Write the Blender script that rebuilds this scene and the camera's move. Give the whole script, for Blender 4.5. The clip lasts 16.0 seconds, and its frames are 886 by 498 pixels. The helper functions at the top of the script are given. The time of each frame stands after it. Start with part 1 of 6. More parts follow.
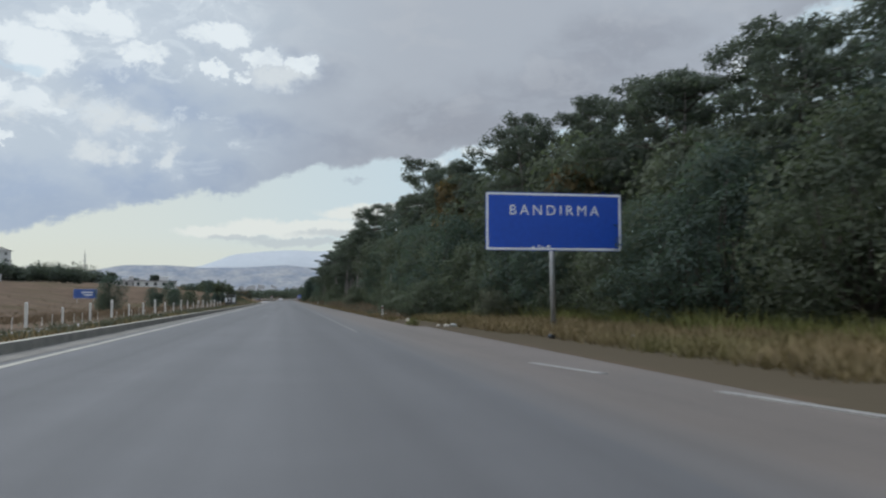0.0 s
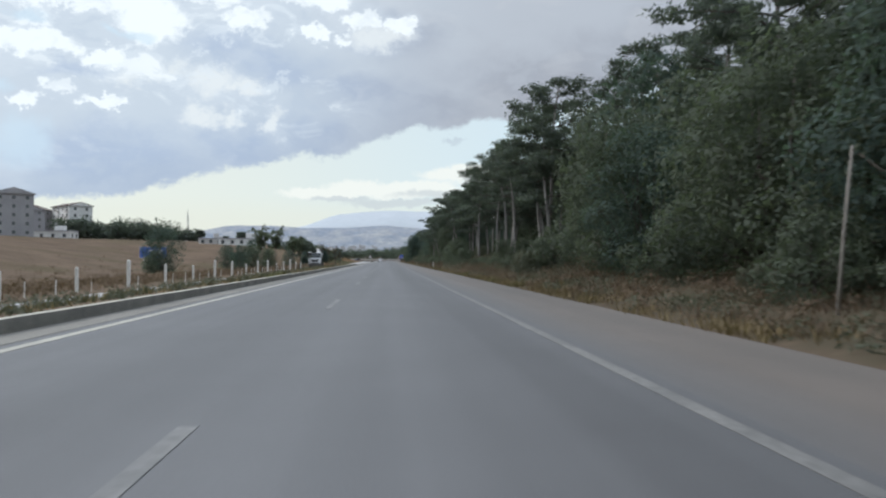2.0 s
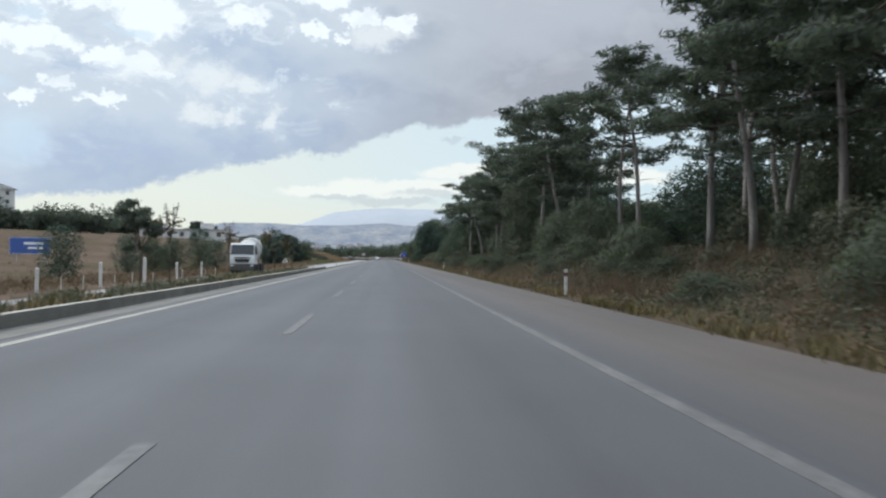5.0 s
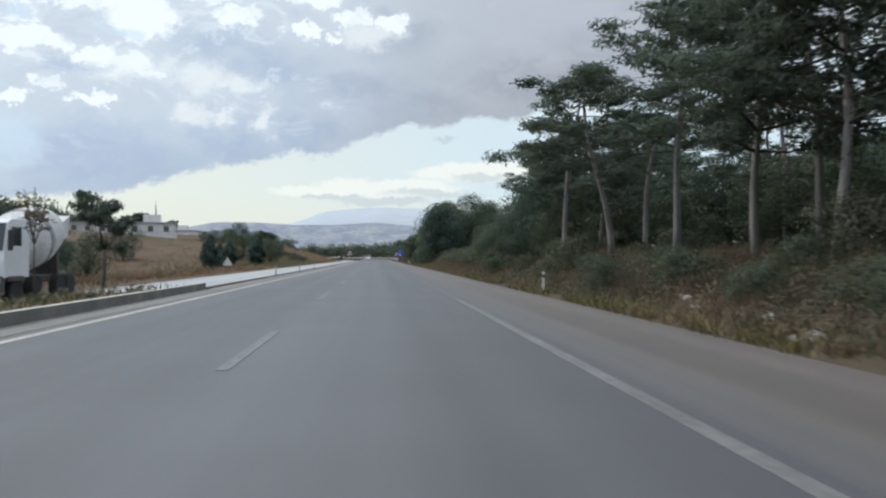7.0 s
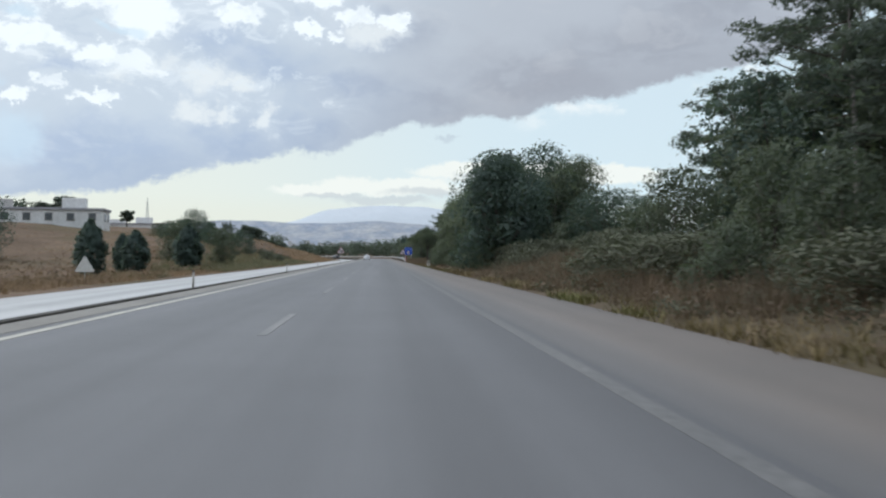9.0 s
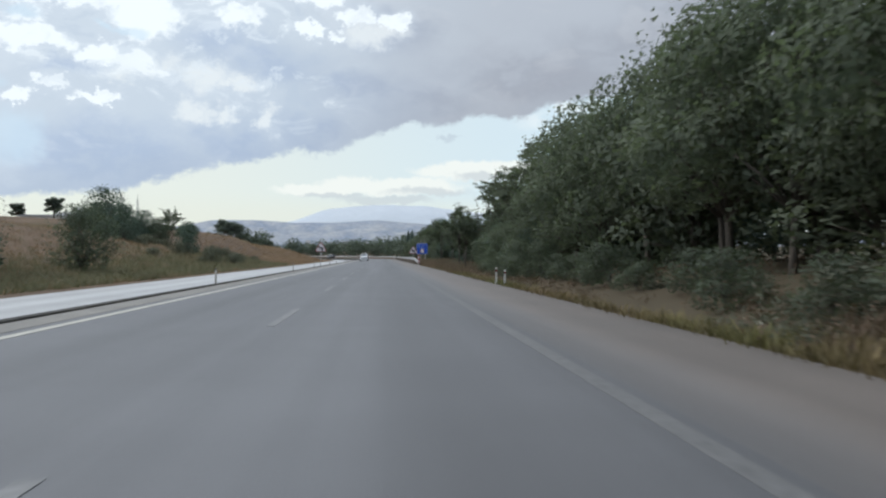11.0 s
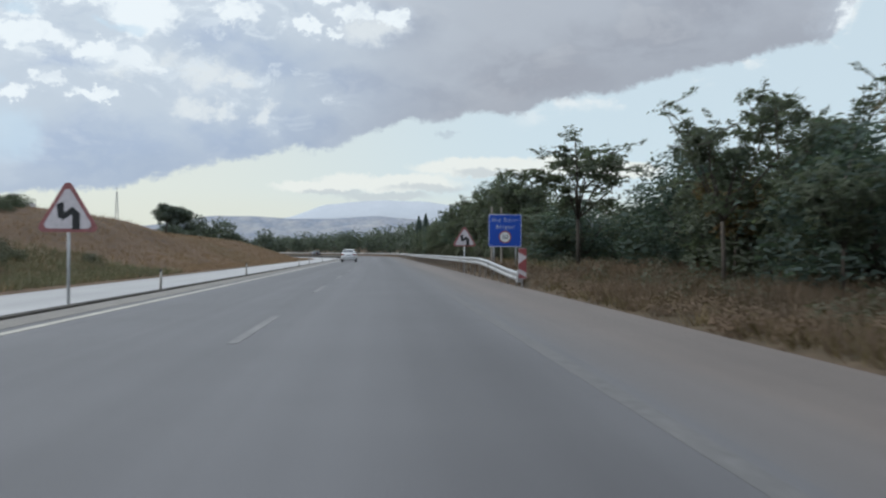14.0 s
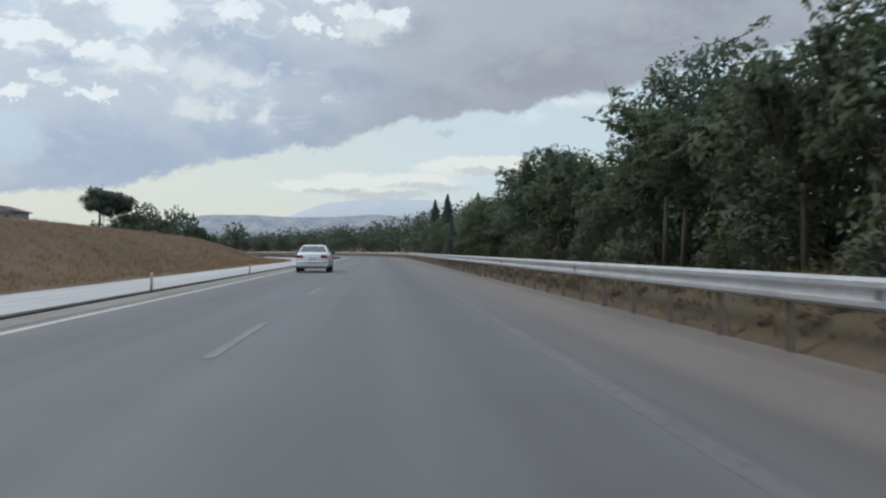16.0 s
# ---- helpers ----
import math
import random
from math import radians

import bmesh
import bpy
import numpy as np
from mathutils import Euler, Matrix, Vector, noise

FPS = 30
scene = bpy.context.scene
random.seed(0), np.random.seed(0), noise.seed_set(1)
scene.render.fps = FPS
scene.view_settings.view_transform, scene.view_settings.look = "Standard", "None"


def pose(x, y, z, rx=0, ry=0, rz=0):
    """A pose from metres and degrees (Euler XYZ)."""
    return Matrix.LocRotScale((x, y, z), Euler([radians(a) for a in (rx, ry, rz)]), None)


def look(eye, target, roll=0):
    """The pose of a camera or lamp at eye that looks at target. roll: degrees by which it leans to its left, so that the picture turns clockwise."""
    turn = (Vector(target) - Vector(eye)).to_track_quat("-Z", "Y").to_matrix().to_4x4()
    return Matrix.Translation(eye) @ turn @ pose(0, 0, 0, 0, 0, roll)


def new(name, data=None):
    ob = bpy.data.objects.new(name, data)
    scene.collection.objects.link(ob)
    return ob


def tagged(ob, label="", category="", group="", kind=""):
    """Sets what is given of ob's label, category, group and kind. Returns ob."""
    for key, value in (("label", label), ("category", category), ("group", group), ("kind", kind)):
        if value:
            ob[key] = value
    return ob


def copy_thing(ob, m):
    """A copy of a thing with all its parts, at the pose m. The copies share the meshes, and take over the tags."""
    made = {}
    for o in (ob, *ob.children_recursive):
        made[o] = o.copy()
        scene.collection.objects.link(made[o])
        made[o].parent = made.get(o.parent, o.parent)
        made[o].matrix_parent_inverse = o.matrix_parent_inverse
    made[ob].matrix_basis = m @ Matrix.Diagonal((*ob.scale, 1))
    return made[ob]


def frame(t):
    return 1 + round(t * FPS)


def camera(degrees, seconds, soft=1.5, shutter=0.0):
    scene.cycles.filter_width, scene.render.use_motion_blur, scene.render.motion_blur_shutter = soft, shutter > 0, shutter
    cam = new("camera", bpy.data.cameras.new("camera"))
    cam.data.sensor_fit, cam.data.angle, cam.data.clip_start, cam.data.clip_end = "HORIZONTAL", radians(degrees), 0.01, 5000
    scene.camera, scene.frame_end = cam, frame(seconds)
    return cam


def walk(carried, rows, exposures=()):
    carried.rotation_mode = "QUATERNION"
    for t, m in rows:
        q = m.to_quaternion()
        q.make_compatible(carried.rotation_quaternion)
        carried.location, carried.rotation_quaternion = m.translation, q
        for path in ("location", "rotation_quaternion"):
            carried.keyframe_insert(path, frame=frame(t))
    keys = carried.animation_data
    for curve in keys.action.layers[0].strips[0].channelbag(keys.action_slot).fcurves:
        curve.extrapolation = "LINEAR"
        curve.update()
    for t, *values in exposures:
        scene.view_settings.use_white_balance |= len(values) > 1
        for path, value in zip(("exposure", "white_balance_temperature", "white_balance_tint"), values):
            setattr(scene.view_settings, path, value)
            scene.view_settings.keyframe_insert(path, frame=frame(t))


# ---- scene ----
cam = camera(54.0, 16.0, soft=2.3, shutter=0.14)
PATH = [
    (0.0, pose(-0.100, 0.000, 1.085, 93.273, 0, -10.200)),
    (0.5, pose(-0.100, 13.000, 1.085, 92.418, -0.2, -6.400)),
    (1.0, pose(-0.100, 26.000, 1.085, 91.414, -0.2, -4.700)),
    (1.5, pose(-0.100, 39.000, 1.085, 90.931, -0.2, -3.700)),
    (2.0, pose(-0.100, 52.000, 1.085, 90.670, -0.2, -3.700)),
    (2.5, pose(-0.100, 65.000, 1.085, 90.596, -0.2, -3.700)),
    (3.0, pose(-0.100, 78.000, 1.085, 90.596, -0.2, -3.600)),
    (3.5, pose(-0.075, 91.000, 1.085, 90.596, -0.2, -3.600)),
    (4.0, pose(-0.050, 104.000, 1.085, 90.596, -0.3, -3.600)),
    (6.5, pose(0.075, 169.000, 1.085, 90.558, -0.4, -4.200)),
    (7.0, pose(0.100, 182.000, 1.085, 90.558, -0.3, -4.300)),
    (7.5, pose(0.125, 195.000, 1.085, 90.558, -0.4, -4.300)),
    (8.0, pose(0.150, 208.000, 1.085, 90.558, -0.4, -4.100)),
    (8.5, pose(0.175, 221.000, 1.085, 90.484, -0.5, -4.000)),
    (9.0, pose(0.200, 234.000, 1.085, 90.484, -0.4, -4.200)),
    (11.5, pose(0.325, 299.000, 1.085, 90.447, -0.3, -4.100)),
    (12.0, pose(0.350, 312.000, 1.085, 90.372, -0.2, -4.300)),
    (12.5, pose(0.350, 325.000, 1.085, 90.335, -0.2, -4.300)),
    (13.0, pose(0.350, 338.000, 1.085, 90.335, -0.2, -4.200)),
    (13.5, pose(0.350, 351.000, 1.085, 90.261, -0.3, -4.200)),
    (14.0, pose(0.350, 364.000, 1.085, 90.223, -0.2, -4.200)),
    (14.5, pose(0.350, 377.000, 1.085, 90.149, -0.3, -4.150)),
    (15.0, pose(0.350, 390.000, 1.085, 90.149, -0.2, -4.200)),
    (15.5, pose(0.350, 403.000, 1.085, 90.149, -0.1, -4.300)),
    (16.0, pose(0.350, 416.000, 1.085, 90.149, -0.1, -4.200)),
]
walk(cam, PATH, [(0.0, -0.28), (1.2, -0.15), (2.0, 0.0), (12.5, 0.0), (14.0, -0.14), (14.8, -0.2), (15.5, -0.33), (16.0, -0.24)])

# ---- world, sun and exposure ----
SUN_EL, SUN_AZ = 42.0, -75.0      # degrees: height, and turn from the road's heading (left is negative)


def build_world():
    w = bpy.data.worlds.new("cloudy_sky")
    scene.world = w
    w.use_nodes = True
    nt = w.node_tree
    nt.nodes.clear()

    def nd(kind, **kw):
        n = nt.nodes.new(kind)
        for k, v in kw.items():
            n.inputs[k].default_value = v
        return n

    def sock(n, i, v):
        if isinstance(v, (int, float)):
            n.inputs[i].default_value = v
        else:
            nt.links.new(v, n.inputs[i])

    def m(op, a, b=0.0, c=0.0, clamp=False):
        n = nt.nodes.new("ShaderNodeMath")
        n.operation, n.use_clamp = op, clamp
        sock(n, 0, a), sock(n, 1, b)
        if op in ("MULTIPLY_ADD", "SMOOTH_MIN"):
            sock(n, 2, c)
        return n.outputs[0]

    def step(v, lo, hi):
        n = nt.nodes.new("ShaderNodeMapRange")
        n.interpolation_type = "SMOOTHSTEP"
        sock(n, 0, v), sock(n, 1, lo), sock(n, 2, hi)
        return n.outputs[0]

    def mix(f, a, b):
        n = nt.nodes.new("ShaderNodeMix")
        n.data_type = "RGBA"
        sock(n, 0, f)
        for i, v in ((6, a), (7, b)):
            if isinstance(v, tuple):
                n.inputs[i].default_value = (*v, 1)
            else:
                nt.links.new(v, n.inputs[i])
        return n.outputs[2]

    def cloud_noise(sx, sz, scale, detail, rough, seed, warp=0.0):
        c = nt.nodes.new("ShaderNodeCombineXYZ")
        sock(c, 0, m("MULTIPLY", az, sx)), sock(c, 1, m("MULTIPLY", el, sz)), sock(c, 2, seed)
        n = nt.nodes.new("ShaderNodeTexNoise")
        n.inputs["Scale"].default_value, n.inputs["Detail"].default_value = scale, detail
        n.inputs["Roughness"].default_value, n.inputs["Distortion"].default_value = rough, warp
        nt.links.new(c.outputs[0], n.inputs["Vector"])
        return n.outputs[0]

    def blob(a0, e0, ra, re):
        da = m("DIVIDE", m("SUBTRACT", az, a0), ra)
        de = m("DIVIDE", m("SUBTRACT", el, e0), re)
        return m("EXPONENT", m("MULTIPLY", m("ADD", m("MULTIPLY", da, da), m("MULTIPLY", de, de)), -1.0))

    tc = nt.nodes.new("ShaderNodeTexCoord")
    sp = nt.nodes.new("ShaderNodeSeparateXYZ")
    nt.links.new(tc.outputs["Generated"], sp.inputs[0])
    x, y, z = sp.outputs
    az = m("ARCTAN2", x, y)
    el = m("ARCSINE", m("MINIMUM", m("MAXIMUM", z, -1.0), 1.0))

    def ramp_of(v, lo, hi, rows, top):
        """A broken line through the rows, as a grey ramp."""
        pos = nt.nodes.new("ShaderNodeMapRange")
        sock(pos, 0, v), sock(pos, 1, radians(lo)), sock(pos, 2, radians(hi))
        cr = nt.nodes.new("ShaderNodeValToRGB")
        e = cr.color_ramp.elements
        while len(e) < len(rows):
            e.new(0.5)
        for k, (p, q) in enumerate(rows):
            e[k].position, e[k].color = (p - lo) / (hi - lo), (q / top, q / top, q / top, 1)
        nt.links.new(pos.outputs[0], cr.inputs[0])
        bw = nt.nodes.new("ShaderNodeRGBToBW")
        nt.links.new(cr.outputs[0], bw.inputs[0])
        return m("MULTIPLY", bw.outputs[0], radians(top))

    def patch(a, e, row):
        """1 in the middle of an ellipse of cloud, 0 on its rim, negative outside."""
        a0, e0, ra, re = (radians(q) for q in row)
        da, de = m("DIVIDE", m("SUBTRACT", a, a0), ra), m("DIVIDE", m("SUBTRACT", e, e0), re)
        return m("SUBTRACT", 1.0, m("SQRT", m("ADD", m("MULTIPLY", da, da), m("MULTIPLY", de, de))))

    def most(rows, a, e):
        out = None
        for row in rows:
            q = patch(a, e, row)
            out = q if out is None else m("MAXIMUM", out, q)
        return out

    # billows: coordinates pushed about by noise at two scales
    def push(v, seed_big, seed_small, big_by, small_by):
        n_big = cloud_noise(1.0, 1.3, 14.0, 3.0, 0.5, seed_big)
        n_small = cloud_noise(1.0, 1.2, 42.0, 9.0, 0.68, seed_small)
        return m("ADD", v, m("ADD", m("MULTIPLY_ADD", n_big, big_by, -big_by / 2), m("MULTIPLY_ADD", n_small, small_by, -small_by / 2)))

    wa, we = push(az, 2.3, 6.1, 0.060, 0.064), push(el, 8.7, 3.9, 0.034, 0.050)
    n1 = cloud_noise(1.0, 2.0, 6.0, 6.0, 0.5, 1.3, 0.2)
    n2 = cloud_noise(1.0, 1.8, 13.0, 9.0, 0.6, 5.2, 0.3)
    n4 = cloud_noise(1.0, 1.4, 26.0, 8.0, 0.62, 2.4, 0.4)
    n7 = cloud_noise(1.0, 1.2, 75.0, 6.0, 0.6, 12.8, 0.3)

    # the underside of the cloud bank climbs from the left to the right
    EDGE = [(-60, 2.2), (-23.4, 3.2), (-16.6, 3.8), (-15.0, 4.4), (-12.95, 5.0), (-9.8, 5.7), (-7.4, 6.1), (-6.3, 6.6), (-4.1, 6.45), (-3.0, 6.7), (-1.5, 7.35), (0.7, 8.1), (1.8, 8.45),
            (4.8, 8.6), (6.1, 9.05), (7.4, 8.8), (9.6, 9.0), (10.7, 9.6), (13.6, 10.1), (15.8, 10.3), (19.3, 11.2), (22.8, 11.65), (24.7, 12.2), (27.3, 12.4), (28.9, 13.0), (30.0, 15.6), (34.0, 17.5), (60, 20)]
    edge = ramp_of(m("ADD", az, m("MULTIPLY_ADD", n4, 0.02, -0.01)), -60, 60, EDGE, 20.0)
    over = m("SUBTRACT", m("ADD", el, m("ADD", m("MULTIPLY_ADD", n4, 0.030, -0.015), m("MULTIPLY_ADD", n7, 0.016, -0.008))), edge)
    bank = step(over, -0.003, 0.006)

    # shade inside the bank: bluish on the left, grey to mauve on the right
    right = step(az, -0.16, 0.16)
    body = mix(right, (0.60, 0.655, 0.735), (0.50, 0.52, 0.575))
    DIM = [(-17.3, 6.2, 8.0, 3.0), (-9.1, 7.3, 4.0, 1.9), (-11.5, 13.4, 3.4, 1.7), (-4.1, 8.1, 3.4, 1.9), (-7.3, 12.1, 5.0, 1.7), (1.1, 14.6, 4.6, 2.2), (1.8, 10.1, 6.0, 1.8),
           (10.7, 11.8, 9.0, 2.2), (17.6, 13.3, 9.0, 2.8), (-19.2, 11.4, 2.8, 0.8), (-1.9, 10.8, 4.0, 1.5), (22.0, 16.0, 9.0, 3.0)]
    ma, me = push(az, 4.4, 9.3, 0.10, 0.03), push(el, 1.7, 7.5, 0.05, 0.02)
    dim = m("MULTIPLY", step(most(DIM, ma, me), 0.0, 0.75), m("MULTIPLY_ADD", step(n2, 0.36, 0.60), 0.6, 0.4))
    body = mix(m("MULTIPLY", dim, 0.92), body, mix(right, (0.41, 0.49, 0.65), (0.372, 0.384, 0.438)))
    body = mix(m("MULTIPLY", step(n2, 0.50, 0.64), 0.40), body, mix(right, (0.72, 0.76, 0.82), (0.56, 0.565, 0.605)))
    body = mix(m("MULTIPLY", step(n1, 0.50, 0.36), 0.25), body, mix(right, (0.43, 0.50, 0.62), (0.39, 0.39, 0.44)))
    rim = mix(right, (0.41, 0.475, 0.60), (0.365, 0.375, 0.425))
    body = mix(m("MULTIPLY", m("SUBTRACT", 1.0, step(over, 0.004, 0.05)), 0.5), body, rim)

    # sunlit heads and gaps high on the left, and the broken end of the bank on the right
    LIT = [(-21.5, 12.8, 2.7, 0.9), (-17.9, 12.1, 1.7, 0.7), (-20.1, 10.2, 1.0, 0.62), (-22.2, 9.4, 1.3, 0.55), (-17.8, 9.6, 1.3, 0.45), (-14.9, 14.6, 2.6, 1.4), (-8.9, 15.1, 1.7, 0.95), (-4.2, 14.4, 1.0, 0.45),
           (-2.4, 14.1, 0.4, 0.5), (-1.6, 15.3, 1.3, 0.7), (0.4, 14.9, 1.1, 0.6), (-19.4, 15.7, 4.6, 1.0), (-12.2, 16.6, 3.4, 0.9), (-4.4, 16.7, 2.2, 0.9), (30.6, 13.2, 2.0, 2.6), (31.3, 9.9, 1.9, 1.2), (-26.5, 12.0, 3.0, 1.2)]
    CREAM = [(-11.5, 11.3, 1.9, 0.85), (-9.6, 10.9, 1.2, 0.5), (-7.6, 8.8, 0.55, 0.75), (-10.0, 8.9, 0.75, 0.42), (-11.9, 9.1, 1.3, 0.65), (-0.4, 14.2, 1.8, 0.8), (-14.6, 11.8, 1.6, 0.6), (-16.0, 10.9, 1.2, 0.5)]
    lit, warm_lit = most(LIT, wa, we), most(CREAM, wa, we)
    up_left = m("MULTIPLY", blob(-0.75, 0.5, 0.6, 0.26), 1.0)
    body = mix(m("MULTIPLY", step(m("MAXIMUM", lit, warm_lit), -0.9, 0.3), 0.4), body, (0.66, 0.71, 0.79))
    body = mix(m("MULTIPLY", step(warm_lit, -0.5, 0.7), 0.75), body, (0.88, 0.885, 0.88))
    # broken cumulus between the heads
    n6 = cloud_noise(1.0, 1.7, 19.0, 10.0, 0.66, 11.4, 0.6)
    high_left = m("MULTIPLY", step(az, 0.0, -0.14), step(m("MULTIPLY_ADD", az, 0.22, el), 0.085, 0.16))
    body = mix(m("MULTIPLY", m("MULTIPLY", step(n6, 0.50, 0.57), high_left), 0.5), body, (0.80, 0.845, 0.90))
    body = mix(m("MULTIPLY", m("MULTIPLY", step(n6, 0.585, 0.64), high_left), 0.8), body, (0.965, 0.985, 1.0))
    body = mix(m("MULTIPLY", m("MULTIPLY", step(n6, 0.44, 0.36), high_left), 0.5), body, (0.50, 0.565, 0.67))
    body = mix(m("MULTIPLY", step(lit, -0.06, 0.30), m("MULTIPLY_ADD", step(n6, 0.34, 0.52), 0.45, 0.55)), body, (0.965, 0.985, 1.0))
    body = mix(m("MULTIPLY", up_left, 0.8), body, (0.94, 0.97, 1.0))
    GAPS = [(-22.0, 7.2, 2.4, 2.4), (-22.5, 14.3, 2.0, 0.6), (-16.5, 13.6, 1.6, 0.5), (-24.5, 10.6, 2.0, 0.8)]
    body = mix(m("MULTIPLY", step(most(GAPS, ma, me), 0.0, 0.7), 0.6), body, (0.66, 0.79, 0.90))

    # the open strip under the bank: pale, creamy towards the left horizon
    sky = nt.nodes.new("ShaderNodeTexSky")
    sky.sky_type, sky.sun_disc = "NISHITA", False
    sky.sun_elevation, sky.sun_rotation = radians(SUN_EL), radians(SUN_AZ)
    dimmer = nt.nodes.new("ShaderNodeMix")
    dimmer.data_type, dimmer.blend_type = "RGBA", "MULTIPLY"
    dimmer.inputs[0].default_value, dimmer.inputs[7].default_value = 1.0, (0.11, 0.11, 0.11, 1)
    nt.links.new(sky.outputs[0], dimmer.inputs[6])
    cream = mix(step(az, -0.28, 0.22), (0.90, 0.89, 0.80), (0.77, 0.86, 0.905))
    cream = mix(m("MULTIPLY", step(el, 0.075, 0.045), 0.6), cream, (0.89, 0.87, 0.765))
    open_sky = mix(0.82, dimmer.outputs[2], cream)
    LOW = [(6.3, 5.6, 4.4, 0.7), (10.7, 5.7, 3.2, 0.7), (1.0, 4.6, 5.5, 0.7), (-4.1, 4.3, 3.2, 0.5), (15.0, 5.4, 4.0, 0.6)]
    STREAK = [(0.3, 3.65, 3.8, 0.36), (7.0, 5.25, 2.2, 0.34), (3.3, 4.25, 3.4, 0.34), (-3.0, 3.9, 2.6, 0.22), (11.0, 5.0, 3.0, 0.3)]
    la, le = push(az, 3.2, 1.1, 0.06, 0.05), push(el, 5.5, 2.2, 0.014, 0.024)
    open_sky = mix(m("MULTIPLY", step(most(LOW, la, le), -0.1, 0.3), 0.9), open_sky, (0.95, 0.93, 0.865))
    open_sky = mix(m("MULTIPLY", step(most(STREAK, la, le), -0.1, 0.5), 0.75), open_sky, (0.63, 0.655, 0.67))
    wisp = most([(4.1, 7.6, 0.75, 0.3)], wa, we)
    open_sky = mix(m("MULTIPLY", step(wisp, -0.2, 0.6), 0.6), open_sky, (0.55, 0.60, 0.66))
    # bright ragged fringe along the right half of the underside
    fringe = m("MULTIPLY", m("MULTIPLY", step(over, -0.022, -0.004), step(n2, 0.46, 0.58)), step(az, 0.14, 0.2))
    open_sky = mix(m("MULTIPLY", fringe, 0.75), open_sky, (0.93, 0.93, 0.92))
    col = mix(bank, open_sky, body)

    # an overcast sky is brighter towards the zenith
    lift = m("MULTIPLY_ADD", step(el, 0.34, 1.2), 1.5, 1.0)
    tint = nt.nodes.new("ShaderNodeMix")
    tint.data_type, tint.blend_type = "RGBA", "MULTIPLY"
    tint.inputs[0].default_value, tint.inputs[7].default_value = 1.0, (0.962, 1.03, 1.068, 1)
    nt.links.new(col, tint.inputs[6])
    bg = nt.nodes.new("ShaderNodeBackground")
    nt.links.new(tint.outputs[2], bg.inputs[0])
    nt.links.new(lift, bg.inputs[1])
    out = nt.nodes.new("ShaderNodeOutputWorld")
    nt.links.new(bg.outputs[0], out.inputs[0])
    w.cycles.sampling_method = "MANUAL"
    w.cycles.sample_map_resolution = 512


build_world()
sun_data = bpy.data.lights.new("sun", "SUN")
sun_data.energy, sun_data.angle, sun_data.color = 1.9, radians(18), (1.0, 0.96, 0.90)
sun = new("sun", sun_data)
sun.matrix_world = look((-200 * math.sin(radians(-SUN_AZ)) * math.cos(radians(SUN_EL)), 200 * math.cos(radians(SUN_AZ)) * math.cos(radians(SUN_EL)), 200 * math.sin(radians(SUN_EL))), (0, 0, 0))
scene.view_settings.exposure = 0.0


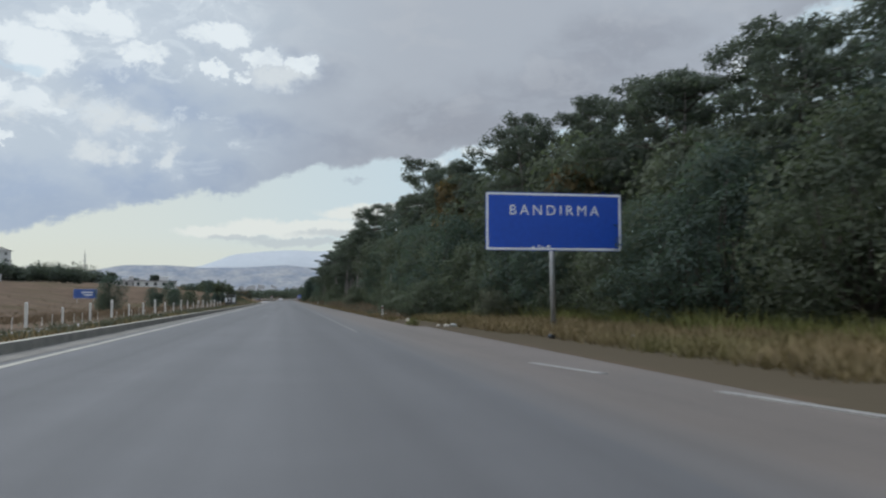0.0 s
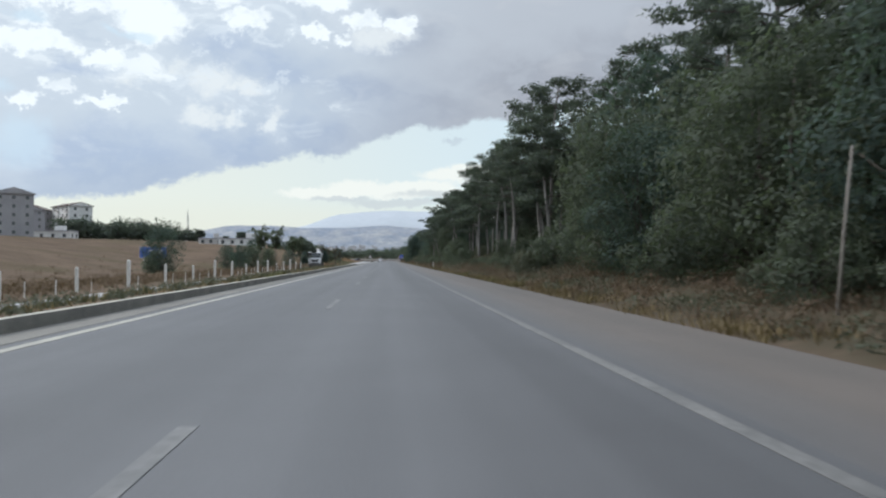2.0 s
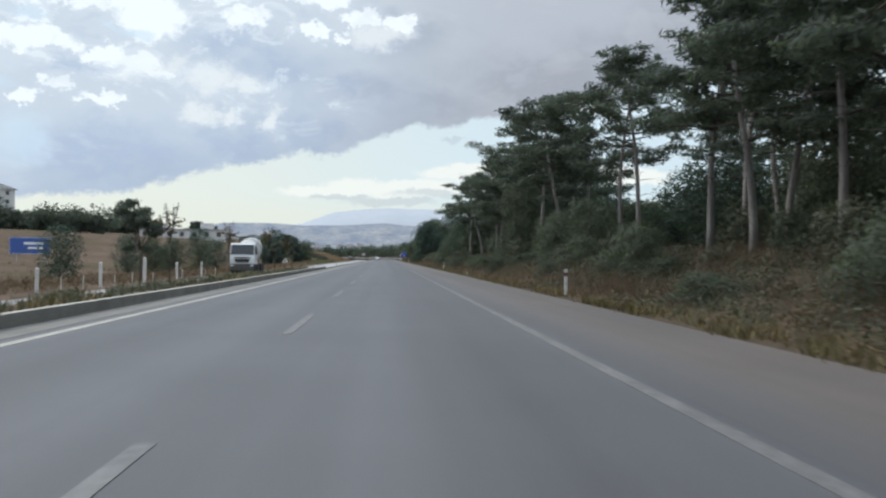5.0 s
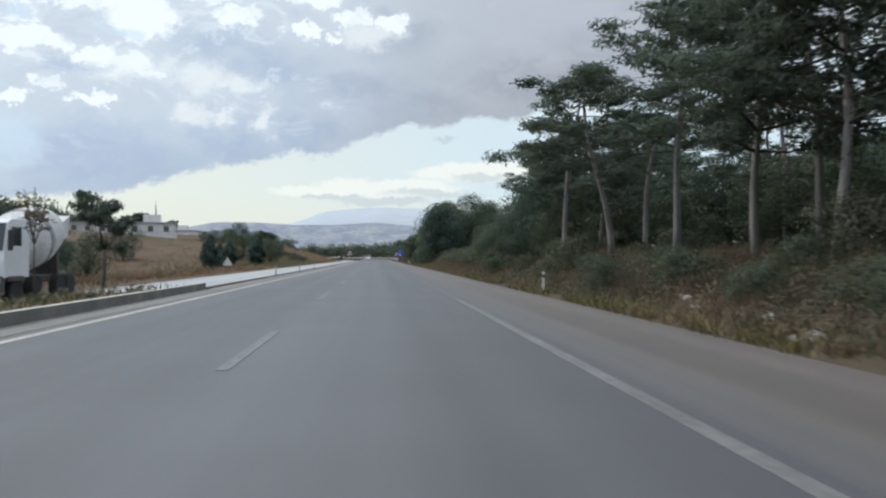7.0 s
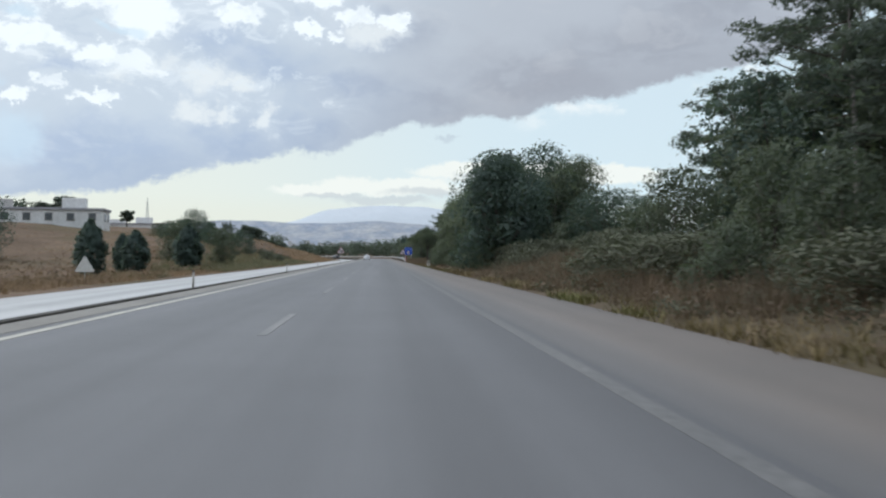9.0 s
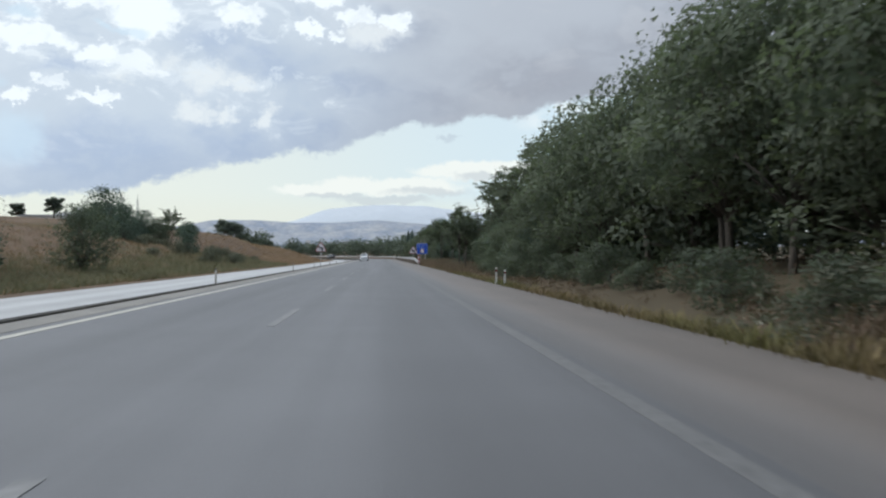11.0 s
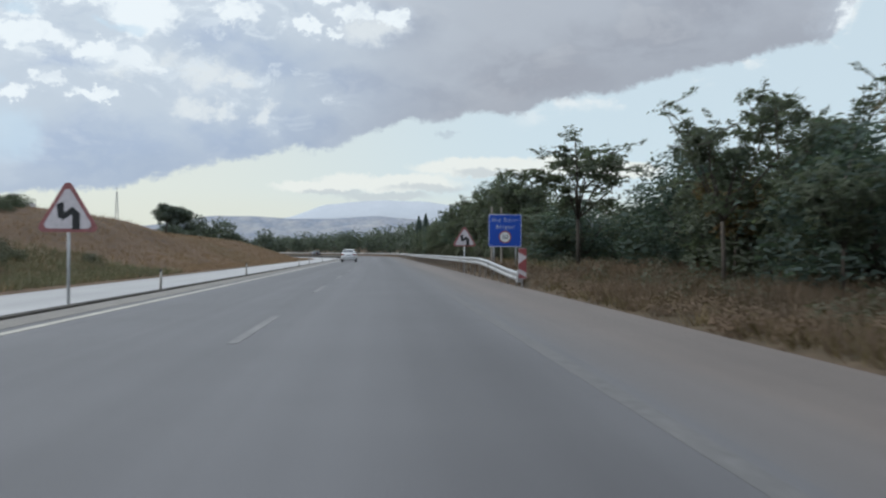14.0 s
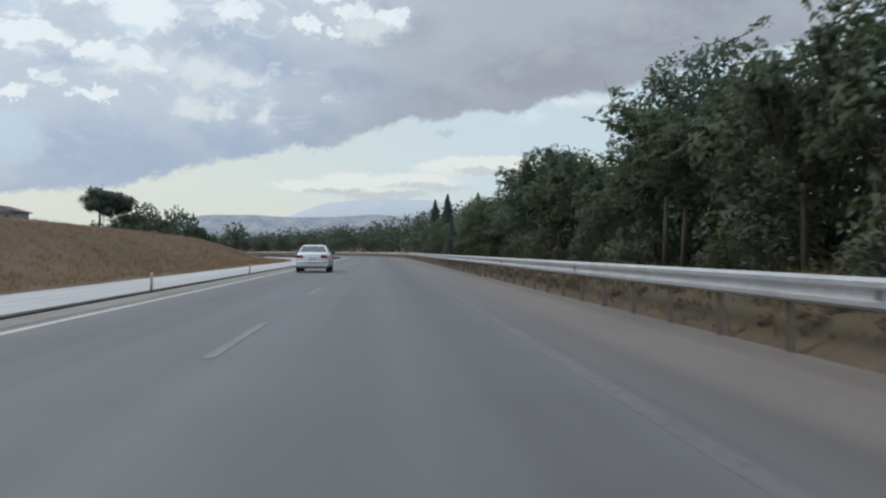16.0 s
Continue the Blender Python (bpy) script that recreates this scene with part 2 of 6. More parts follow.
# ---- materials ----
def material(name, col, col2=None, rough=0.8, metal=0.0, scale=4.0, fine=40.0, bump=0.0, amount=0.6, island=0.0, obrand=0.0,
             spec=0.5, stretch=(1, 1, 1), transl=0.0, col3=None, emit=0.0):
    mt = bpy.data.materials.new(name)
    mt.use_nodes = True
    nt = mt.node_tree
    N, L = nt.nodes, nt.links
    b = N["Principled BSDF"]
    b.inputs["Roughness"].default_value, b.inputs["Metallic"].default_value = rough, metal
    b.inputs["Specular IOR Level"].default_value = spec
    col2 = col2 or tuple(c * 0.75 for c in col)
    tc, mp = N.new("ShaderNodeTexCoord"), N.new("ShaderNodeMapping")
    mp.inputs["Scale"].default_value = stretch
    L.new(tc.outputs["Object"], mp.inputs[0])

    def noise_tex(s, d):
        n = N.new("ShaderNodeTexNoise")
        n.inputs["Scale"].default_value, n.inputs["Detail"].default_value, n.inputs["Roughness"].default_value = s, d, 0.6
        L.new(mp.outputs[0], n.inputs["Vector"])
        return n.outputs[0]

    def mix(f, a, c, blend="MIX"):
        n = N.new("ShaderNodeMix")
        n.data_type, n.blend_type = "RGBA", blend
        for i, v in ((0, f), (6, a), (7, c)):
            if isinstance(v, tuple):
                n.inputs[i].default_value = (*v, 1)
            elif isinstance(v, float):
                n.inputs[i].default_value = v
            else:
                L.new(v, n.inputs[i])
        return n.outputs[2]

    def ramp(v, lo, hi):
        n = N.new("ShaderNodeMapRange")
        L.new(v, n.inputs[0])
        n.inputs[1].default_value, n.inputs[2].default_value = lo, hi
        return n.outputs[0]

    big, small = noise_tex(scale, 5.0), noise_tex(fine, 4.0)
    c = mix(ramp(big, 0.35, 0.68), col, col2)
    if col3:
        c = mix(ramp(noise_tex(scale * 0.27, 4.0), 0.5, 0.66), c, col3)
    g = N.new("ShaderNodeMapRange")
    L.new(small, g.inputs[0])
    g.inputs[1].default_value, g.inputs[2].default_value = 0.3, 0.7
    g.inputs[3].default_value, g.inputs[4].default_value = 1 - 0.35 * amount, 1 + 0.25 * amount
    val = g.outputs[0]
    if island or obrand:
        info = N.new("ShaderNodeNewGeometry" if island else "ShaderNodeObjectInfo")
        r = N.new("ShaderNodeMapRange")
        L.new(info.outputs["Random Per Island" if island else "Random"], r.inputs[0])
        k = island or obrand
        r.inputs[3].default_value, r.inputs[4].default_value = 1 - k, 1 + k
        mu = N.new("ShaderNodeMath")
        mu.operation = "MULTIPLY"
        L.new(val, mu.inputs[0]), L.new(r.outputs[0], mu.inputs[1])
        val = mu.outputs[0]
    hsv = N.new("ShaderNodeHueSaturation")
    L.new(c, hsv.inputs["Color"]), L.new(val, hsv.inputs["Value"])
    c = hsv.outputs[0]
    L.new(c, b.inputs["Base Color"])
    if bump:
        bp = N.new("ShaderNodeBump")
        bp.inputs["Strength"].default_value, bp.inputs["Distance"].default_value = bump, 0.02
        L.new(small, bp.inputs["Height"]), L.new(bp.outputs[0], b.inputs["Normal"])
    if transl:
        t = N.new("ShaderNodeBsdfTranslucent")
        warm = mix(1.0, c, (0.95, 1.06, 0.72), "MULTIPLY")
        L.new(warm, t.inputs[0])
        ms = N.new("ShaderNodeMixShader")
        ms.inputs[0].default_value = transl
        L.new(b.outputs[0], ms.inputs[1]), L.new(t.outputs[0], ms.inputs[2])
        L.new(ms.outputs[0], N["Material Output"].inputs[0])
    if emit:
        L.new(c, b.inputs["Emission Color"])
        b.inputs["Emission Strength"].default_value = emit
    return mt


LANES = [(-6.0, 0.62), (-4.6, 0.72), (-3.9, 0.70), (-2.9, 0.64), (-2.1, 0.70), (-1.0, 0.68), (-0.2, 0.73), (0.4, 0.70), (1.2, 0.55), (2.0, 0.56), (2.6, 0.62)]
PLAIN = [(-6.0, 0.66), (2.6, 0.66)]


def asphalt_material(name, base, tracks, worn):
    """Worn asphalt: stone grain, long wheel tracks that follow the lanes, patches and faint cracks."""
    mt = material(name, base, tuple(c * 0.86 for c in base), rough=0.62, scale=0.35, fine=55.0, bump=0.25, amount=0.55, col3=worn)
    N, L = mt.node_tree.nodes, mt.node_tree.links
    b = N["Principled BSDF"]
    src = b.inputs["Base Color"].links[0].from_socket
    tc, mp = N.new("ShaderNodeTexCoord"), N.new("ShaderNodeMapping")
    mp.inputs["Scale"].default_value = (1.0, 0.012, 1.0)
    L.new(tc.outputs["UV"], mp.inputs[0])
    n = N.new("ShaderNodeTexNoise")
    n.inputs["Scale"].default_value, n.inputs["Detail"].default_value = 1.1, 5.0
    L.new(mp.outputs[0], n.inputs["Vector"])
    r = N.new("ShaderNodeMapRange")
    L.new(n.outputs[0], r.inputs[0])
    r.inputs[1].default_value, r.inputs[2].default_value, r.inputs[3].default_value, r.inputs[4].default_value = 0.3, 0.7, 0.78, 1.18
    sx = N.new("ShaderNodeSeparateXYZ")
    L.new(tc.outputs["UV"], sx.inputs[0])
    wob = N.new("ShaderNodeMath")
    wob.operation = "MULTIPLY_ADD"
    L.new(n.outputs[0], wob.inputs[0])
    wob.inputs[1].default_value = 0.5
    L.new(sx.outputs[0], wob.inputs[2])
    pos = N.new("ShaderNodeMapRange")
    L.new(wob.outputs[0], pos.inputs[0])
    pos.inputs[1].default_value, pos.inputs[2].default_value = -6.0, 2.7
    cr = N.new("ShaderNodeValToRGB")
    el = cr.color_ramp.elements
    rows = tracks
    while len(el) < len(rows):
        el.new(0.5)
    for k, (p, v) in enumerate(rows):
        el[k].position, el[k].color = (p + 6.0) / 8.7, (v, v, v, 1)
    L.new(pos.outputs[0], cr.inputs[0])
    r2 = N.new("ShaderNodeRGBToBW")
    L.new(cr.outputs[0], r2.inputs[0])
    mu = N.new("ShaderNodeMath")
    mu.operation = "MULTIPLY"
    L.new(r.outputs[0], mu.inputs[0]), L.new(r2.outputs[0], mu.inputs[1])
    h = N.new("ShaderNodeHueSaturation")
    L.new(src, h.inputs["Color"]), L.new(mu.outputs[0], h.inputs["Value"])
    L.new(h.outputs[0], b.inputs["Base Color"])
    return mt


def glass_material():
    mt = material("car_glass", (0.02, 0.025, 0.03), rough=0.06, amount=0.1, spec=0.9)
    return mt


def blend_edge(mt, x0, x1, col):
    """Towards the carriageway the dust thins out and the asphalt shows."""
    N, L = mt.node_tree.nodes, mt.node_tree.links
    b = N["Principled BSDF"]
    h = b.inputs["Base Color"].links[0].from_node
    src = h.inputs["Color"].links[0].from_socket
    tc, sp, r, n = N.new("ShaderNodeTexCoord"), N.new("ShaderNodeSeparateXYZ"), N.new("ShaderNodeMapRange"), N.new("ShaderNodeTexNoise")
    mp = N.new("ShaderNodeMapping")
    mp.inputs["Scale"].default_value = (1.0, 0.06, 1.0)
    L.new(tc.outputs["UV"], mp.inputs[0]), L.new(mp.outputs[0], n.inputs["Vector"]), L.new(tc.outputs["UV"], sp.inputs[0])
    n.inputs["Scale"].default_value, n.inputs["Detail"].default_value = 1.4, 5.0
    w = N.new("ShaderNodeMath")
    w.operation = "MULTIPLY_ADD"
    L.new(n.outputs[0], w.inputs[0]), L.new(sp.outputs[0], w.inputs[2])
    w.inputs[1].default_value = 0.9
    L.new(w.outputs[0], r.inputs[0])
    r.inputs[1].default_value, r.inputs[2].default_value = x0 + 0.45, x1 + 0.45
    mx = N.new("ShaderNodeMix")
    mx.data_type = "RGBA"
    L.new(r.outputs[0], mx.inputs[0]), L.new(src, mx.inputs[7])
    mx.inputs[6].default_value = (*col, 1)
    L.new(mx.outputs[2], h.inputs["Color"])


LINE_EDGE = 2.39
M_ASPHALT = asphalt_material("asphalt", (0.148, 0.148, 0.155), LANES, (0.130, 0.130, 0.138))
M_SHOULDER = asphalt_material("shoulder_asphalt", (0.186, 0.157, 0.138), PLAIN, (0.156, 0.136, 0.122))
blend_edge(M_SHOULDER, LINE_EDGE - 0.1, LINE_EDGE + 1.1, (0.136, 0.134, 0.137))
# Sky reflected at a low angle is put into this pale colour.
M_OPP = asphalt_material("sky_glare_asphalt", (0.52, 0.52, 0.52), PLAIN, (0.46, 0.46, 0.46))
M_WHITE_LINE = material("worn_white_paint", (0.26, 0.255, 0.245), (0.17, 0.168, 0.165), rough=0.6, scale=1.6, fine=14, amount=1.0)
M_PALE_LINE = material("rubbed_white_paint", (0.165, 0.16, 0.154), (0.112, 0.11, 0.108), rough=0.65, scale=0.8, fine=10, amount=1.0)
M_DASH = material("rubbed_dash_paint", (0.174, 0.171, 0.168), (0.132, 0.131, 0.131), rough=0.65, scale=1.0, fine=9, amount=1.0)
M_GHOST_LINE = material("almost_worn_paint", (0.110, 0.108, 0.106), (0.090, 0.089, 0.089), rough=0.65, scale=0.5, fine=8, amount=1.0)
M_YELLOW_LINE = material("worn_cream_paint", (0.42, 0.40, 0.34), (0.30, 0.285, 0.25), rough=0.6, scale=1.2, fine=12, amount=0.8)
M_CONCRETE = material("weathered_concrete", (0.36, 0.345, 0.31), (0.25, 0.24, 0.22), rough=0.9, scale=1.5, fine=30, bump=0.3, amount=0.8)
M_GUTTER = material("dusty_gutter_concrete", (0.20, 0.19, 0.172), (0.15, 0.142, 0.13), rough=0.9, scale=0.7, fine=20, bump=0.2, amount=0.7)
M_FIELD = material("brown_field_grass", (0.180, 0.128, 0.088), (0.135, 0.098, 0.070), rough=0.9, scale=0.15, fine=2.0, island=0.25, transl=0.15, spec=0.15)
M_BANKGRASS = material("tan_bank_grass", (0.270, 0.182, 0.120), (0.205, 0.140, 0.094), rough=0.9, scale=0.15, fine=2.0, island=0.25, transl=0.2, spec=0.15)
M_BANKGREEN = material("olive_bank_grass", (0.158, 0.153, 0.098), (0.122, 0.118, 0.080), rough=0.9, scale=0.2, fine=2.0, island=0.25, transl=0.25, spec=0.15)
M_KERB = material("dirty_kerb_concrete", (0.24, 0.235, 0.21), (0.15, 0.15, 0.14), rough=0.9, scale=0.9, fine=24, bump=0.3, amount=0.8)
# Dark grey edge strip; the shadow along the step is in the colour too.
M_DARKEDGE = material("shade_darkened_concrete_edge", (0.045, 0.043, 0.04), (0.085, 0.08, 0.072), rough=0.95, scale=0.8, fine=14, bump=0.3, amount=0.8, spec=0.1)
M_KERB_TOP = material("kerb_top_concrete", (0.56, 0.54, 0.47), (0.44, 0.42, 0.37), rough=0.9, scale=1.2, fine=24, bump=0.2, amount=0.7)
M_SOIL = material("dry_soil_and_grass", (0.104, 0.076, 0.056), (0.155, 0.112, 0.082), rough=0.95, scale=0.12, fine=3.0, bump=0.3, amount=1.1, col3=(0.090, 0.076, 0.045), spec=0.04)


def weedy_side(mt, x0, x1, col):
    """Right of the road the earth is darker and covered with leaf litter."""
    N, L = mt.node_tree.nodes, mt.node_tree.links
    b = N["Principled BSDF"]
    src = b.inputs["Base Color"].links[0].from_socket
    tc, sp, r, n = N.new("ShaderNodeTexCoord"), N.new("ShaderNodeSeparateXYZ"), N.new("ShaderNodeMapRange"), N.new("ShaderNodeTexNoise")
    L.new(tc.outputs["Object"], sp.inputs[0]), L.new(tc.outputs["Object"], n.inputs["Vector"])
    n.inputs["Scale"].default_value = 1.2
    w = N.new("ShaderNodeMath")
    w.operation = "MULTIPLY_ADD"
    L.new(n.outputs[0], w.inputs[0])
    w.inputs[1].default_value = 1.6
    L.new(sp.outputs[0], w.inputs[2])
    L.new(w.outputs[0], r.inputs[0])
    r.inputs[1].default_value, r.inputs[2].default_value = x0, x1
    mx = N.new("ShaderNodeMix")
    mx.data_type = "RGBA"
    L.new(r.outputs[0], mx.inputs[0]), L.new(src, mx.inputs[6])
    mx.inputs[7].default_value = (*col, 1)
    L.new(mx.outputs[2], b.inputs["Base Color"])


weedy_side(M_SOIL, 5.2, 6.5, (0.078, 0.064, 0.045))
M_BARK = material("pine_bark", (0.24, 0.225, 0.212), (0.155, 0.142, 0.134), rough=0.95, scale=3.0, fine=22, bump=0.6, stretch=(1, 1, 0.25), obrand=0.25)
M_BARK_DARK = material("dark_bark", (0.085, 0.072, 0.06), (0.05, 0.043, 0.036), rough=0.95, scale=3.0, fine=22, bump=0.5, stretch=(1, 1, 0.3), obrand=0.2)
M_PINE = material("pine_needles", (0.116, 0.136, 0.116), (0.090, 0.108, 0.096), rough=0.85, scale=0.5, fine=3.0, island=0.16, transl=0.42, spec=0.12)
M_LEAF = material("broad_leaves", (0.108, 0.126, 0.094), (0.084, 0.100, 0.080), rough=0.85, scale=0.45, fine=3.0, island=0.16, transl=0.42, spec=0.12)
M_ACACIA = material("acacia_leaves", (0.128, 0.148, 0.108), (0.100, 0.120, 0.092), rough=0.85, scale=0.5, fine=3.0, island=0.2, transl=0.42, spec=0.12)
M_RUST = material("reddish_dry_leaves", (0.169, 0.115, 0.061), (0.101, 0.089, 0.049), rough=0.85, scale=0.5, fine=3.0, island=0.26, transl=0.42, spec=0.12)
M_BLUEGREEN = material("blue_green_leaves", (0.092, 0.124, 0.106), (0.072, 0.098, 0.090), rough=0.85, scale=0.5, fine=3.0, island=0.16, transl=0.42, spec=0.12)
M_SCRUB = material("dusty_scrub_leaves", (0.120, 0.124, 0.092), (0.088, 0.096, 0.072), rough=0.85, scale=0.6, fine=3.0, island=0.14, transl=0.25, spec=0.1)
M_DRYGRASS = material("dry_grass", (0.215, 0.160, 0.092), (0.145, 0.116, 0.066), rough=0.9, scale=0.25, fine=2.0, island=0.4, transl=0.2, spec=0.2, col3=(0.144, 0.144, 0.061))
M_GREENGRASS = material("green_weeds", (0.135, 0.155, 0.055), (0.19, 0.18, 0.075), rough=0.85, scale=0.3, fine=2.0, island=0.4, transl=0.25, spec=0.2)
M_REDGRASS = material("russet_dry_grass", (0.172, 0.120, 0.086), (0.128, 0.098, 0.072), rough=0.9, scale=0.3, fine=2.0, island=0.16, transl=0.2, spec=0.2)
M_GALV = material("galvanised_steel", (0.50, 0.51, 0.52), (0.38, 0.39, 0.40), rough=0.48, metal=0.75, scale=1.5, fine=20, amount=0.6)
M_RAILPOST = material("rusty_steel", (0.30, 0.26, 0.22), (0.20, 0.165, 0.135), rough=0.8, metal=0.3, scale=4, fine=30)
M_BLUE = material("blue_sign_sheet", (0.006, 0.078, 0.50), (0.008, 0.070, 0.44), rough=0.45, scale=0.8, fine=6, amount=0.25)
M_BLUE_FAR = material("faded_blue_sheet", (0.045, 0.11, 0.38), (0.05, 0.10, 0.30), rough=0.5, scale=0.6, fine=5, amount=0.3)
M_SIGNWHITE = material("white_sign_sheet", (0.86, 0.86, 0.86), (0.80, 0.80, 0.79), rough=0.5, scale=2, fine=10, amount=0.25)
M_SIGNWORN = material("worn_pale_letters", (0.56, 0.60, 0.68), (0.36, 0.43, 0.58), rough=0.5, scale=3, fine=14, amount=0.6)
M_SIGNRED = material("red_sign_sheet", (0.40, 0.028, 0.03), (0.34, 0.03, 0.03), rough=0.5, scale=2, fine=10, amount=0.3)
M_SIGNBLACK = material("black_sign_film", (0.015, 0.015, 0.017), rough=0.5, amount=0.2)
M_POSTPAINT = material("white_painted_post", (0.68, 0.67, 0.64), (0.52, 0.50, 0.46), rough=0.7, scale=5, fine=30, amount=0.6)
M_GREYWOOD = material("grey_bare_wood", (0.30, 0.27, 0.24), (0.20, 0.18, 0.16), rough=0.9, scale=2, fine=30, stretch=(1, 1, 0.2))
M_CARWHITE = material("white_car_paint", (0.74, 0.75, 0.76), (0.68, 0.69, 0.70), rough=0.22, scale=1, fine=8, amount=0.12)
M_CARDARK = material("dark_car_paint", (0.035, 0.04, 0.05), rough=0.25, amount=0.1)
M_CARGREY = material("grey_car_paint", (0.26, 0.27, 0.29), rough=0.25, amount=0.1)
M_RUBBER = material("tyre_rubber", (0.022, 0.022, 0.023), rough=0.9, amount=0.4, fine=60)
M_TRIM = material("black_plastic", (0.03, 0.03, 0.032), rough=0.6, amount=0.3)
M_RIM = material("silver_wheel", (0.48, 0.49, 0.50), rough=0.35, metal=0.7, amount=0.3)
M_TAIL = material("red_tail_lamp", (0.22, 0.018, 0.015), rough=0.15, amount=0.2)
M_HEAD = material("clear_lamp_glass", (0.55, 0.57, 0.58), rough=0.1, amount=0.2)
M_GLASS = glass_material()
M_DRUM = material("white_mixer_drum", (0.60, 0.60, 0.58), (0.45, 0.44, 0.42), rough=0.5, scale=1.2, fine=10, amount=0.7)
M_CHASSIS = material("dark_chassis_steel", (0.05, 0.05, 0.052), (0.09, 0.08, 0.07), rough=0.7, scale=3, fine=20)
M_STONE = material("pale_limestone", (0.42, 0.39, 0.34), (0.28, 0.26, 0.23), rough=0.9, scale=3, fine=18, bump=0.4, obrand=0.2)
M_PLASTER = material("pale_plaster", (0.50, 0.48, 0.46), (0.42, 0.40, 0.385), rough=0.9, scale=0.3, fine=2.5, amount=0.5)
M_PLASTER_GREY = material("grey_plaster", (0.33, 0.32, 0.335), (0.27, 0.265, 0.28), rough=0.9, scale=0.3, fine=2.5, amount=0.5)
M_ROOF = material("brown_roof_tiles", (0.12, 0.09, 0.08), (0.085, 0.068, 0.062), rough=0.9, scale=1.2, fine=8)
M_WINDOW = material("window_glass", (0.05, 0.06, 0.07), rough=0.15, amount=0.1, spec=0.7)
M_BAG = material("white_plastic_bag", (0.62, 0.63, 0.65), (0.5, 0.51, 0.53), rough=0.5, scale=6, fine=20, transl=0.2)


# Distance haze is painted in: pale bluish colour plus a faint glow.
def painted_haze_material(name, col, col2, k, amount=0.5):
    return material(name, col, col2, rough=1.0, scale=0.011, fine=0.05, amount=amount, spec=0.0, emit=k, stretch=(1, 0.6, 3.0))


M_HILL_NEAR = painted_haze_material("haze_tinted_blue_hill", (0.140, 0.165, 0.205), (0.225, 0.235, 0.25), 0.6)
M_HILL_FAR = painted_haze_material("haze_tinted_pale_mountain", (0.275, 0.305, 0.340), (0.29, 0.318, 0.352), 0.72, 0.1)
M_TOWN = painted_haze_material("haze_tinted_pale_houses", (0.26, 0.265, 0.275), (0.21, 0.215, 0.225), 0.6)


# ---- mesh helpers ----
class Shell:
    """Collects vertices and faces for one mesh."""

    def __init__(self):
        self.v, self.f = [], []

    def add(self, verts, faces, m=None):
        k = len(self.v)
        self.v += [tuple(m @ Vector(p)) for p in verts] if m else [tuple(p) for p in verts]
        self.f += [tuple(i + k for i in f) for f in faces]
        return self

    def box(self, c, s, ch=0.0, m=None):
        """A box of centre c and size s with chamfered upright and level edges."""
        hx, hy, hz = (a / 2 for a in s)
        ch = min(ch, hx * 0.9, hy * 0.9, hz * 0.9)
        if ch <= 0:
            vs = [(c[0] + a * hx, c[1] + b * hy, c[2] + d * hz) for d in (-1, 1) for a, b in ((-1, -1), (1, -1), (1, 1), (-1, 1))]
            fs = [(3, 2, 1, 0), (4, 5, 6, 7)] + [(i, (i + 1) % 4, 4 + (i + 1) % 4, 4 + i) for i in range(4)]
            return self.add(vs, fs, m)
        ring = [(-hx + ch, -hy), (hx - ch, -hy), (hx, -hy + ch), (hx, hy - ch), (hx - ch, hy), (-hx + ch, hy), (-hx, hy - ch), (-hx, -hy + ch)]
        vs = []
        for zz, k in ((-hz, 1), (-hz + ch, 0), (hz - ch, 0), (hz, 1)):
            for a, b in ring:
                fa, fb = (1 - k * ch / hx), (1 - k * ch / hy)
                vs.append((c[0] + a * fa, c[1] + b * fb, c[2] + zz))
        fs = [tuple(reversed(range(8))), tuple(range(24, 32))]
        for r in range(3):
            fs += [(r * 8 + i, r * 8 + (i + 1) % 8, r * 8 + 8 + (i + 1) % 8, r * 8 + 8 + i) for i in range(8)]
        return self.add(vs, fs, m)

    def tube(self, pts, radii, n=8, m=None, caps=True):
        pts = [Vector(p) for p in pts]
        if not isinstance(radii, (list, tuple)):
            radii = [radii] * len(pts)
        vs, fs = [], []
        for i, p in enumerate(pts):
            d = (pts[min(i + 1, len(pts) - 1)] - pts[max(i - 1, 0)]).normalized()
            a = d.cross(Vector((0.31, 0.95, 0.05)) if abs(d.y) < 0.9 else Vector((1, 0, 0.1))).normalized()
            b = d.cross(a)
            for k in range(n):
                t = math.tau * k / n
                vs.append(p + (a * math.cos(t) + b * math.sin(t)) * radii[i])
        for i in range(len(pts) - 1):
            for k in range(n):
                q = (k + 1) % n
                fs.append((i * n + k, i * n + q, i * n + n + q, i * n + n + k))
        if caps:
            fs += [tuple(reversed(range(n))), tuple(range(len(vs) - n, len(vs)))]
        return self.add(vs, fs, m)

    def lathe(self, prof, n=20, m=None):
        """prof: (radius, height) rows turned round the z axis."""
        vs = [(r * math.cos(math.tau * k / n), r * math.sin(math.tau * k / n), h) for r, h in prof for k in range(n)]
        fs = [(i * n + k, i * n + (k + 1) % n, i * n + n + (k + 1) % n, i * n + n + k) for i in range(len(prof) - 1) for k in range(n)]
        fs += [tuple(reversed(range(n))), tuple(range(len(vs) - n, len(vs)))]
        return self.add(vs, fs, m)

    def slab(self, outline, axis, lo, hi, m=None):
        """A flat outline of two coordinates pushed out along axis (x, y or z) from lo to hi."""
        def at(p, d):
            return {"x": (d, p[0], p[1]), "y": (p[0], d, p[1]), "z": (p[0], p[1], d)}[axis]
        n = len(outline)
        vs = [at(p, lo) for p in outline] + [at(p, hi) for p in outline]
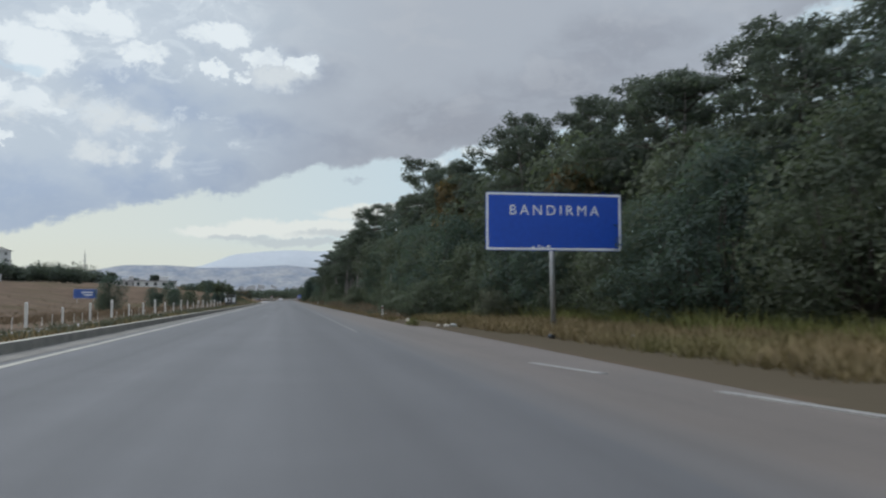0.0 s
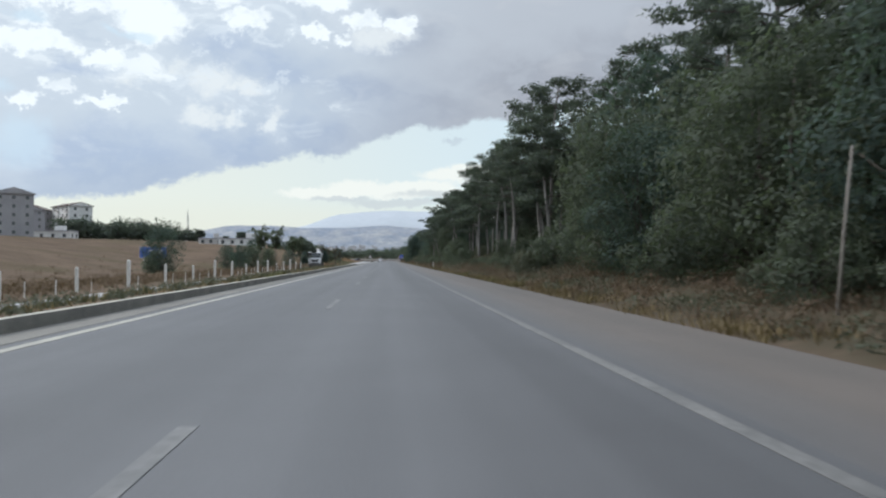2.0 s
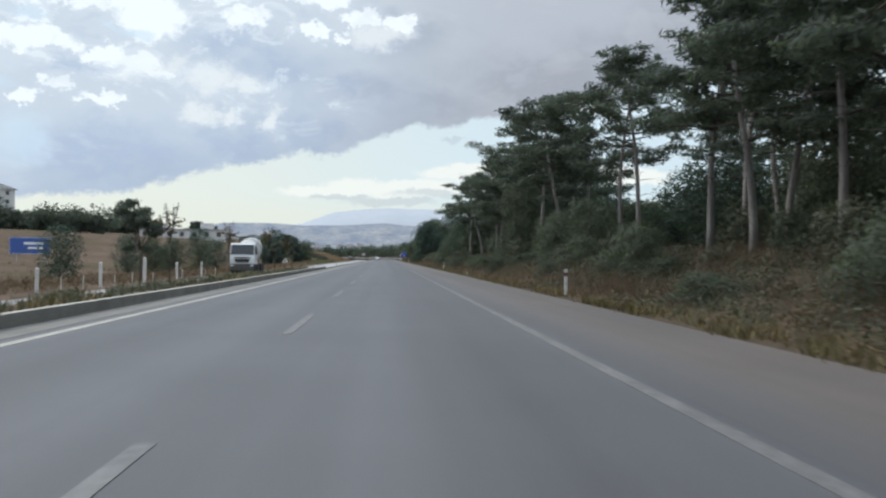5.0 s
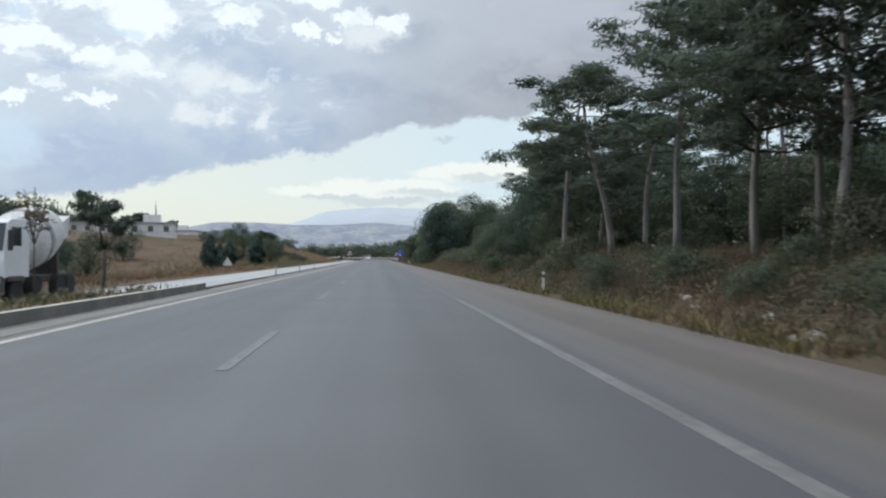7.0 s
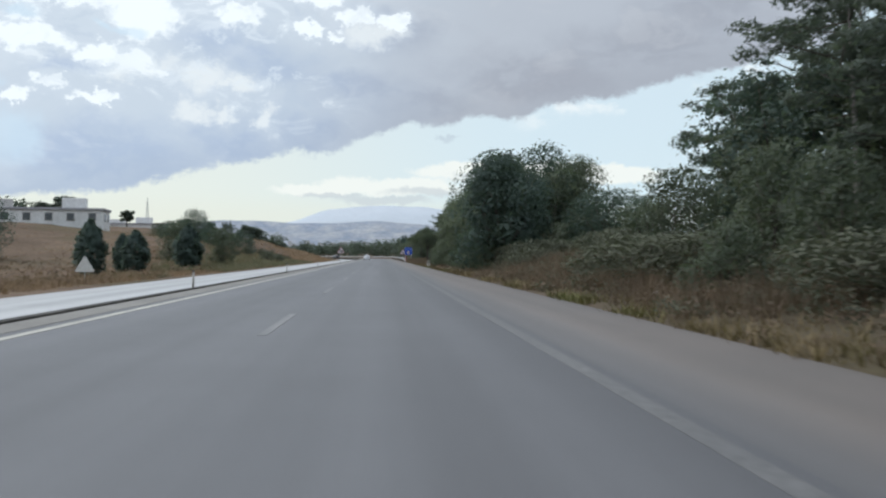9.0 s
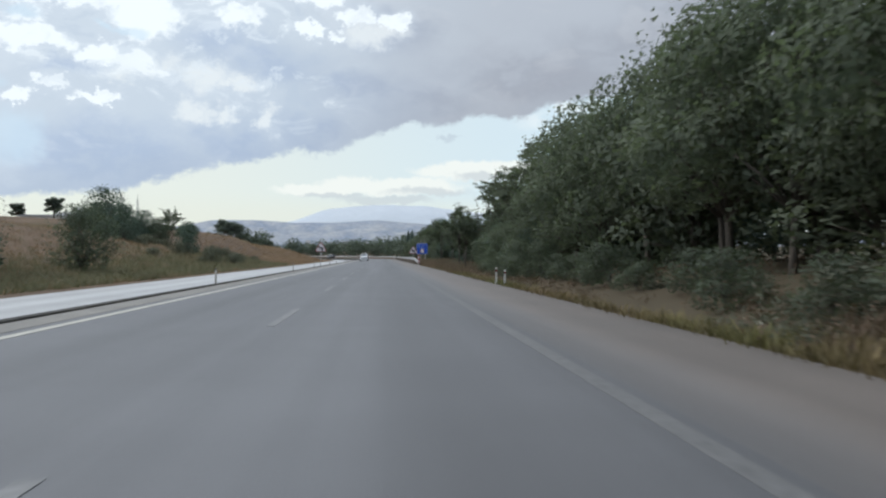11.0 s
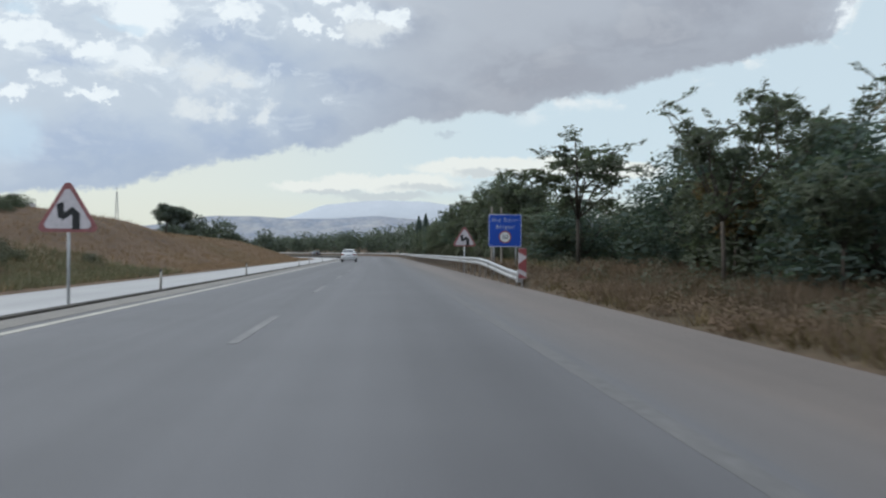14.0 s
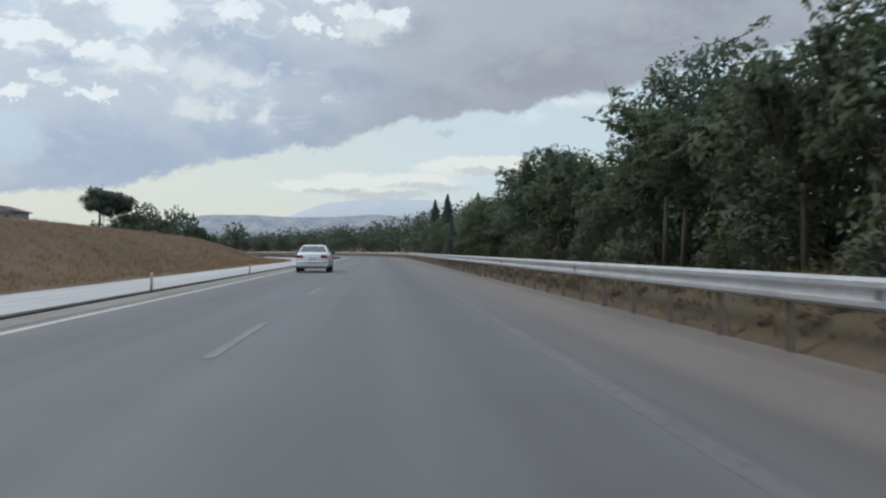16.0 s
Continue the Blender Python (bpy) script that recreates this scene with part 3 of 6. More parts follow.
        fs = [tuple(reversed(range(n))), tuple(range(n, 2 * n))] + [(i, (i + 1) % n, n + (i + 1) % n, n + i) for i in range(n)]
        return self.add(vs, fs, m)

    def mesh(self, name, mat, smooth=False):
        me = bpy.data.meshes.new(name)
        me.from_pydata(self.v, [], self.f)
        me.materials.append(mat)
        bm = bmesh.new()
        bm.from_mesh(me)
        bmesh.ops.recalc_face_normals(bm, faces=bm.faces)
        bm.to_mesh(me)
        bm.free()
        if smooth:
            me.shade_smooth()
        return me


def part(name, shell, mat, parent, label="", smooth=False):
    ob = new(name, shell.mesh(name, mat, smooth) if isinstance(shell, Shell) else shell)
    ob.parent = parent
    if label:
        ob["label"] = label
    return ob


def thing(name, label, category, group="", kind="", at=None):
    ob = new(name)
    ob.empty_display_size = 0.2
    if at is not None:
        ob.matrix_world = at
    return tagged(ob, label, category, group, kind)


def words(text, size, mat, parent, x, y, z, name="lettering", label="", spacing=1.0):
    """Letters as flat solid shapes that face back along the road (towards -y)."""
    cu = bpy.data.curves.new(name, "FONT")
    cu.body, cu.size, cu.extrude, cu.align_x, cu.align_y, cu.space_character = text, size, 0.004, "CENTER", "CENTER", spacing
    tmp = new("tmp", cu)
    me = bpy.data.meshes.new_from_object(tmp.evaluated_get(bpy.context.evaluated_depsgraph_get()))
    bpy.data.objects.remove(tmp)
    me.materials.clear()
    me.materials.append(mat)
    ob = part(name, me, mat, parent, label)
    ob.matrix_basis = pose(x, y, z, 90)
    return ob


def smooth01(v, lo, hi):
    t = min(1.0, max(0.0, (v - lo) / (hi - lo)))
    return t * t * (3 - 2 * t)


def lerp_table(v, rows):
    for (a, p), (b, q) in zip(rows, rows[1:]):
        if v <= b:
            return p + (q - p) * max(0.0, (v - a) / (b - a))
    return rows[-1][1]


# ---- the line of the road and the lie of the land ----
BEND = 545.0


def centre(y):
    """How far the road has bent to the left at y."""
    return 0.0 if y < BEND else -((y - BEND) ** 2) / 560.0 if y < 760 else -82.5 - (y - 760) * 0.77


LINE_R, LINE_MID, LINE_L, EDGE_R, EDGE_L = 2.17, -1.37, -4.54, 4.95, -5.50
OPP_Z, OPP_R, OPP_L = -0.58, -5.83, -13.95
MEDIAN_END = 211.0

RIGHT_FLAT = [(4.85, -0.05), (6.2, 0.0), (9, 0.06), (14, 0.15), (30, 0.6), (90, 3), (400, 9), (3000, 12)]
RIGHT_BANK = [(4.85, -0.05), (6.0, 0.03), (7.3, 0.3), (10, 0.95), (14, 1.35), (30, 2.4), (90, 5), (400, 10), (3000, 12)]
LEFT_FIELD = [(16.3, -0.56), (18.5, -0.6), (25, -1.1), (42, -2.2), (62, -0.6), (85, 3.2), (118, 7.6), (170, 10), (400, 14), (3000, 20)]
LEFT_HILL = [(16.3, -0.56), (18.5, -0.25), (23, 1.1), (30, 3.2), (37, 4.2), (55, 5.9), (100, 7.7), (150, 9.2), (400, 13), (3000, 20)]


def land(x, y):
    s = x - centre(y)
    if s > EDGE_R - 0.1:
        k = smooth01(y, 45, 95) * (1 - smooth01(y, 300, 345))
        h = lerp_table(s, RIGHT_FLAT) * (1 - k) + lerp_table(s, RIGHT_BANK) * k
        h += 0.42 * smooth01(s, 4.95, 6.0) * smooth01(y, 388, 396)
        h += 0.10 * smooth01(s, 6.5, 10) * noise.noise((x * 0.35, y * 0.35, 1.7))
    elif s > EDGE_L - 0.15:
        h = -0.15
    elif s > OPP_L - 0.1:
        h = OPP_Z - 0.12
    else:
        k = smooth01(y, 300, 375)
        d = -s
        h = lerp_table(d, LEFT_FIELD) * (1 - k) + lerp_table(d, LEFT_HILL) * k
        h *= 1 - 0.30 * smooth01(d, 20, 26) * (1 - smooth01(d, 46, 56)) * smooth01(y, 380, 400) * (1 - smooth01(y, 430, 452))
        h += 1.5 * smooth01(d, 21, 31) * smooth01(y, 424, 450) * (1 - smooth01(y, 468, 500))
        h += smooth01(d, 19, 30) * (0.3 * noise.noise((x * 0.06, y * 0.06, 4.2)) + 0.12 * noise.noise((x * 0.3, y * 0.3, 8.2)))
    far = smooth01(y, 700, 1500)
    return h * (1 - far) + far * min(h, 2.0)


def spread(rows):
    out = []
    for a, b, step in rows:
        out += list(np.arange(a, b, step))
    return out + [rows[-1][1]]


def build_ground():
    xs = spread([(-3000, -400, 260), (-400, -120, 28), (-120, -60, 6), (-60, -24, 2.0), (-24, -14.05, 0.83), (-14.05, -5.95, 2.7), (-5.95, 4.85, 2.7),
                 (4.85, 14, 0.7), (14, 30, 2), (30, 90, 7), (90, 400, 40), (400, 3000, 260)])
    ys = spread([(-400, -40, 60), (-40, 560, 2.5), (560, 800, 6), (800, 1600, 80), (1600, 4700, 400)])
    vs = [(sx + centre(yy), yy, land(sx + centre(yy), yy)) for yy in ys for sx in xs]
    n = len(xs)
    fs = [(j * n + i, j * n + i + 1, j * n + n + i + 1, j * n + n + i) for j in range(len(ys) - 1) for i in range(n - 1)]
    me = bpy.data.meshes.new("ground")
    me.from_pydata([tuple(float(c) for c in v) for v in vs], [], fs)
    me.materials.append(M_SOIL)
    me.shade_smooth()
    tagged(new("ground", me), "dry brown soil with sparse withered grass", "ground", kind="structure")


def strip(name, x0, x1, z0, z1, thick, mat, y0, y1, label, category="", parent=None, step=5.0, kind="structure", cols=1):
    """A solid band that follows the road from y0 to y1, between the offsets x0 and x1."""
    ys = list(np.arange(y0, y1, step)) + [y1]
    xs = [x0 + (x1 - x0) * i / cols for i in range(cols + 1)]
    vs, uv = [], []
    for yy in ys:
        yy = float(yy)
        for xx in xs:
            z = z0 + (z1 - z0) * (xx - x0) / (x1 - x0)
            vs.append((centre(yy) + xx, yy, z))
        vs += [(centre(yy) + x1, yy, z1 - thick), (centre(yy) + x0, yy, z0 - thick)]
    n = cols + 3
    fs = [(j * n + i, j * n + (i + 1) % n, j * n + n + (i + 1) % n, j * n + n + i) for j in range(len(ys) - 1) for i in range(n)]
    fs += [tuple(reversed(range(n))), tuple(range(len(vs) - n, len(vs)))]
    me = bpy.data.meshes.new(name)
    me.from_pydata(vs, [], fs)
    me.materials.append(mat)
    layer = me.uv_layers.new(name="road")
    for lp in me.loops:
        v = me.vertices[lp.vertex_index].co
        layer.data[lp.index].uv = (v.x - centre(v.y), v.y)
    ob = new(name, me)
    ob.parent = parent
    if parent is None:
        tagged(ob, label, category, kind=kind)
    elif label:
        ob["label"] = label
    return ob


build_ground()
END = 900.0
road = strip("road", EDGE_L, LINE_R + 0.22, 0, 0, 0.2, M_ASPHALT, -60, END, "smooth grey worn asphalt carriageway", "road", cols=8)
strip("road_shoulder", LINE_R + 0.14, EDGE_R, -0.004, -0.03, 0.2, M_SHOULDER, -60, END, "brownish dusty asphalt hard shoulder", "road", cols=3)
strip("opposite_road", OPP_L, OPP_R, OPP_Z, OPP_Z, 0.2, M_OPP, -60, END, "opposite carriageway of the highway, sky glare in its pale grey", "road", cols=4)
strip("shoulder_bay", EDGE_R, 6.0, -0.03, -0.04, 0.2, M_SHOULDER, -60, 35, "widened dusty hard shoulder", "road", cols=2)
for y0, y1 in ((3.2, 9.7), (12.3, 14.6)):
    taper = Shell().slab([(5.4 - 0.19 * (y0 - 7.24), y0), (5.55 - 0.19 * (y0 - 7.24), y0), (5.55 - 0.19 * (y1 - 7.24), y1), (5.4 - 0.19 * (y1 - 7.24), y1)], "z", -0.06, -0.014)
    tagged(new("merge_line", taper.mesh("merge_line", M_WHITE_LINE)), "worn white taper line across the shoulder", "road marking", kind="structure")
strip("edge_line", LINE_R - 0.075, LINE_R + 0.075, 0.005, 0.005, 0.004, M_PALE_LINE, 28, 204, "rubbed pale edge line", parent=road)
strip("edge_line", LINE_R - 0.08, LINE_R + 0.10, 0.0018, 0.0018, 0.0014, M_GHOST_LINE, 204.01, END, "almost worn away edge line", parent=road)
strip("edge_line", LINE_L - 0.08, LINE_L + 0.08, 0.005, 0.005, 0.004, M_YELLOW_LINE, -60, END, "cream inner edge line", parent=road)
strip("gutter_strip", EDGE_L, LINE_L - 0.30, 0.006, 0.006, 0.005, M_GUTTER, -60, END, "dusty pale concrete strip", parent=road)
dash_starts = [54.0, 71.6, 89.6, 101.5, 119.9, 131.4, 142.9, 154.5, 166.0, 177.5, 191.0, 204.8, 218.4, 232.4, 246.5, 259.8,
               273.2, 286.6, 300.0, 313.4, 325.2, 337.0, 349.5, 362.0, 375.0, 388.0, 400.5, 413.0] + [425.5 + 12.5 * i for i in range(24)]
for y0 in dash_starts:
    strip("lane_dash", LINE_MID - 0.065, LINE_MID + 0.065, 0.005, 0.005, 0.004, M_DASH, y0 - 0.6, y0 + 3.7, "", parent=road, step=4.3)
strip("median_edge", OPP_R - 0.02, EDGE_L - 0.01, 0.02, 0.04, 0.7, M_DARKEDGE, MEDIAN_END, END, "dark broken edge of the concrete median, shadow in its colour", "kerb")
median = strip("median", -10.6, EDGE_L - 0.16, -0.36, 0.17, 0.9, M_SOIL, -60, MEDIAN_END, "raised earth median with dry weeds", "median", cols=3)
strip("kerb", EDGE_L - 0.16, EDGE_L - 0.003, 0.21, 0.21, 0.33, M_KERB, -60, MEDIAN_END, "dirty grey kerb of the median", "kerb")
strip("kerb_cap", EDGE_L - 0.155, EDGE_L - 0.03, 0.216, 0.216, 0.005, M_KERB_TOP, -60, MEDIAN_END, "pale worn kerb top", "kerb")


# ---- hills on the horizon ----
def ridge(name, y, x0, x1, rows, mat, label, seed, rough):
    """A long ridge: rows give its height along it; it falls away to front and back."""
    nx = 90
    sh = Shell()
    vs = []
    for i in range(nx + 1):
        x = x0 + (x1 - x0) * i / nx
        top = lerp_table(x, rows) + rough * noise.fractal((x * 0.004, seed, 0.3), 1.0, 2.0, 5)
        for k, (dy, f) in enumerate(((-380, -0.05), (-250, 0.32), (-120, 0.72), (0, 1.0), (150, 0.6), (300, -0.05))):
            w = 1 + 0.25 * noise.noise((x * 0.006, k * 0.9, seed)) if 0 < k < 3 else 1
            vs.append((x, y + dy, top * f * w))
    fs = [(i * 6 + k, i * 6 + k + 1, i * 6 + 7 + k, i * 6 + 6 + k) for i in range(nx) for k in range(5)]
    sh.add(vs, fs)
    tagged(new(name, sh.mesh(name, mat, True)), label, "hill", kind="structure")


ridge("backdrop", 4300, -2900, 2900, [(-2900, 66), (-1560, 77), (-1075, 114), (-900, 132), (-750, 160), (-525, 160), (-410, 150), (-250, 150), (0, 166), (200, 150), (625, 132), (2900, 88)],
      M_HILL_NEAR, "low wooded hills on the horizon, haze painted in blue", 2.0, 9)
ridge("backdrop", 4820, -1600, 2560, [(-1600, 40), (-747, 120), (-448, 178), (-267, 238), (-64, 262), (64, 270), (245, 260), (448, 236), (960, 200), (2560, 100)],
      M_HILL_FAR, "far mountain paled by painted haze", 6.0, 10)


def far_town():
    """Small houses, paled by painted haze, spread over the foot of the hills."""
    rt, sh = random.Random(77), Shell()
    for _ in range(150):
        t = rt.random()
        x, yy = -420 + 900 * t + rt.uniform(-60, 60), 3925 + rt.uniform(0, 130)
        w, d, h = rt.uniform(9, 24), rt.uniform(9, 14), rt.uniform(5, 13)
        z = 4 + (yy - 3920) / 130 * 48
        sh.box((x, yy, z + h / 2 - 6), (w, d, h + 12))
        sh.slab([(x - w / 2 - 0.5, z + h), (x + w / 2 + 0.5, z + h), (x, z + h + 2.2)], "y", yy - d / 2 - 0.4, yy + d / 2 + 0.4)
    tagged(new("far_town", sh.mesh("far_town", M_TOWN)), "houses of a distant town under the hills, paled by painted haze", "buildings", kind="stuff")


far_town()


# ---- trees and shrubs ----
def leaf_mesh(name, pts, size, mat, rng, flat=0.0, long=1.6, jitter=0.0):
    """One small pointed leaf spray at every point (place and outward way), most of them turned outwards, as leaves are."""
    pts = np.asarray(pts, float)
    c, out = pts[:, :3].copy(), pts[:, 3:6].copy()
    n = len(c)
    if jitter:
        c += rng.normal(0, jitter, (n, 3))

    def unit(q):
        return q / (np.linalg.norm(q, axis=1)[:, None] + 1e-9)
    out[:, 2] += 0.25
    nrm = unit(unit(out) + rng.normal(0, 0.55, (n, 3)))
    a = unit(np.cross(nrm, rng.normal(0, 1, (n, 3))))
    if flat:
        a[:, 2] *= 1 - flat
        a = unit(a)
    b = unit(np.cross(nrm, a))
    s = (size * rng.uniform(0.6, 1.4, n))[:, None]
    p0, p1, p2 = c - a * s * long * 0.4 + b * s * 0.55, c - a * s * long * 0.4 - b * s * 0.55, c + a * s * long * 0.75
    v = np.stack([p0, p1, p2], 1).reshape(-1, 3)
    me = bpy.data.meshes.new(name)
    me.vertices.add(3 * n)
    me.vertices.foreach_set("co", v.astype(np.float32).ravel())
    me.loops.add(3 * n)
    me.loops.foreach_set("vertex_index", np.arange(3 * n, dtype=np.int32))
    me.polygons.add(n)
    me.polygons.foreach_set("loop_start", np.arange(0, 3 * n, 3, dtype=np.int32))
    me.update(calc_edges=True)
    me.shade_smooth()
    soft_n = np.repeat(unit(unit(out) + 0.35 * nrm), 3, axis=0)
    me.normals_split_custom_set_from_vertices(soft_n.tolist())
    me.materials.append(mat)
    return me


def in_ball(rng, n, c, r, shell=0.55):
    """n points in a flattened ball, most of them near its skin, each with its way outwards."""
    d = rng.normal(0, 1, (n, 3))
    d /= np.linalg.norm(d, axis=1)[:, None]
    q = shell + (1 - shell) * rng.uniform(0, 1, n) ** 0.7
    return np.concatenate([np.asarray(c) + d * q[:, None] * np.asarray(r), d], axis=1)


def branch(sh, a, b, r0, r1, rng, bend=0.12, n=6):
    a, b = np.asarray(a, float), np.asarray(b, float)
    k = np.linalg.norm(b - a) * bend
    mid = (a + b) / 2 + rng.normal(0, k, 3) * (1, 1, 0.4)
    sh.tube([a, mid, b], [r0, (r0 + r1) / 2, r1], n)


def pine_tree(seed, height, crown_from, spread_r, lean, needles=135):
    """A tall pine: slender leaning trunk, bare below with dead stubs, then crooked limbs that carry flat dark pads of needles."""
    rng = np.random.default_rng(seed)
    tree = thing("pine_tree", "tall dark pine with a bare trunk and flat clumped crown", "tree", "roadside pines")
    top = np.array((lean[0], lean[1], height * 0.95))
    pts = [top * t + np.array((math.sin(t * 4.1 + seed), math.cos(t * 3.3 + seed * 1.7), 0)) * 0.24 * math.sin(t * 2.6) for t in np.linspace(0, 1, 9)]
    pts[0] = np.array((0, 0, -0.5))
    sh = Shell()
    sh.tube(pts, list(np.linspace(0.128, 0.030, 9) * (height / 12) ** 0.5), 9)
    bole = len(sh.f)
    pads = []

    def axis(z):
        t = min(1, z / (height * 0.95)) * 8
        i = min(7, int(t))
        return np.asarray(pts[i]) * (1 - t + i) + np.asarray(pts[i + 1]) * (t - i)

    z, ang = crown_from, rng.uniform(0, math.tau)
    while z < height * 0.95:
        t = (z - crown_from) / (height - crown_from)
        for _ in range(rng.integers(1, 4)):
            ang += 2.2 + rng.uniform(-0.5, 0.5)
            ln = spread_r * (0.50 + 0.62 * math.sin(min(1, t * 1.05 + 0.22) * math.pi)) * rng.uniform(0.45, 1.2)
            a = axis(z)
            e = a + np.array((math.cos(ang) * ln, math.sin(ang) * ln, ln * rng.uniform(-0.05, 0.55)))
            branch(sh, a, e, 0.05 * (1.2 - 0.6 * t), 0.014, rng, 0.10, 5)
            for q in ((0.62, 1.0) if ln > 1.1 else (0.95,)):
                c = a + (e - a) * q + rng.normal(0, 0.22, 3)
                r = rng.uniform(0.5, 0.95) * (0.8 + 0.2 * q) * (1.05 - 0.25 * t)
                pads.append((c, r))
                if rng.uniform() < 0.5:
                    d = c + rng.normal(0, 0.75, 3) * (1, 1, 0.45)
                    branch(sh, a + (e - a) * q * 0.8, d, 0.02, 0.008, rng, 0.1, 4)
                    pads.append((d, r * rng.uniform(0.5, 0.8)))
        z += rng.uniform(0.5, 0.85)
    for _ in range(5):
        pads.append((axis(height * 0.93) + rng.normal(0, 0.6, 3) * (1, 1, 0.45), rng.uniform(0.5, 0.85)))
    for _ in range(9):
        a, ang = axis(rng.uniform(height * 0.25, crown_from)), rng.uniform(0, math.tau)
        branch(sh, a, a + np.array((math.cos(ang), math.sin(ang), 0.15)) * rng.uniform(0.3, 1.3), 0.022, 0.007, rng, n=4)
    tr = part("trunk", sh, M_BARK, tree, smooth=True)
    # Limbs take the dark bark: their backlit look is put into the colour.
    tr.data.materials.append(M_BARK_DARK)
    for f in tr.data.polygons[bole:]:
        f.material_index = 1
    p = np.concatenate([in_ball(rng, max(24, int(needles * r * r / 0.5)), c, (r, r, r * 0.5), 0.25) for c, r in pads])
    part("crown", leaf_mesh("crown", p, 0.075, M_PINE, rng, 0.15, long=3.2, jitter=0.05), M_PINE, tree)
    return tree


def leafy_tree(name, label, group, seed, height, radius, mat, leaf, count, foot=0.0, lobes=16, trunk_r=0.11, bark=None, shell=0.62, squash=0.8):
    """A dense broadleaf tree or tall bush: several stems and a lumpy crown of many small leaves."""
    rng = np.random.default_rng(seed)
    tree = thing(name, label, "tree" if height > 3 else "bush", group)
    sh = Shell()
    balls = []
    for i in range(lobes):
        t = (i + 0.5) / lobes
        zz = foot + (height - foot) * (0.10 + 0.80 * t)
        rr = radius * (0.25 + 0.95 * math.sin(math.pi * min(1.0, 0.22 + 0.74 * t)) ** 0.8) * 0.72
        ang = i * 2.4 + rng.uniform(-0.6, 0.6)
        off = rr * rng.uniform(0.35, 0.95)
        size = radius * rng.uniform(0.36, 0.58)
        balls.append((np.array((math.cos(ang) * off, math.sin(ang) * off, zz)), size))
    balls.append((np.array((rng.normal(0, 0.2), rng.normal(0, 0.2), height - radius * 0.25)), radius * 0.36))
    stems = 1 if foot > 0.5 else 3
    fork = np.array((rng.normal(0, 0.12), rng.normal(0, 0.12), max(0.5, foot * 0.9)))
    for k in range(stems):
        base = np.array((0, 0, -0.4)) + rng.normal(0, 0.15 if stems > 1 else 0, 3) * (1, 1, 0)
        branch(sh, base, fork, trunk_r, trunk_r * 0.75, rng, 0.08, 7)
    for c, r in balls:
        branch(sh, fork, c, trunk_r * 0.5, 0.015, rng, 0.10, 4)
    part("trunk", sh, bark or M_BARK_DARK, tree, smooth=True)
    tot = sum(r * r for _, r in balls)
    p = np.concatenate([in_ball(rng, max(8, int(count * r * r / tot)), c, (r, r, r * squash), shell) for c, r in balls])
    p = p[p[:, 2] > 0.02]
    stray = in_ball(rng, count // 14, (0, 0, foot + (height - foot) * 0.55), (radius * 1.08, radius * 1.08, (height - foot) * 0.52), 0.85)
    p = np.concatenate([p, stray[stray[:, 2] > 0.1]])
    part("crown", leaf_mesh("crown", p, leaf, mat, rng), mat, tree)
    return tree


def airy_tree(name, label, group, seed, height, radius, mat, sprays=240, trunk_r=0.10, fork_at=0.38, leaf=0.07, lean=(0.2, 0.1)):
    """An open acacia-like tree: a forked stem, thin rising boughs, and feathery sprays of small leaflets with gaps."""
    rng = np.random.default_rng(seed)
    tree = thing(name, label, "tree", group)
    sh = Shell()
    fork = np.array((lean[0] * 0.4, lean[1] * 0.4, height * fork_at))
    sh.tube([(0, 0, -0.4), tuple(fork * (0.5, 0.5, 0.5)), tuple(fork)], [trunk_r, trunk_r * 0.85, trunk_r * 0.75], 8)
    tips = []
    nb = 8
    for i in range(nb):
        ang = math.tau * i / nb + rng.uniform(-0.4, 0.4)
        up = rng.uniform(0.55, 0.98)
        e = np.array((lean[0] + math.cos(ang) * radius * rng.uniform(0.35, 0.8), lean[1] + math.sin(ang) * radius * rng.uniform(0.35, 0.8), height * (fork_at + (1 - fork_at) * up)))
        branch(sh, fork, e, trunk_r * 0.5, 0.012, rng, 0.07, 5)
        for _ in range(2):
            tips.append((fork + (e - fork) * 0.72, e + rng.normal(0, 0.12, 3)))
        for _ in range(7):
            q = rng.uniform(0.25, 1.0)
            a = fork + (e - fork) * q
            d = rng.normal(0, 1, 3) * (1, 1, 0.55) + (0, 0, 0.25)
            d /= np.linalg.norm(d)
            t = a + d * radius * rng.uniform(0.25, 0.55)
            branch(sh, a, t, 0.018, 0.006, rng, 0.1, 4)
            tips.append((a, t))
    part("trunk", sh, M_BARK_DARK, tree, smooth=True)
    pts = []
    for _ in range(sprays):
        a, t = tips[rng.integers(len(tips))]
        o = a + (t - a) * rng.uniform(0.25, 1.12)
        d = rng.normal(0, 1, 3) * (1, 1, 0.5)
        d /= np.linalg.norm(d)
        ln = rng.uniform(0.25, 0.5)
        k = 9
        u = np.linspace(0, 1, k)[:, None]
        side = np.cross(d, (0, 0, 1)) * 0.07
        row = o + d * ln * u + np.array((0, 0, -0.18 * ln)) * u ** 2
        pts += [row + side, row - side]
    p = np.concatenate(pts)
    p = np.concatenate([p, p - np.array((lean[0], lean[1], height * 0.6)) + rng.normal(0, 0.8, p.shape)], axis=1)
    part("crown", leaf_mesh("crown", p, leaf, mat, rng, 0.3, long=1.8, jitter=0.03), mat, tree)
    return tree


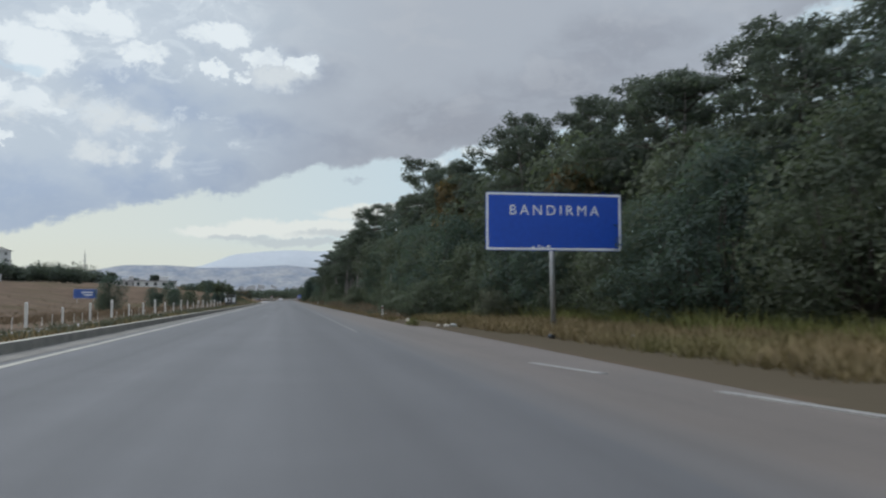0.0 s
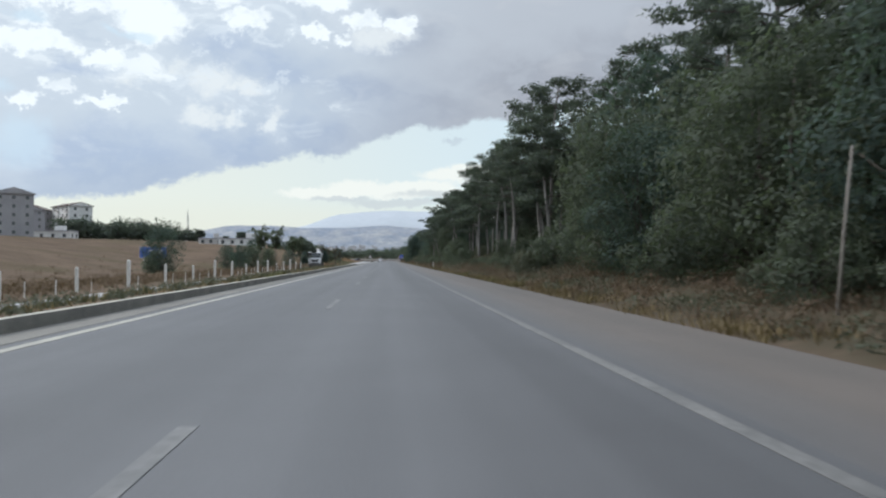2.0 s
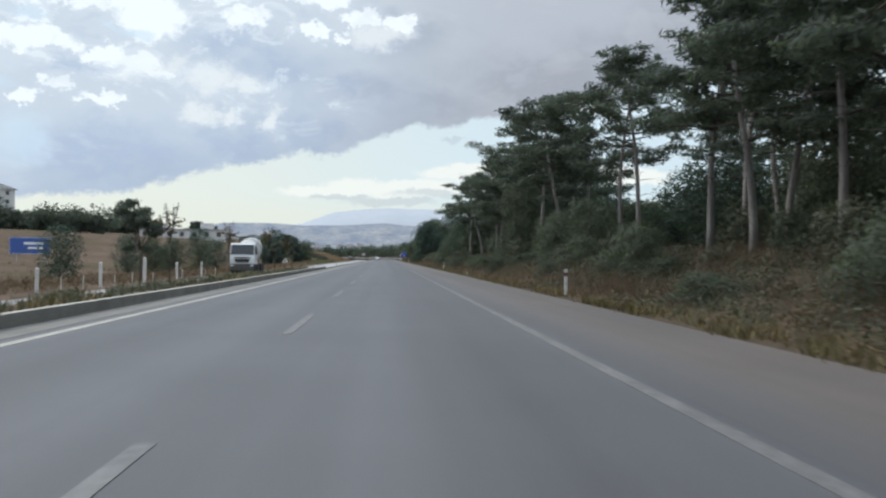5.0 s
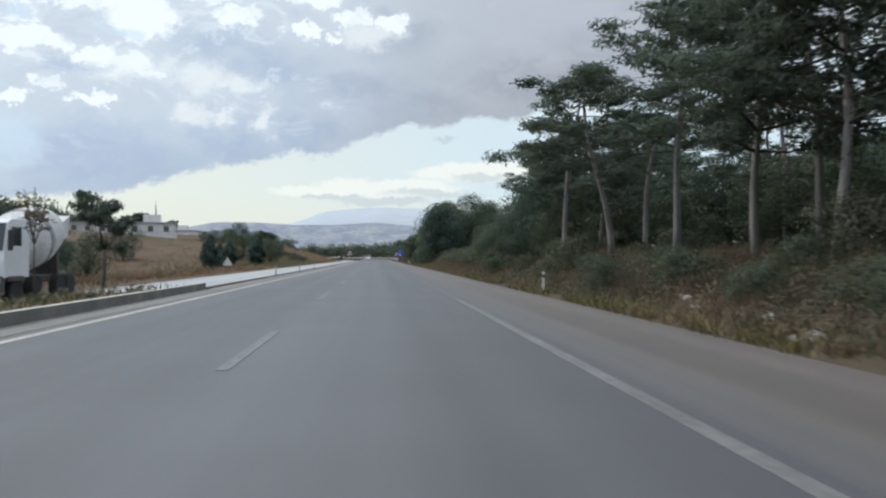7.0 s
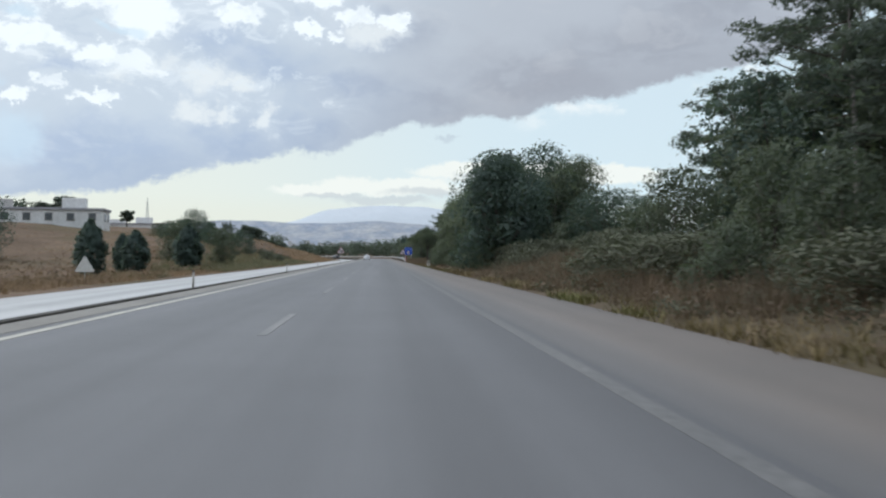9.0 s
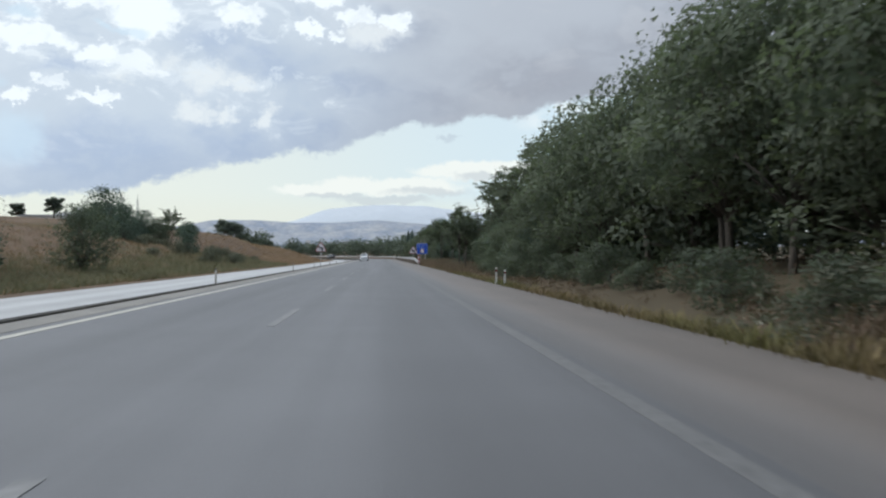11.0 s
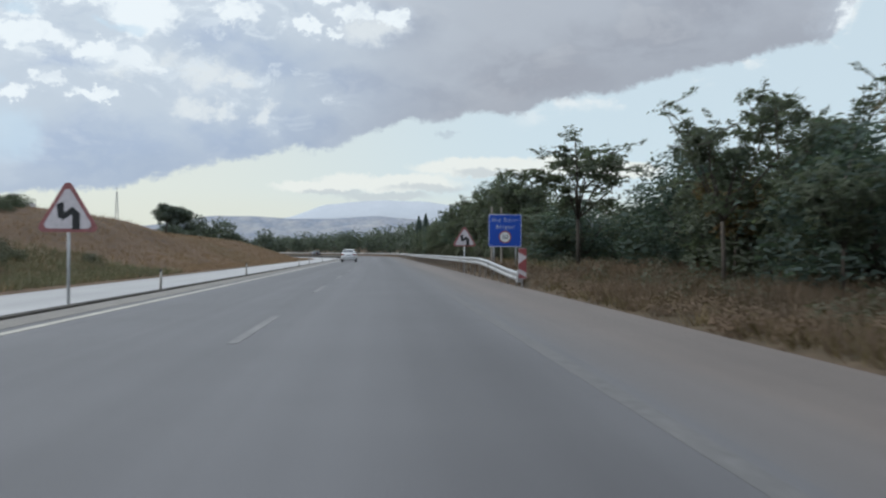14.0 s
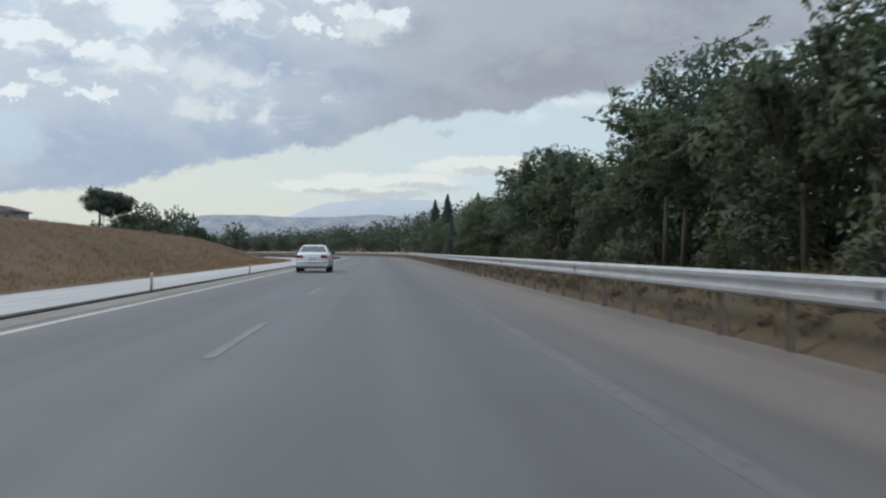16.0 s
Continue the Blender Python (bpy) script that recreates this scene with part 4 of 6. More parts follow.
def cypress(seed, height, radius):
    rng = np.random.default_rng(seed)
    tree = thing("cypress", "dark narrow cypress with a pointed top", "tree", "cypresses")
    part("trunk", Shell().tube([(0, 0, -0.3), (0, 0, height * 0.5), (0.05, 0, height * 0.95)], [0.1, 0.07, 0.02], 7), M_BARK_DARK, tree)
    n = 2600
    t = rng.uniform(0, 1, n) ** 0.85
    rr = radius * np.sin(np.pi * np.clip(0.14 + 0.86 * t, 0, 1)) ** 0.75 * rng.uniform(0.55, 1.05, n)
    ang = rng.uniform(0, math.tau, n)
    lump = 1 + 0.18 * np.sin(ang * 3 + t * 17 + seed)
    p = np.stack([np.cos(ang) * rr * lump, np.sin(ang) * rr * lump, 0.15 + t * height, np.cos(ang), np.sin(ang), 0.3 + 0 * t], 1)
    part("crown", leaf_mesh("crown", p, 0.2, M_BLUEGREEN, rng, long=2.0), M_BLUEGREEN, tree)
    return tree


def umbrella_pine(seed, height, radius, label, shift=0.0, tilt=0.0, stem=0.24, pads=30, needles=460):
    rng = np.random.default_rng(seed)
    tree = thing("umbrella_pine", label, "tree")
    sh = Shell()
    fork = np.array((0.1, 0, height * 0.42))
    sh.tube([(0, 0, -0.4), (0.15, 0, height * 0.2), tuple(fork)], [stem, stem * 0.85, stem * 0.7], 9)
    balls = []
    for i in range(pads):
        ang, q = i * 2.4, math.sqrt((i + 0.5) / pads)
        c = np.array((math.cos(ang) * q * radius * 0.8, math.sin(ang) * q * radius * 0.8, height * (0.86 - (0.42 + 0.3 * tilt) * q * (i % 3) / 2) + rng.normal(0, 0.034 * height)))
        c += (shift, 0, -tilt * c[0])
        balls.append((c, radius * rng.uniform(0.24, 0.36)))
        branch(sh, fork, c, stem * 0.3, stem * 0.08, rng, 0.08, 5)
    part("trunk", sh, M_BARK_DARK, tree, smooth=True)
    p = np.concatenate([in_ball(rng, needles, c, (r * 1.15, r * 1.15, r * 0.72), 0.15) for c, r in balls])
    part("crown", leaf_mesh("crown", p, 0.045 + 0.03 * radius, M_PINE, rng, long=1.8, jitter=0.018 * radius), M_PINE, tree)
    return tree


def set_at(ob, x, y, turn, size=1.0, tall=None):
    m = pose(x, y, land(x, y) - 0.03, 0, 0, turn) @ Matrix.Diagonal((size, size, tall or size, 1))
    if ob.get("used"):
        return copy_thing(ob, m)
    ob["used"] = 1
    ob.matrix_basis = m
    return ob


R = random.Random(11)
PINES = [pine_tree(s, h, c, r, ln) for s, h, c, r, ln in ((1, 12.6, 5.6, 2.7, (0.9, 0.3)), (2, 11.6, 4.6, 2.5, (-0.9, 0.5)), (3, 13.4, 6.2, 2.8, (0.6, -0.8)), (4, 10.6, 3.7, 2.5, (-0.3, 0.2)))]
BUSHES = [leafy_tree("bushy_tree", "dense dark green bushy tree at the edge of the wood", "roadside bushes", s, h, r, mt, lf, n)
          for s, h, r, mt, lf, n in ((21, 6.6, 2.7, M_LEAF, 0.112, 4900), (22, 5.6, 2.5, M_LEAF, 0.108, 4600), (23, 7.6, 2.9, M_BLUEGREEN, 0.116, 5200), (24, 6.0, 2.3, M_ACACIA, 0.104, 4700))]
NEAR_BUSHES = [leafy_tree("bushy_tree", "dense dark green bushy tree close to the shoulder", "roadside bushes", s, h, r, mt, 0.078, n)
               for s, h, r, mt, n in ((28, 6.4, 2.6, M_LEAF, 10500), (29, 7.0, 2.7, M_BLUEGREEN, 11000), (30, 6.0, 2.4, M_ACACIA, 10000))]
RUSTY = leafy_tree("bushy_tree", "bushy tree with reddish withered leaves", "roadside bushes", 27, 6.2, 2.2, M_RUST, 0.17, 5000)
SHRUBS = [leafy_tree("shrub", lb, "verge shrubs", s, h, r, mt, lf, n, lobes=9, trunk_r=0.04)
          for lb, s, h, r, mt, lf, n in (("low dusty green shrub on the bank", 31, 1.7, 1.3, M_SCRUB, 0.056, 2700), ("low dark green shrub on the bank", 32, 2.3, 1.5, M_LEAF, 0.064, 3100),
                                          ("small grey-green shrub on the verge", 33, 1.1, 0.9, M_SCRUB, 0.05, 1800))]
SCRUB_BIG = leafy_tree("shrub", "tall dusty grey-green scrub bush on the bank", "verge shrubs", 35, 3.0, 2.1, M_SCRUB, 0.068, 4200, lobes=13, trunk_r=0.05)
AIRY = [airy_tree("acacia_tree", "open feathery acacia tree with a thin dark trunk", "roadside acacias", s, h, r, M_ACACIA, sp, ln)
        for s, h, r, sp, ln in ((41, 6.4, 2.7, 420, 0.085), (42, 5.4, 2.3, 350, 0.07), (43, 7.2, 2.9, 450, 0.095))]
AIRY_RUST = airy_tree("acacia_tree", "open acacia tree with rusty thinning leaves", "roadside acacias", 45, 5.0, 2.1, M_RUST, 360, 0.06)
TREE_DENSE = [leafy_tree("roadside_tree", "tall leafy roadside tree with a thin stem", "roadside trees", s, h, r, M_ACACIA, 0.11, n, foot=ft, lobes=18, trunk_r=0.13)
              for s, h, r, n, ft in ((51, 9.4, 3.0, 8000, 2.2), (52, 8.2, 2.7, 7000, 1.6))]

# the wood behind the verge: bushes at its edge at first, then pines with bare trunks
def wood_edge(y):
    return lerp_table(y, [(0, 14.5), (36, 12.8), (50, 9.8), (60, 10.0), (74, 10.0), (84, 9.2), (95, 9.4), (106, 9.9), (160, 9.9), (172, 9.4), (185, 9.2), (230, 9.2), (250, 9.6), (300, 9.2), (340, 8.6), (380, 11), (430, 10.0), (560, 10.0)])


y = 18.0
while y < 236:
    e = wood_edge(y)
    near = y < 100
    for dx, chance in ((0.8, 0.35 if near else 0.68), (3.6, 0.68 if near else 0.56 if y < 150 else 0.46), (7.2, 0.7 if near else 0.34 if y < 150 else 0.28), (11.5, 0.6 if near else 0.14)):
        if R.random() > chance:
            continue
        tall = R.uniform(0.86, 1.1) * lerp_table(y, [(18, 0.88), (30, 0.98), (45, 1.06), (62, 1.04), (80, 1.0), (98, 0.93), (120, 0.93), (160, 0.92), (175, 0.91), (195, 0.88), (210, 0.84), (236, 0.80)])
        set_at(R.choice(PINES), e + dx + R.uniform(-0.9, 0.9) + (3 if near else 0), y + R.uniform(-1.4, 1.4), R.uniform(0, 360), R.uniform(0.95, 1.15), tall)
    y += 3.9
for xx, yy, s in ((15.6, 268, 0.80), (17.4, 273, 0.84), (15.6, 261, 0.94), (18.6, 269, 0.92), (17.5, 263, 0.95), (15.0, 257, 1.0), (23, 253.5, 1.18), (24.2, 256, 1.12), (21, 246, 1.12), (27, 263, 1.1), (18.5, 241, 1.05), (16, 238, 1.0), (20.5, 270, 0.9), (25, 276, 0.95),
                  (14, 247, 1.0), (30, 268, 1.1), (29, 252, 1.1)):
    set_at(R.choice(PINES), xx, yy, R.uniform(0, 360), R.uniform(0.85, 1.0), s * 0.87)

# bushes along the edge
y = 16.0
while y < 93:
    e = wood_edge(y)
    b = R.choice(NEAR_BUSHES)
    set_at(b, e + R.uniform(-0.2, 0.9), y, R.uniform(0, 360), R.uniform(0.85, 1.1), R.uniform(0.8, 1.15) * (0.85 if y < 50 else 1.08))
    if R.random() < 0.62:
        set_at(R.choice(BUSHES), e + 4.0 + R.uniform(-0.8, 0.8), y + 1.4, R.uniform(0, 360), 1.15, R.uniform(1.0, 1.3) * (0.98 if y < 36 else 1.08 if y < 50 else 1.1))
    y += R.uniform(2.6, 3.5)
for yy, dx, s in ((171, 0.3, 0.5), (175, 0.3, 0.45), (179.5, 0.2, 0.42), (226, 0.6, 0.55), (232, 0.0, 0.6), (243, -1.6, 0.36), (249, -1.2, 0.40), (255, 0.4, 0.46), (262, 0.4, 0.5)):
    set_at(R.choice(BUSHES), wood_edge(yy) + dx, yy, R.uniform(0, 360), s, s)
for xx, yy, k, s in ((9.7, 188.5, 0, 0.85), (11.4, 193, 1, 0.8), (9.4, 228.0, 2, 0.5), (8.6, 240, 1, 0.62), (8.5, 236, 0, 0.58), (9.4, 245, 0, 0.45)):
    set_at(NEAR_BUSHES[k % 2], xx, yy, R.uniform(0, 360), s, s)
for xx, yy in ((15.0, 44.0), (13.0, 66.0)):
    set_at(RUSTY, xx, yy, yy * 31, 1.0, 1.25)
# dark understorey inside the pines
for i in range(36):
    yy = 96 + i * 4.1
    set_at(R.choice(BUSHES[:3]), wood_edge(yy) + R.uniform(12.5, 19), yy, R.uniform(0, 360), R.uniform(1.0, 1.25), R.uniform(0.85, 1.15) if yy < 170 else R.uniform(0.5, 0.7))
for i in range(30):
    yy = R.uniform(236, 306)
    set_at(R.choice(BUSHES), wood_edge(yy) + R.uniform(4.5, 12), yy, R.uniform(0, 360), R.uniform(0.8, 1.1), R.uniform(0.5, 0.78) * (1.0 if yy < 266 else 0.74))
for i in range(48):
    yy = 98 + i * 2.95
    set_at(R.choice(BUSHES[:3]), wood_edge(yy) + R.uniform(7.5, 12.0), yy, R.uniform(0, 360), R.uniform(0.8, 1.05), R.uniform(0.75, 1.0) if yy < 165 else R.uniform(0.45, 0.7))
for i in range(64):
    yy = R.uniform(100, 300)
    set_at(R.choice(SHRUBS), wood_edge(yy) + R.uniform(-2.4, 4.0), yy, R.uniform(0, 360), R.uniform(0.6, 1.0))
for i in range(12):
    set_at(SHRUBS[1], R.uniform(7.0, 8.6), 46.5 + i * 1.6, R.uniform(0, 360), R.uniform(0.8, 1.1), R.uniform(0.6, 1.0))
for i in range(16):
    yy = R.uniform(30, 100)
    set_at(R.choice(SHRUBS), wood_edge(yy) + R.uniform(-2.6, -1.0), yy, R.uniform(0, 360), R.uniform(0.6, 1.0))
for i in range(24):
    yy = R.uniform(242, 300)
    k = R.uniform(1.2, 2.0)
    set_at(SCRUB_BIG, R.uniform(7.6, 12.5), yy, R.uniform(0, 360), k * 0.6, k * R.uniform(0.28, 0.42))
for i in range(16):
    yy = 291 + i * 3.4
    k = R.uniform(0.5, 0.85)
    set_at(SHRUBS[1], R.uniform(6.6, 7.8), yy, R.uniform(0, 360), k, k * R.uniform(0.6, 0.95))
for i in range(14):
    yy = R.uniform(372, 428)
    set_at(SHRUBS[0], R.uniform(-30, -19), yy, R.uniform(0, 360), 0.45 * R.uniform(1.1, 1.9), 0.4 * R.uniform(0.8, 1.3))
# rounded dark scrub at the foot of the bank
scrub_dark = leafy_tree("shrub", "rounded dull green scrub at the foot of the bank", "verge shrubs", 36, 1.25, 0.95, M_LEAF, 0.038, 3600, lobes=11, trunk_r=0.03)
rb = random.Random(19)
for y0, y1, n, x0, x1 in ((98, 128, 10, 6.4, 8.8), (128, 172, 9, 6.6, 9.0), (174, 208, 14, 6.1, 8.8), (210, 240, 9, 6.2, 8.6)):
    for k in range(n):
        xx, yy = rb.uniform(x0, x1), y0 + (y1 - y0) * (k + rb.random()) / n
        set_at(scrub_dark, xx, yy, rb.uniform(0, 360), rb.uniform(0.7, 1.25), rb.uniform(0.6, 1.15))
weed_clump = leafy_tree("weed_clump", "low yellow-green clump of weeds at the shoulder", "", 37, 0.5, 0.62, M_GREENGRASS, 0.03, 1500, lobes=9, trunk_r=0.015)
set_at(weed_clump, 5.2, 36.8, 30, 0.58)

# the lone dark tree, then the leafy stretch
lone = leafy_tree("conical_tree", "dark blue-green conical tree by the shoulder", "", 61, 7.6, 3.0, M_BLUEGREEN, 0.13, 12000, lobes=26)
set_at(lone, 7.6, 288, 20, 1.02, 0.94)
for i in range(18):
    yy = 296 + i * 2.7
    if yy < 331:
        set_at(R.choice(TREE_DENSE), wood_edge(yy) + R.uniform(-0.4, 1.0), yy, R.uniform(0, 360), R.uniform(0.85, 1.05), R.uniform(0.78, 0.95))
    else:
        set_at(AIRY[2], wood_edge(yy) + R.uniform(-0.2, 1.0), yy, R.uniform(0, 360), R.uniform(0.95, 1.1) * (1 if i < 17 else 0.5), R.uniform(0.84, 1.0) * (1 if i < 17 else 0.5))
    set_at(R.choice(BUSHES), wood_edge(yy) + R.uniform(1.2, 4.5), yy + 1, R.uniform(0, 360), R.uniform(0.8, 1.1), R.uniform(0.6, 1.0))
    if i % 2:
        set_at(R.choice(TREE_DENSE), wood_edge(yy) + R.uniform(5, 9), yy + 1, R.uniform(0, 360), 1.0, R.uniform(0.8, 1.05))
for xx, yy, k, s in ((9.5, 423, 2, 0.90), (10.5, 422, 2, 0.88), (6.8, 352.5, 2, 0.70), (7.4, 364.2, 0, 0.86), (10.0, 353.0, 2, 1.14), (10.4, 347, 0, 0.66), (10.5, 357, 0, 0.9), (8.0, 366, 1, 0.8), (11, 364, 0, 0.8), (9, 372, 1, 0.85), (12, 374, 0, 0.8),
                     (13, 384, 1, 0.8), (9.2, 380, 1, 0.7), (12.6, 395, 2, 0.52), (8.5, 384, 0, 0.86), (10.9, 390, 1, 0.9), (13.6, 399, 0, 0.60), (14.4, 390.5, 2, 0.72), (17, 396, 0, 0.75), (11.8, 386, 0, 1.02)):
    set_at(AIRY[k], xx, yy, R.uniform(0, 360), s)
set_at(AIRY[0], 8.15, 397.6, 205, 1.36, 0.94)
ru = random.Random(57)
for i in range(15):
    yy = 351 + i * 3.1
    set_at(BUSHES[i % 4], ru.uniform(11.0, 13.6), yy, ru.uniform(0, 360), ru.uniform(0.8, 1.0), ru.uniform(0.44, 0.58))
for i in range(9):
    yy = 325.5 + i * 3.0
    set_at(NEAR_BUSHES[i % 3], 9.0 + 0.7 * math.sin(i * 2.1), yy, i * 77, 0.78, (0.66 + 0.12 * math.sin(i * 1.3)) * (0.76 if i == 6 else 1))
for xx, yy, s in ((9.8, 377, 0.9), (12, 369, 1.0), (10.4, 388, 0.7)):
    set_at(AIRY_RUST, xx, yy, R.uniform(0, 360), s)
set_at(TREE_DENSE[1], 10.6, 356.5, 70, 0.9, 0.78)
set_at(TREE_DENSE[0], 12.5, 353, 170, 0.9, 0.66)
for i in range(19):
    yy = 345 + i * 4.4
    set_at(R.choice(BUSHES), R.uniform(14.5, 20), yy, R.uniform(0, 360), R.uniform(1.0, 1.3), R.uniform(0.42, 0.6))
for i in range(46):
    yy = 405 + i * 3.2
    xx = centre(yy) + R.uniform(8.9, 10.6)
    tall = lerp_table(yy, [(405, 0.45), (416, 0.47), (424, 0.65), (430, 0.95), (436, 0.98), (444, 0.84), (452, 0.90), (462, 1.05), (476, 1.02), (490, 0.95), (505, 0.9), (560, 0.85)]) * R.uniform(0.88, 1.1)
    set_at(R.choice(AIRY + TREE_DENSE[1:] if yy > 470 else AIRY), xx, yy, R.uniform(0, 360), R.uniform(0.95, 1.2) * (1 if yy > 432 else 0.8), tall * (0.66 if yy > 470 else 1.0))
    set_at(R.choice(BUSHES), xx + R.uniform(1.0, 4.5), yy + 1.5, R.uniform(0, 360), R.uniform(0.8, 1.05), R.uniform(0.66, 0.95) * min(1.0, tall + 0.1) * (0.75 if yy < 421 or yy > 475 else 1.0))
    set_at(R.choice(SHRUBS), xx + R.uniform(-1.5, 0.5), yy + 1.0, R.uniform(0, 360), R.uniform(0.7, 1.2))

# ---- trees on the other side ----
CYP = [cypress(71, 5.0, 1.0), cypress(72, 5.6, 1.2)]
for xx, yy, s in ((-24, 309, 0.95), (-22.6, 317.5, 0.9), (-24.5, 320, 0.8), (-19.8, 327, 1.05), (-20.6, 333, 0.95)):
    set_at(R.choice(CYP), xx, yy, R.uniform(0, 360), s * 1.1, s * 0.9)
for k, (xx, yy, r, h) in enumerate(((10.6, 506, 0.62, 1.75), (9.5, 511, 0.5, 1.4), (10.1, 511.5, 0.5, 1.42), (8.2, 510, 0.5, 1.22), (9.0, 526, 0.6, 1.55), (8.4, 541, 0.6, 1.6))):
    set_at(CYP[k // 4], xx, yy, R.uniform(0, 360), r, h)
for xx, yy, s in ((-24, 339, 0.75), (-19.8, 346, 0.8), (-33, 394, 0.85), (-36, 401, 0.8), (-38, 408, 0.9), (-29, 388, 0.55), (-38.5, 204, 1.05), (-40.5, 207, 0.8), (-24, 398, 0.5), (-31, 430, 0.5),
                  (-22, 214, 0.6), (-24, 196, 0.55), (-38, 262, 0.8), (-33, 268, 0.9), (-30, 275, 0.8), (-42, 330, 0.9), (-21, 240, 0.5)):
    set_at(BUSHES[R.choice((0, 1, 2))], xx, yy, R.uniform(0, 360), s, s * 0.9)
for i in range(16):
    set_at(SHRUBS[1], R.uniform(-46, -33), R.uniform(424, 456), R.uniform(0, 360), R.uniform(0.8, 1.3), R.uniform(0.4, 0.65))
for i in range(10):
    set_at(SHRUBS[0], R.uniform(-24, -18), R.uniform(386, 412), R.uniform(0, 360), R.uniform(0.8, 1.3), R.uniform(0.6, 0.9))
for xx, yy, k in ((-38, 424, 0.80), (-41, 428, 0.92), (-44.5, 425, 0.86), (-36.5, 419, 0.55), (-48, 430, 0.95), (-40, 433, 0.8), (-35.2, 424, 0.55)):
    set_at(BUSHES[int(yy) % 3], xx, yy, yy * 29, k * 1.05, k * 0.66)
set_at(AIRY[0], -32.5, 425.7, 40, 1.0, 1.06)
for xx, yy, k in ((-34.2, 424, 0.66), (-36.2, 422.5, 0.58), (-32.9, 421.5, 0.5)):
    set_at(BUSHES[int(yy) % 3], xx, yy, yy * 31, k * 1.15, k)
for xx, yy, k in ((-34, 417, 0.9), (-36.5, 415.5, 1.0), (-33, 412, 0.8), (-38.5, 413, 1.0), (-31.5, 415, 0.6)):
    set_at(SCRUB_BIG, xx, yy, yy * 17, k, k * 0.75)
lone_pine = umbrella_pine(81, 7.4, 5.6, "broad dark umbrella pine leaning on the crest of the bank", 2.1, 0.22)
set_at(lone_pine, -52.6, 585, 0, 0.93, 0.93)
small_umb = umbrella_pine(82, 6.4, 2.6, "small umbrella pine in the dry field")
for xx, yy, s in ((-57, 396, 0.85), (-51, 397, 0.8), (-42, 300, 1.0), (-88, 470, 1.1), (-66, 468, 0.9), (-78, 480, 0.8)):
    set_at(small_umb, xx, yy, R.uniform(0, 360), s)
SAPS = [airy_tree("sapling", "young thin tree planted in the median", "median saplings", s, h, r, M_ACACIA, sp, 0.028, 0.55, 0.075, (0.05, 0.0)) for s, h, r, sp in ((91, 3.4, 0.75, 70), (92, 3.2, 0.6, 60))]
DRY_SAP = airy_tree("sapling", "bare dry young tree in the median", "median saplings", 93, 3.4, 0.6, M_RUST, 8, 0.025, 0.5, 0.06, (0.05, 0.0))


def set_on(ob, x, y, z, turn, size=1.0):
    m = pose(x, y, z, 0, 0, turn) @ Matrix.Diagonal((size, size, size, 1))
    if ob.get("used"):
        return copy_thing(ob, m)
    ob["used"] = 1
    ob.matrix_basis = m
    return ob


for yy, k, s in ((112, 0, 0.98), (119.5, 0, 1.05), (132, 1, 1.05), (136, 0, 0.95)):
    set_on(SAPS[k], -8.6, yy, -0.17, yy * 37 % 360, s)
young_pine = umbrella_pine(84, 4.1, 1.15, "young umbrella pine with a thin stem in the median", stem=0.06, pads=17, needles=150)
for xx, yy, s in ((-9.9, 150, 1.0), (-10.3, 167, 0.96), (-8.6, 210.2, 0.84), (-8.7, 199.5, 0.66)):
    set_on(young_pine, xx, yy, 0.13 + (xx + 5.7) * 0.106, yy * 41 % 360, s)
for yy in (165, 178, 194, 204.5):
    set_on(DRY_SAP, -8.5, yy, -0.16, yy * 53 % 360, 0.8 + (yy % 7) * 0.05)

# far woods beyond the bend and the dark row on the ridge of the field
def woods(name, label, spots, seed, size, per, leaf):
    rng = np.random.default_rng(seed)
    ps = []
    for x, yy, h in spots:
        z = land(x, yy)
        for k in range(4):
            c = (x + rng.normal(0, h * 0.22), yy + rng.normal(0, h * 0.2), z + h * (0.28 + 0.16 * k))
            ps.append(in_ball(rng, per, c, (h * size, h * size, h * 0.3), 0.4))
    me = leaf_mesh(name, np.concatenate(ps), leaf, M_PINE, rng)
    tagged(new(name, me), label, "trees", kind="stuff")


rr = random.Random(5)
woods("far_woods", "dark belt of distant trees beyond the bend",
      [(-260 + i * 3.0 + rr.uniform(-2, 2), 745 + rr.uniform(-25, 30) + (8 if i % 2 else 40), rr.uniform(2.6, 6.2)) for i in range(104)], 3, 0.42, 70, 0.75)
woods("far_woods", "belt of trees on the outer side of the bend",
      [(centre(yy) + rr.uniform(9, 20), yy, rr.uniform(5.5, 8.5)) for yy in range(552, 790, 3)], 8, 0.42, 70, 0.42)
woods("far_woods", "dark row of trees on the rise beside the houses",
      [(-94 - i * 1.35, 428 + rr.uniform(-5, 5), rr.uniform(7.3, 10.3)) for i in range(33)] + [(-110 - i * 2.2, 505 + rr.uniform(-8, 8), rr.uniform(8, 11)) for i in range(28)] + [(-92 - i * 1.6, 476 + rr.uniform(-5, 5), rr.uniform(4.5, 7)) for i in range(12)], 4, 0.40, 70, 0.6)
woods("far_woods", "scattered dark trees along the opposite road",
      [(centre(yy) - 22 - rr.uniform(0, 26), yy, rr.uniform(3, 6.5)) for yy in range(600, 740, 4)], 6, 0.42, 60, 0.5)


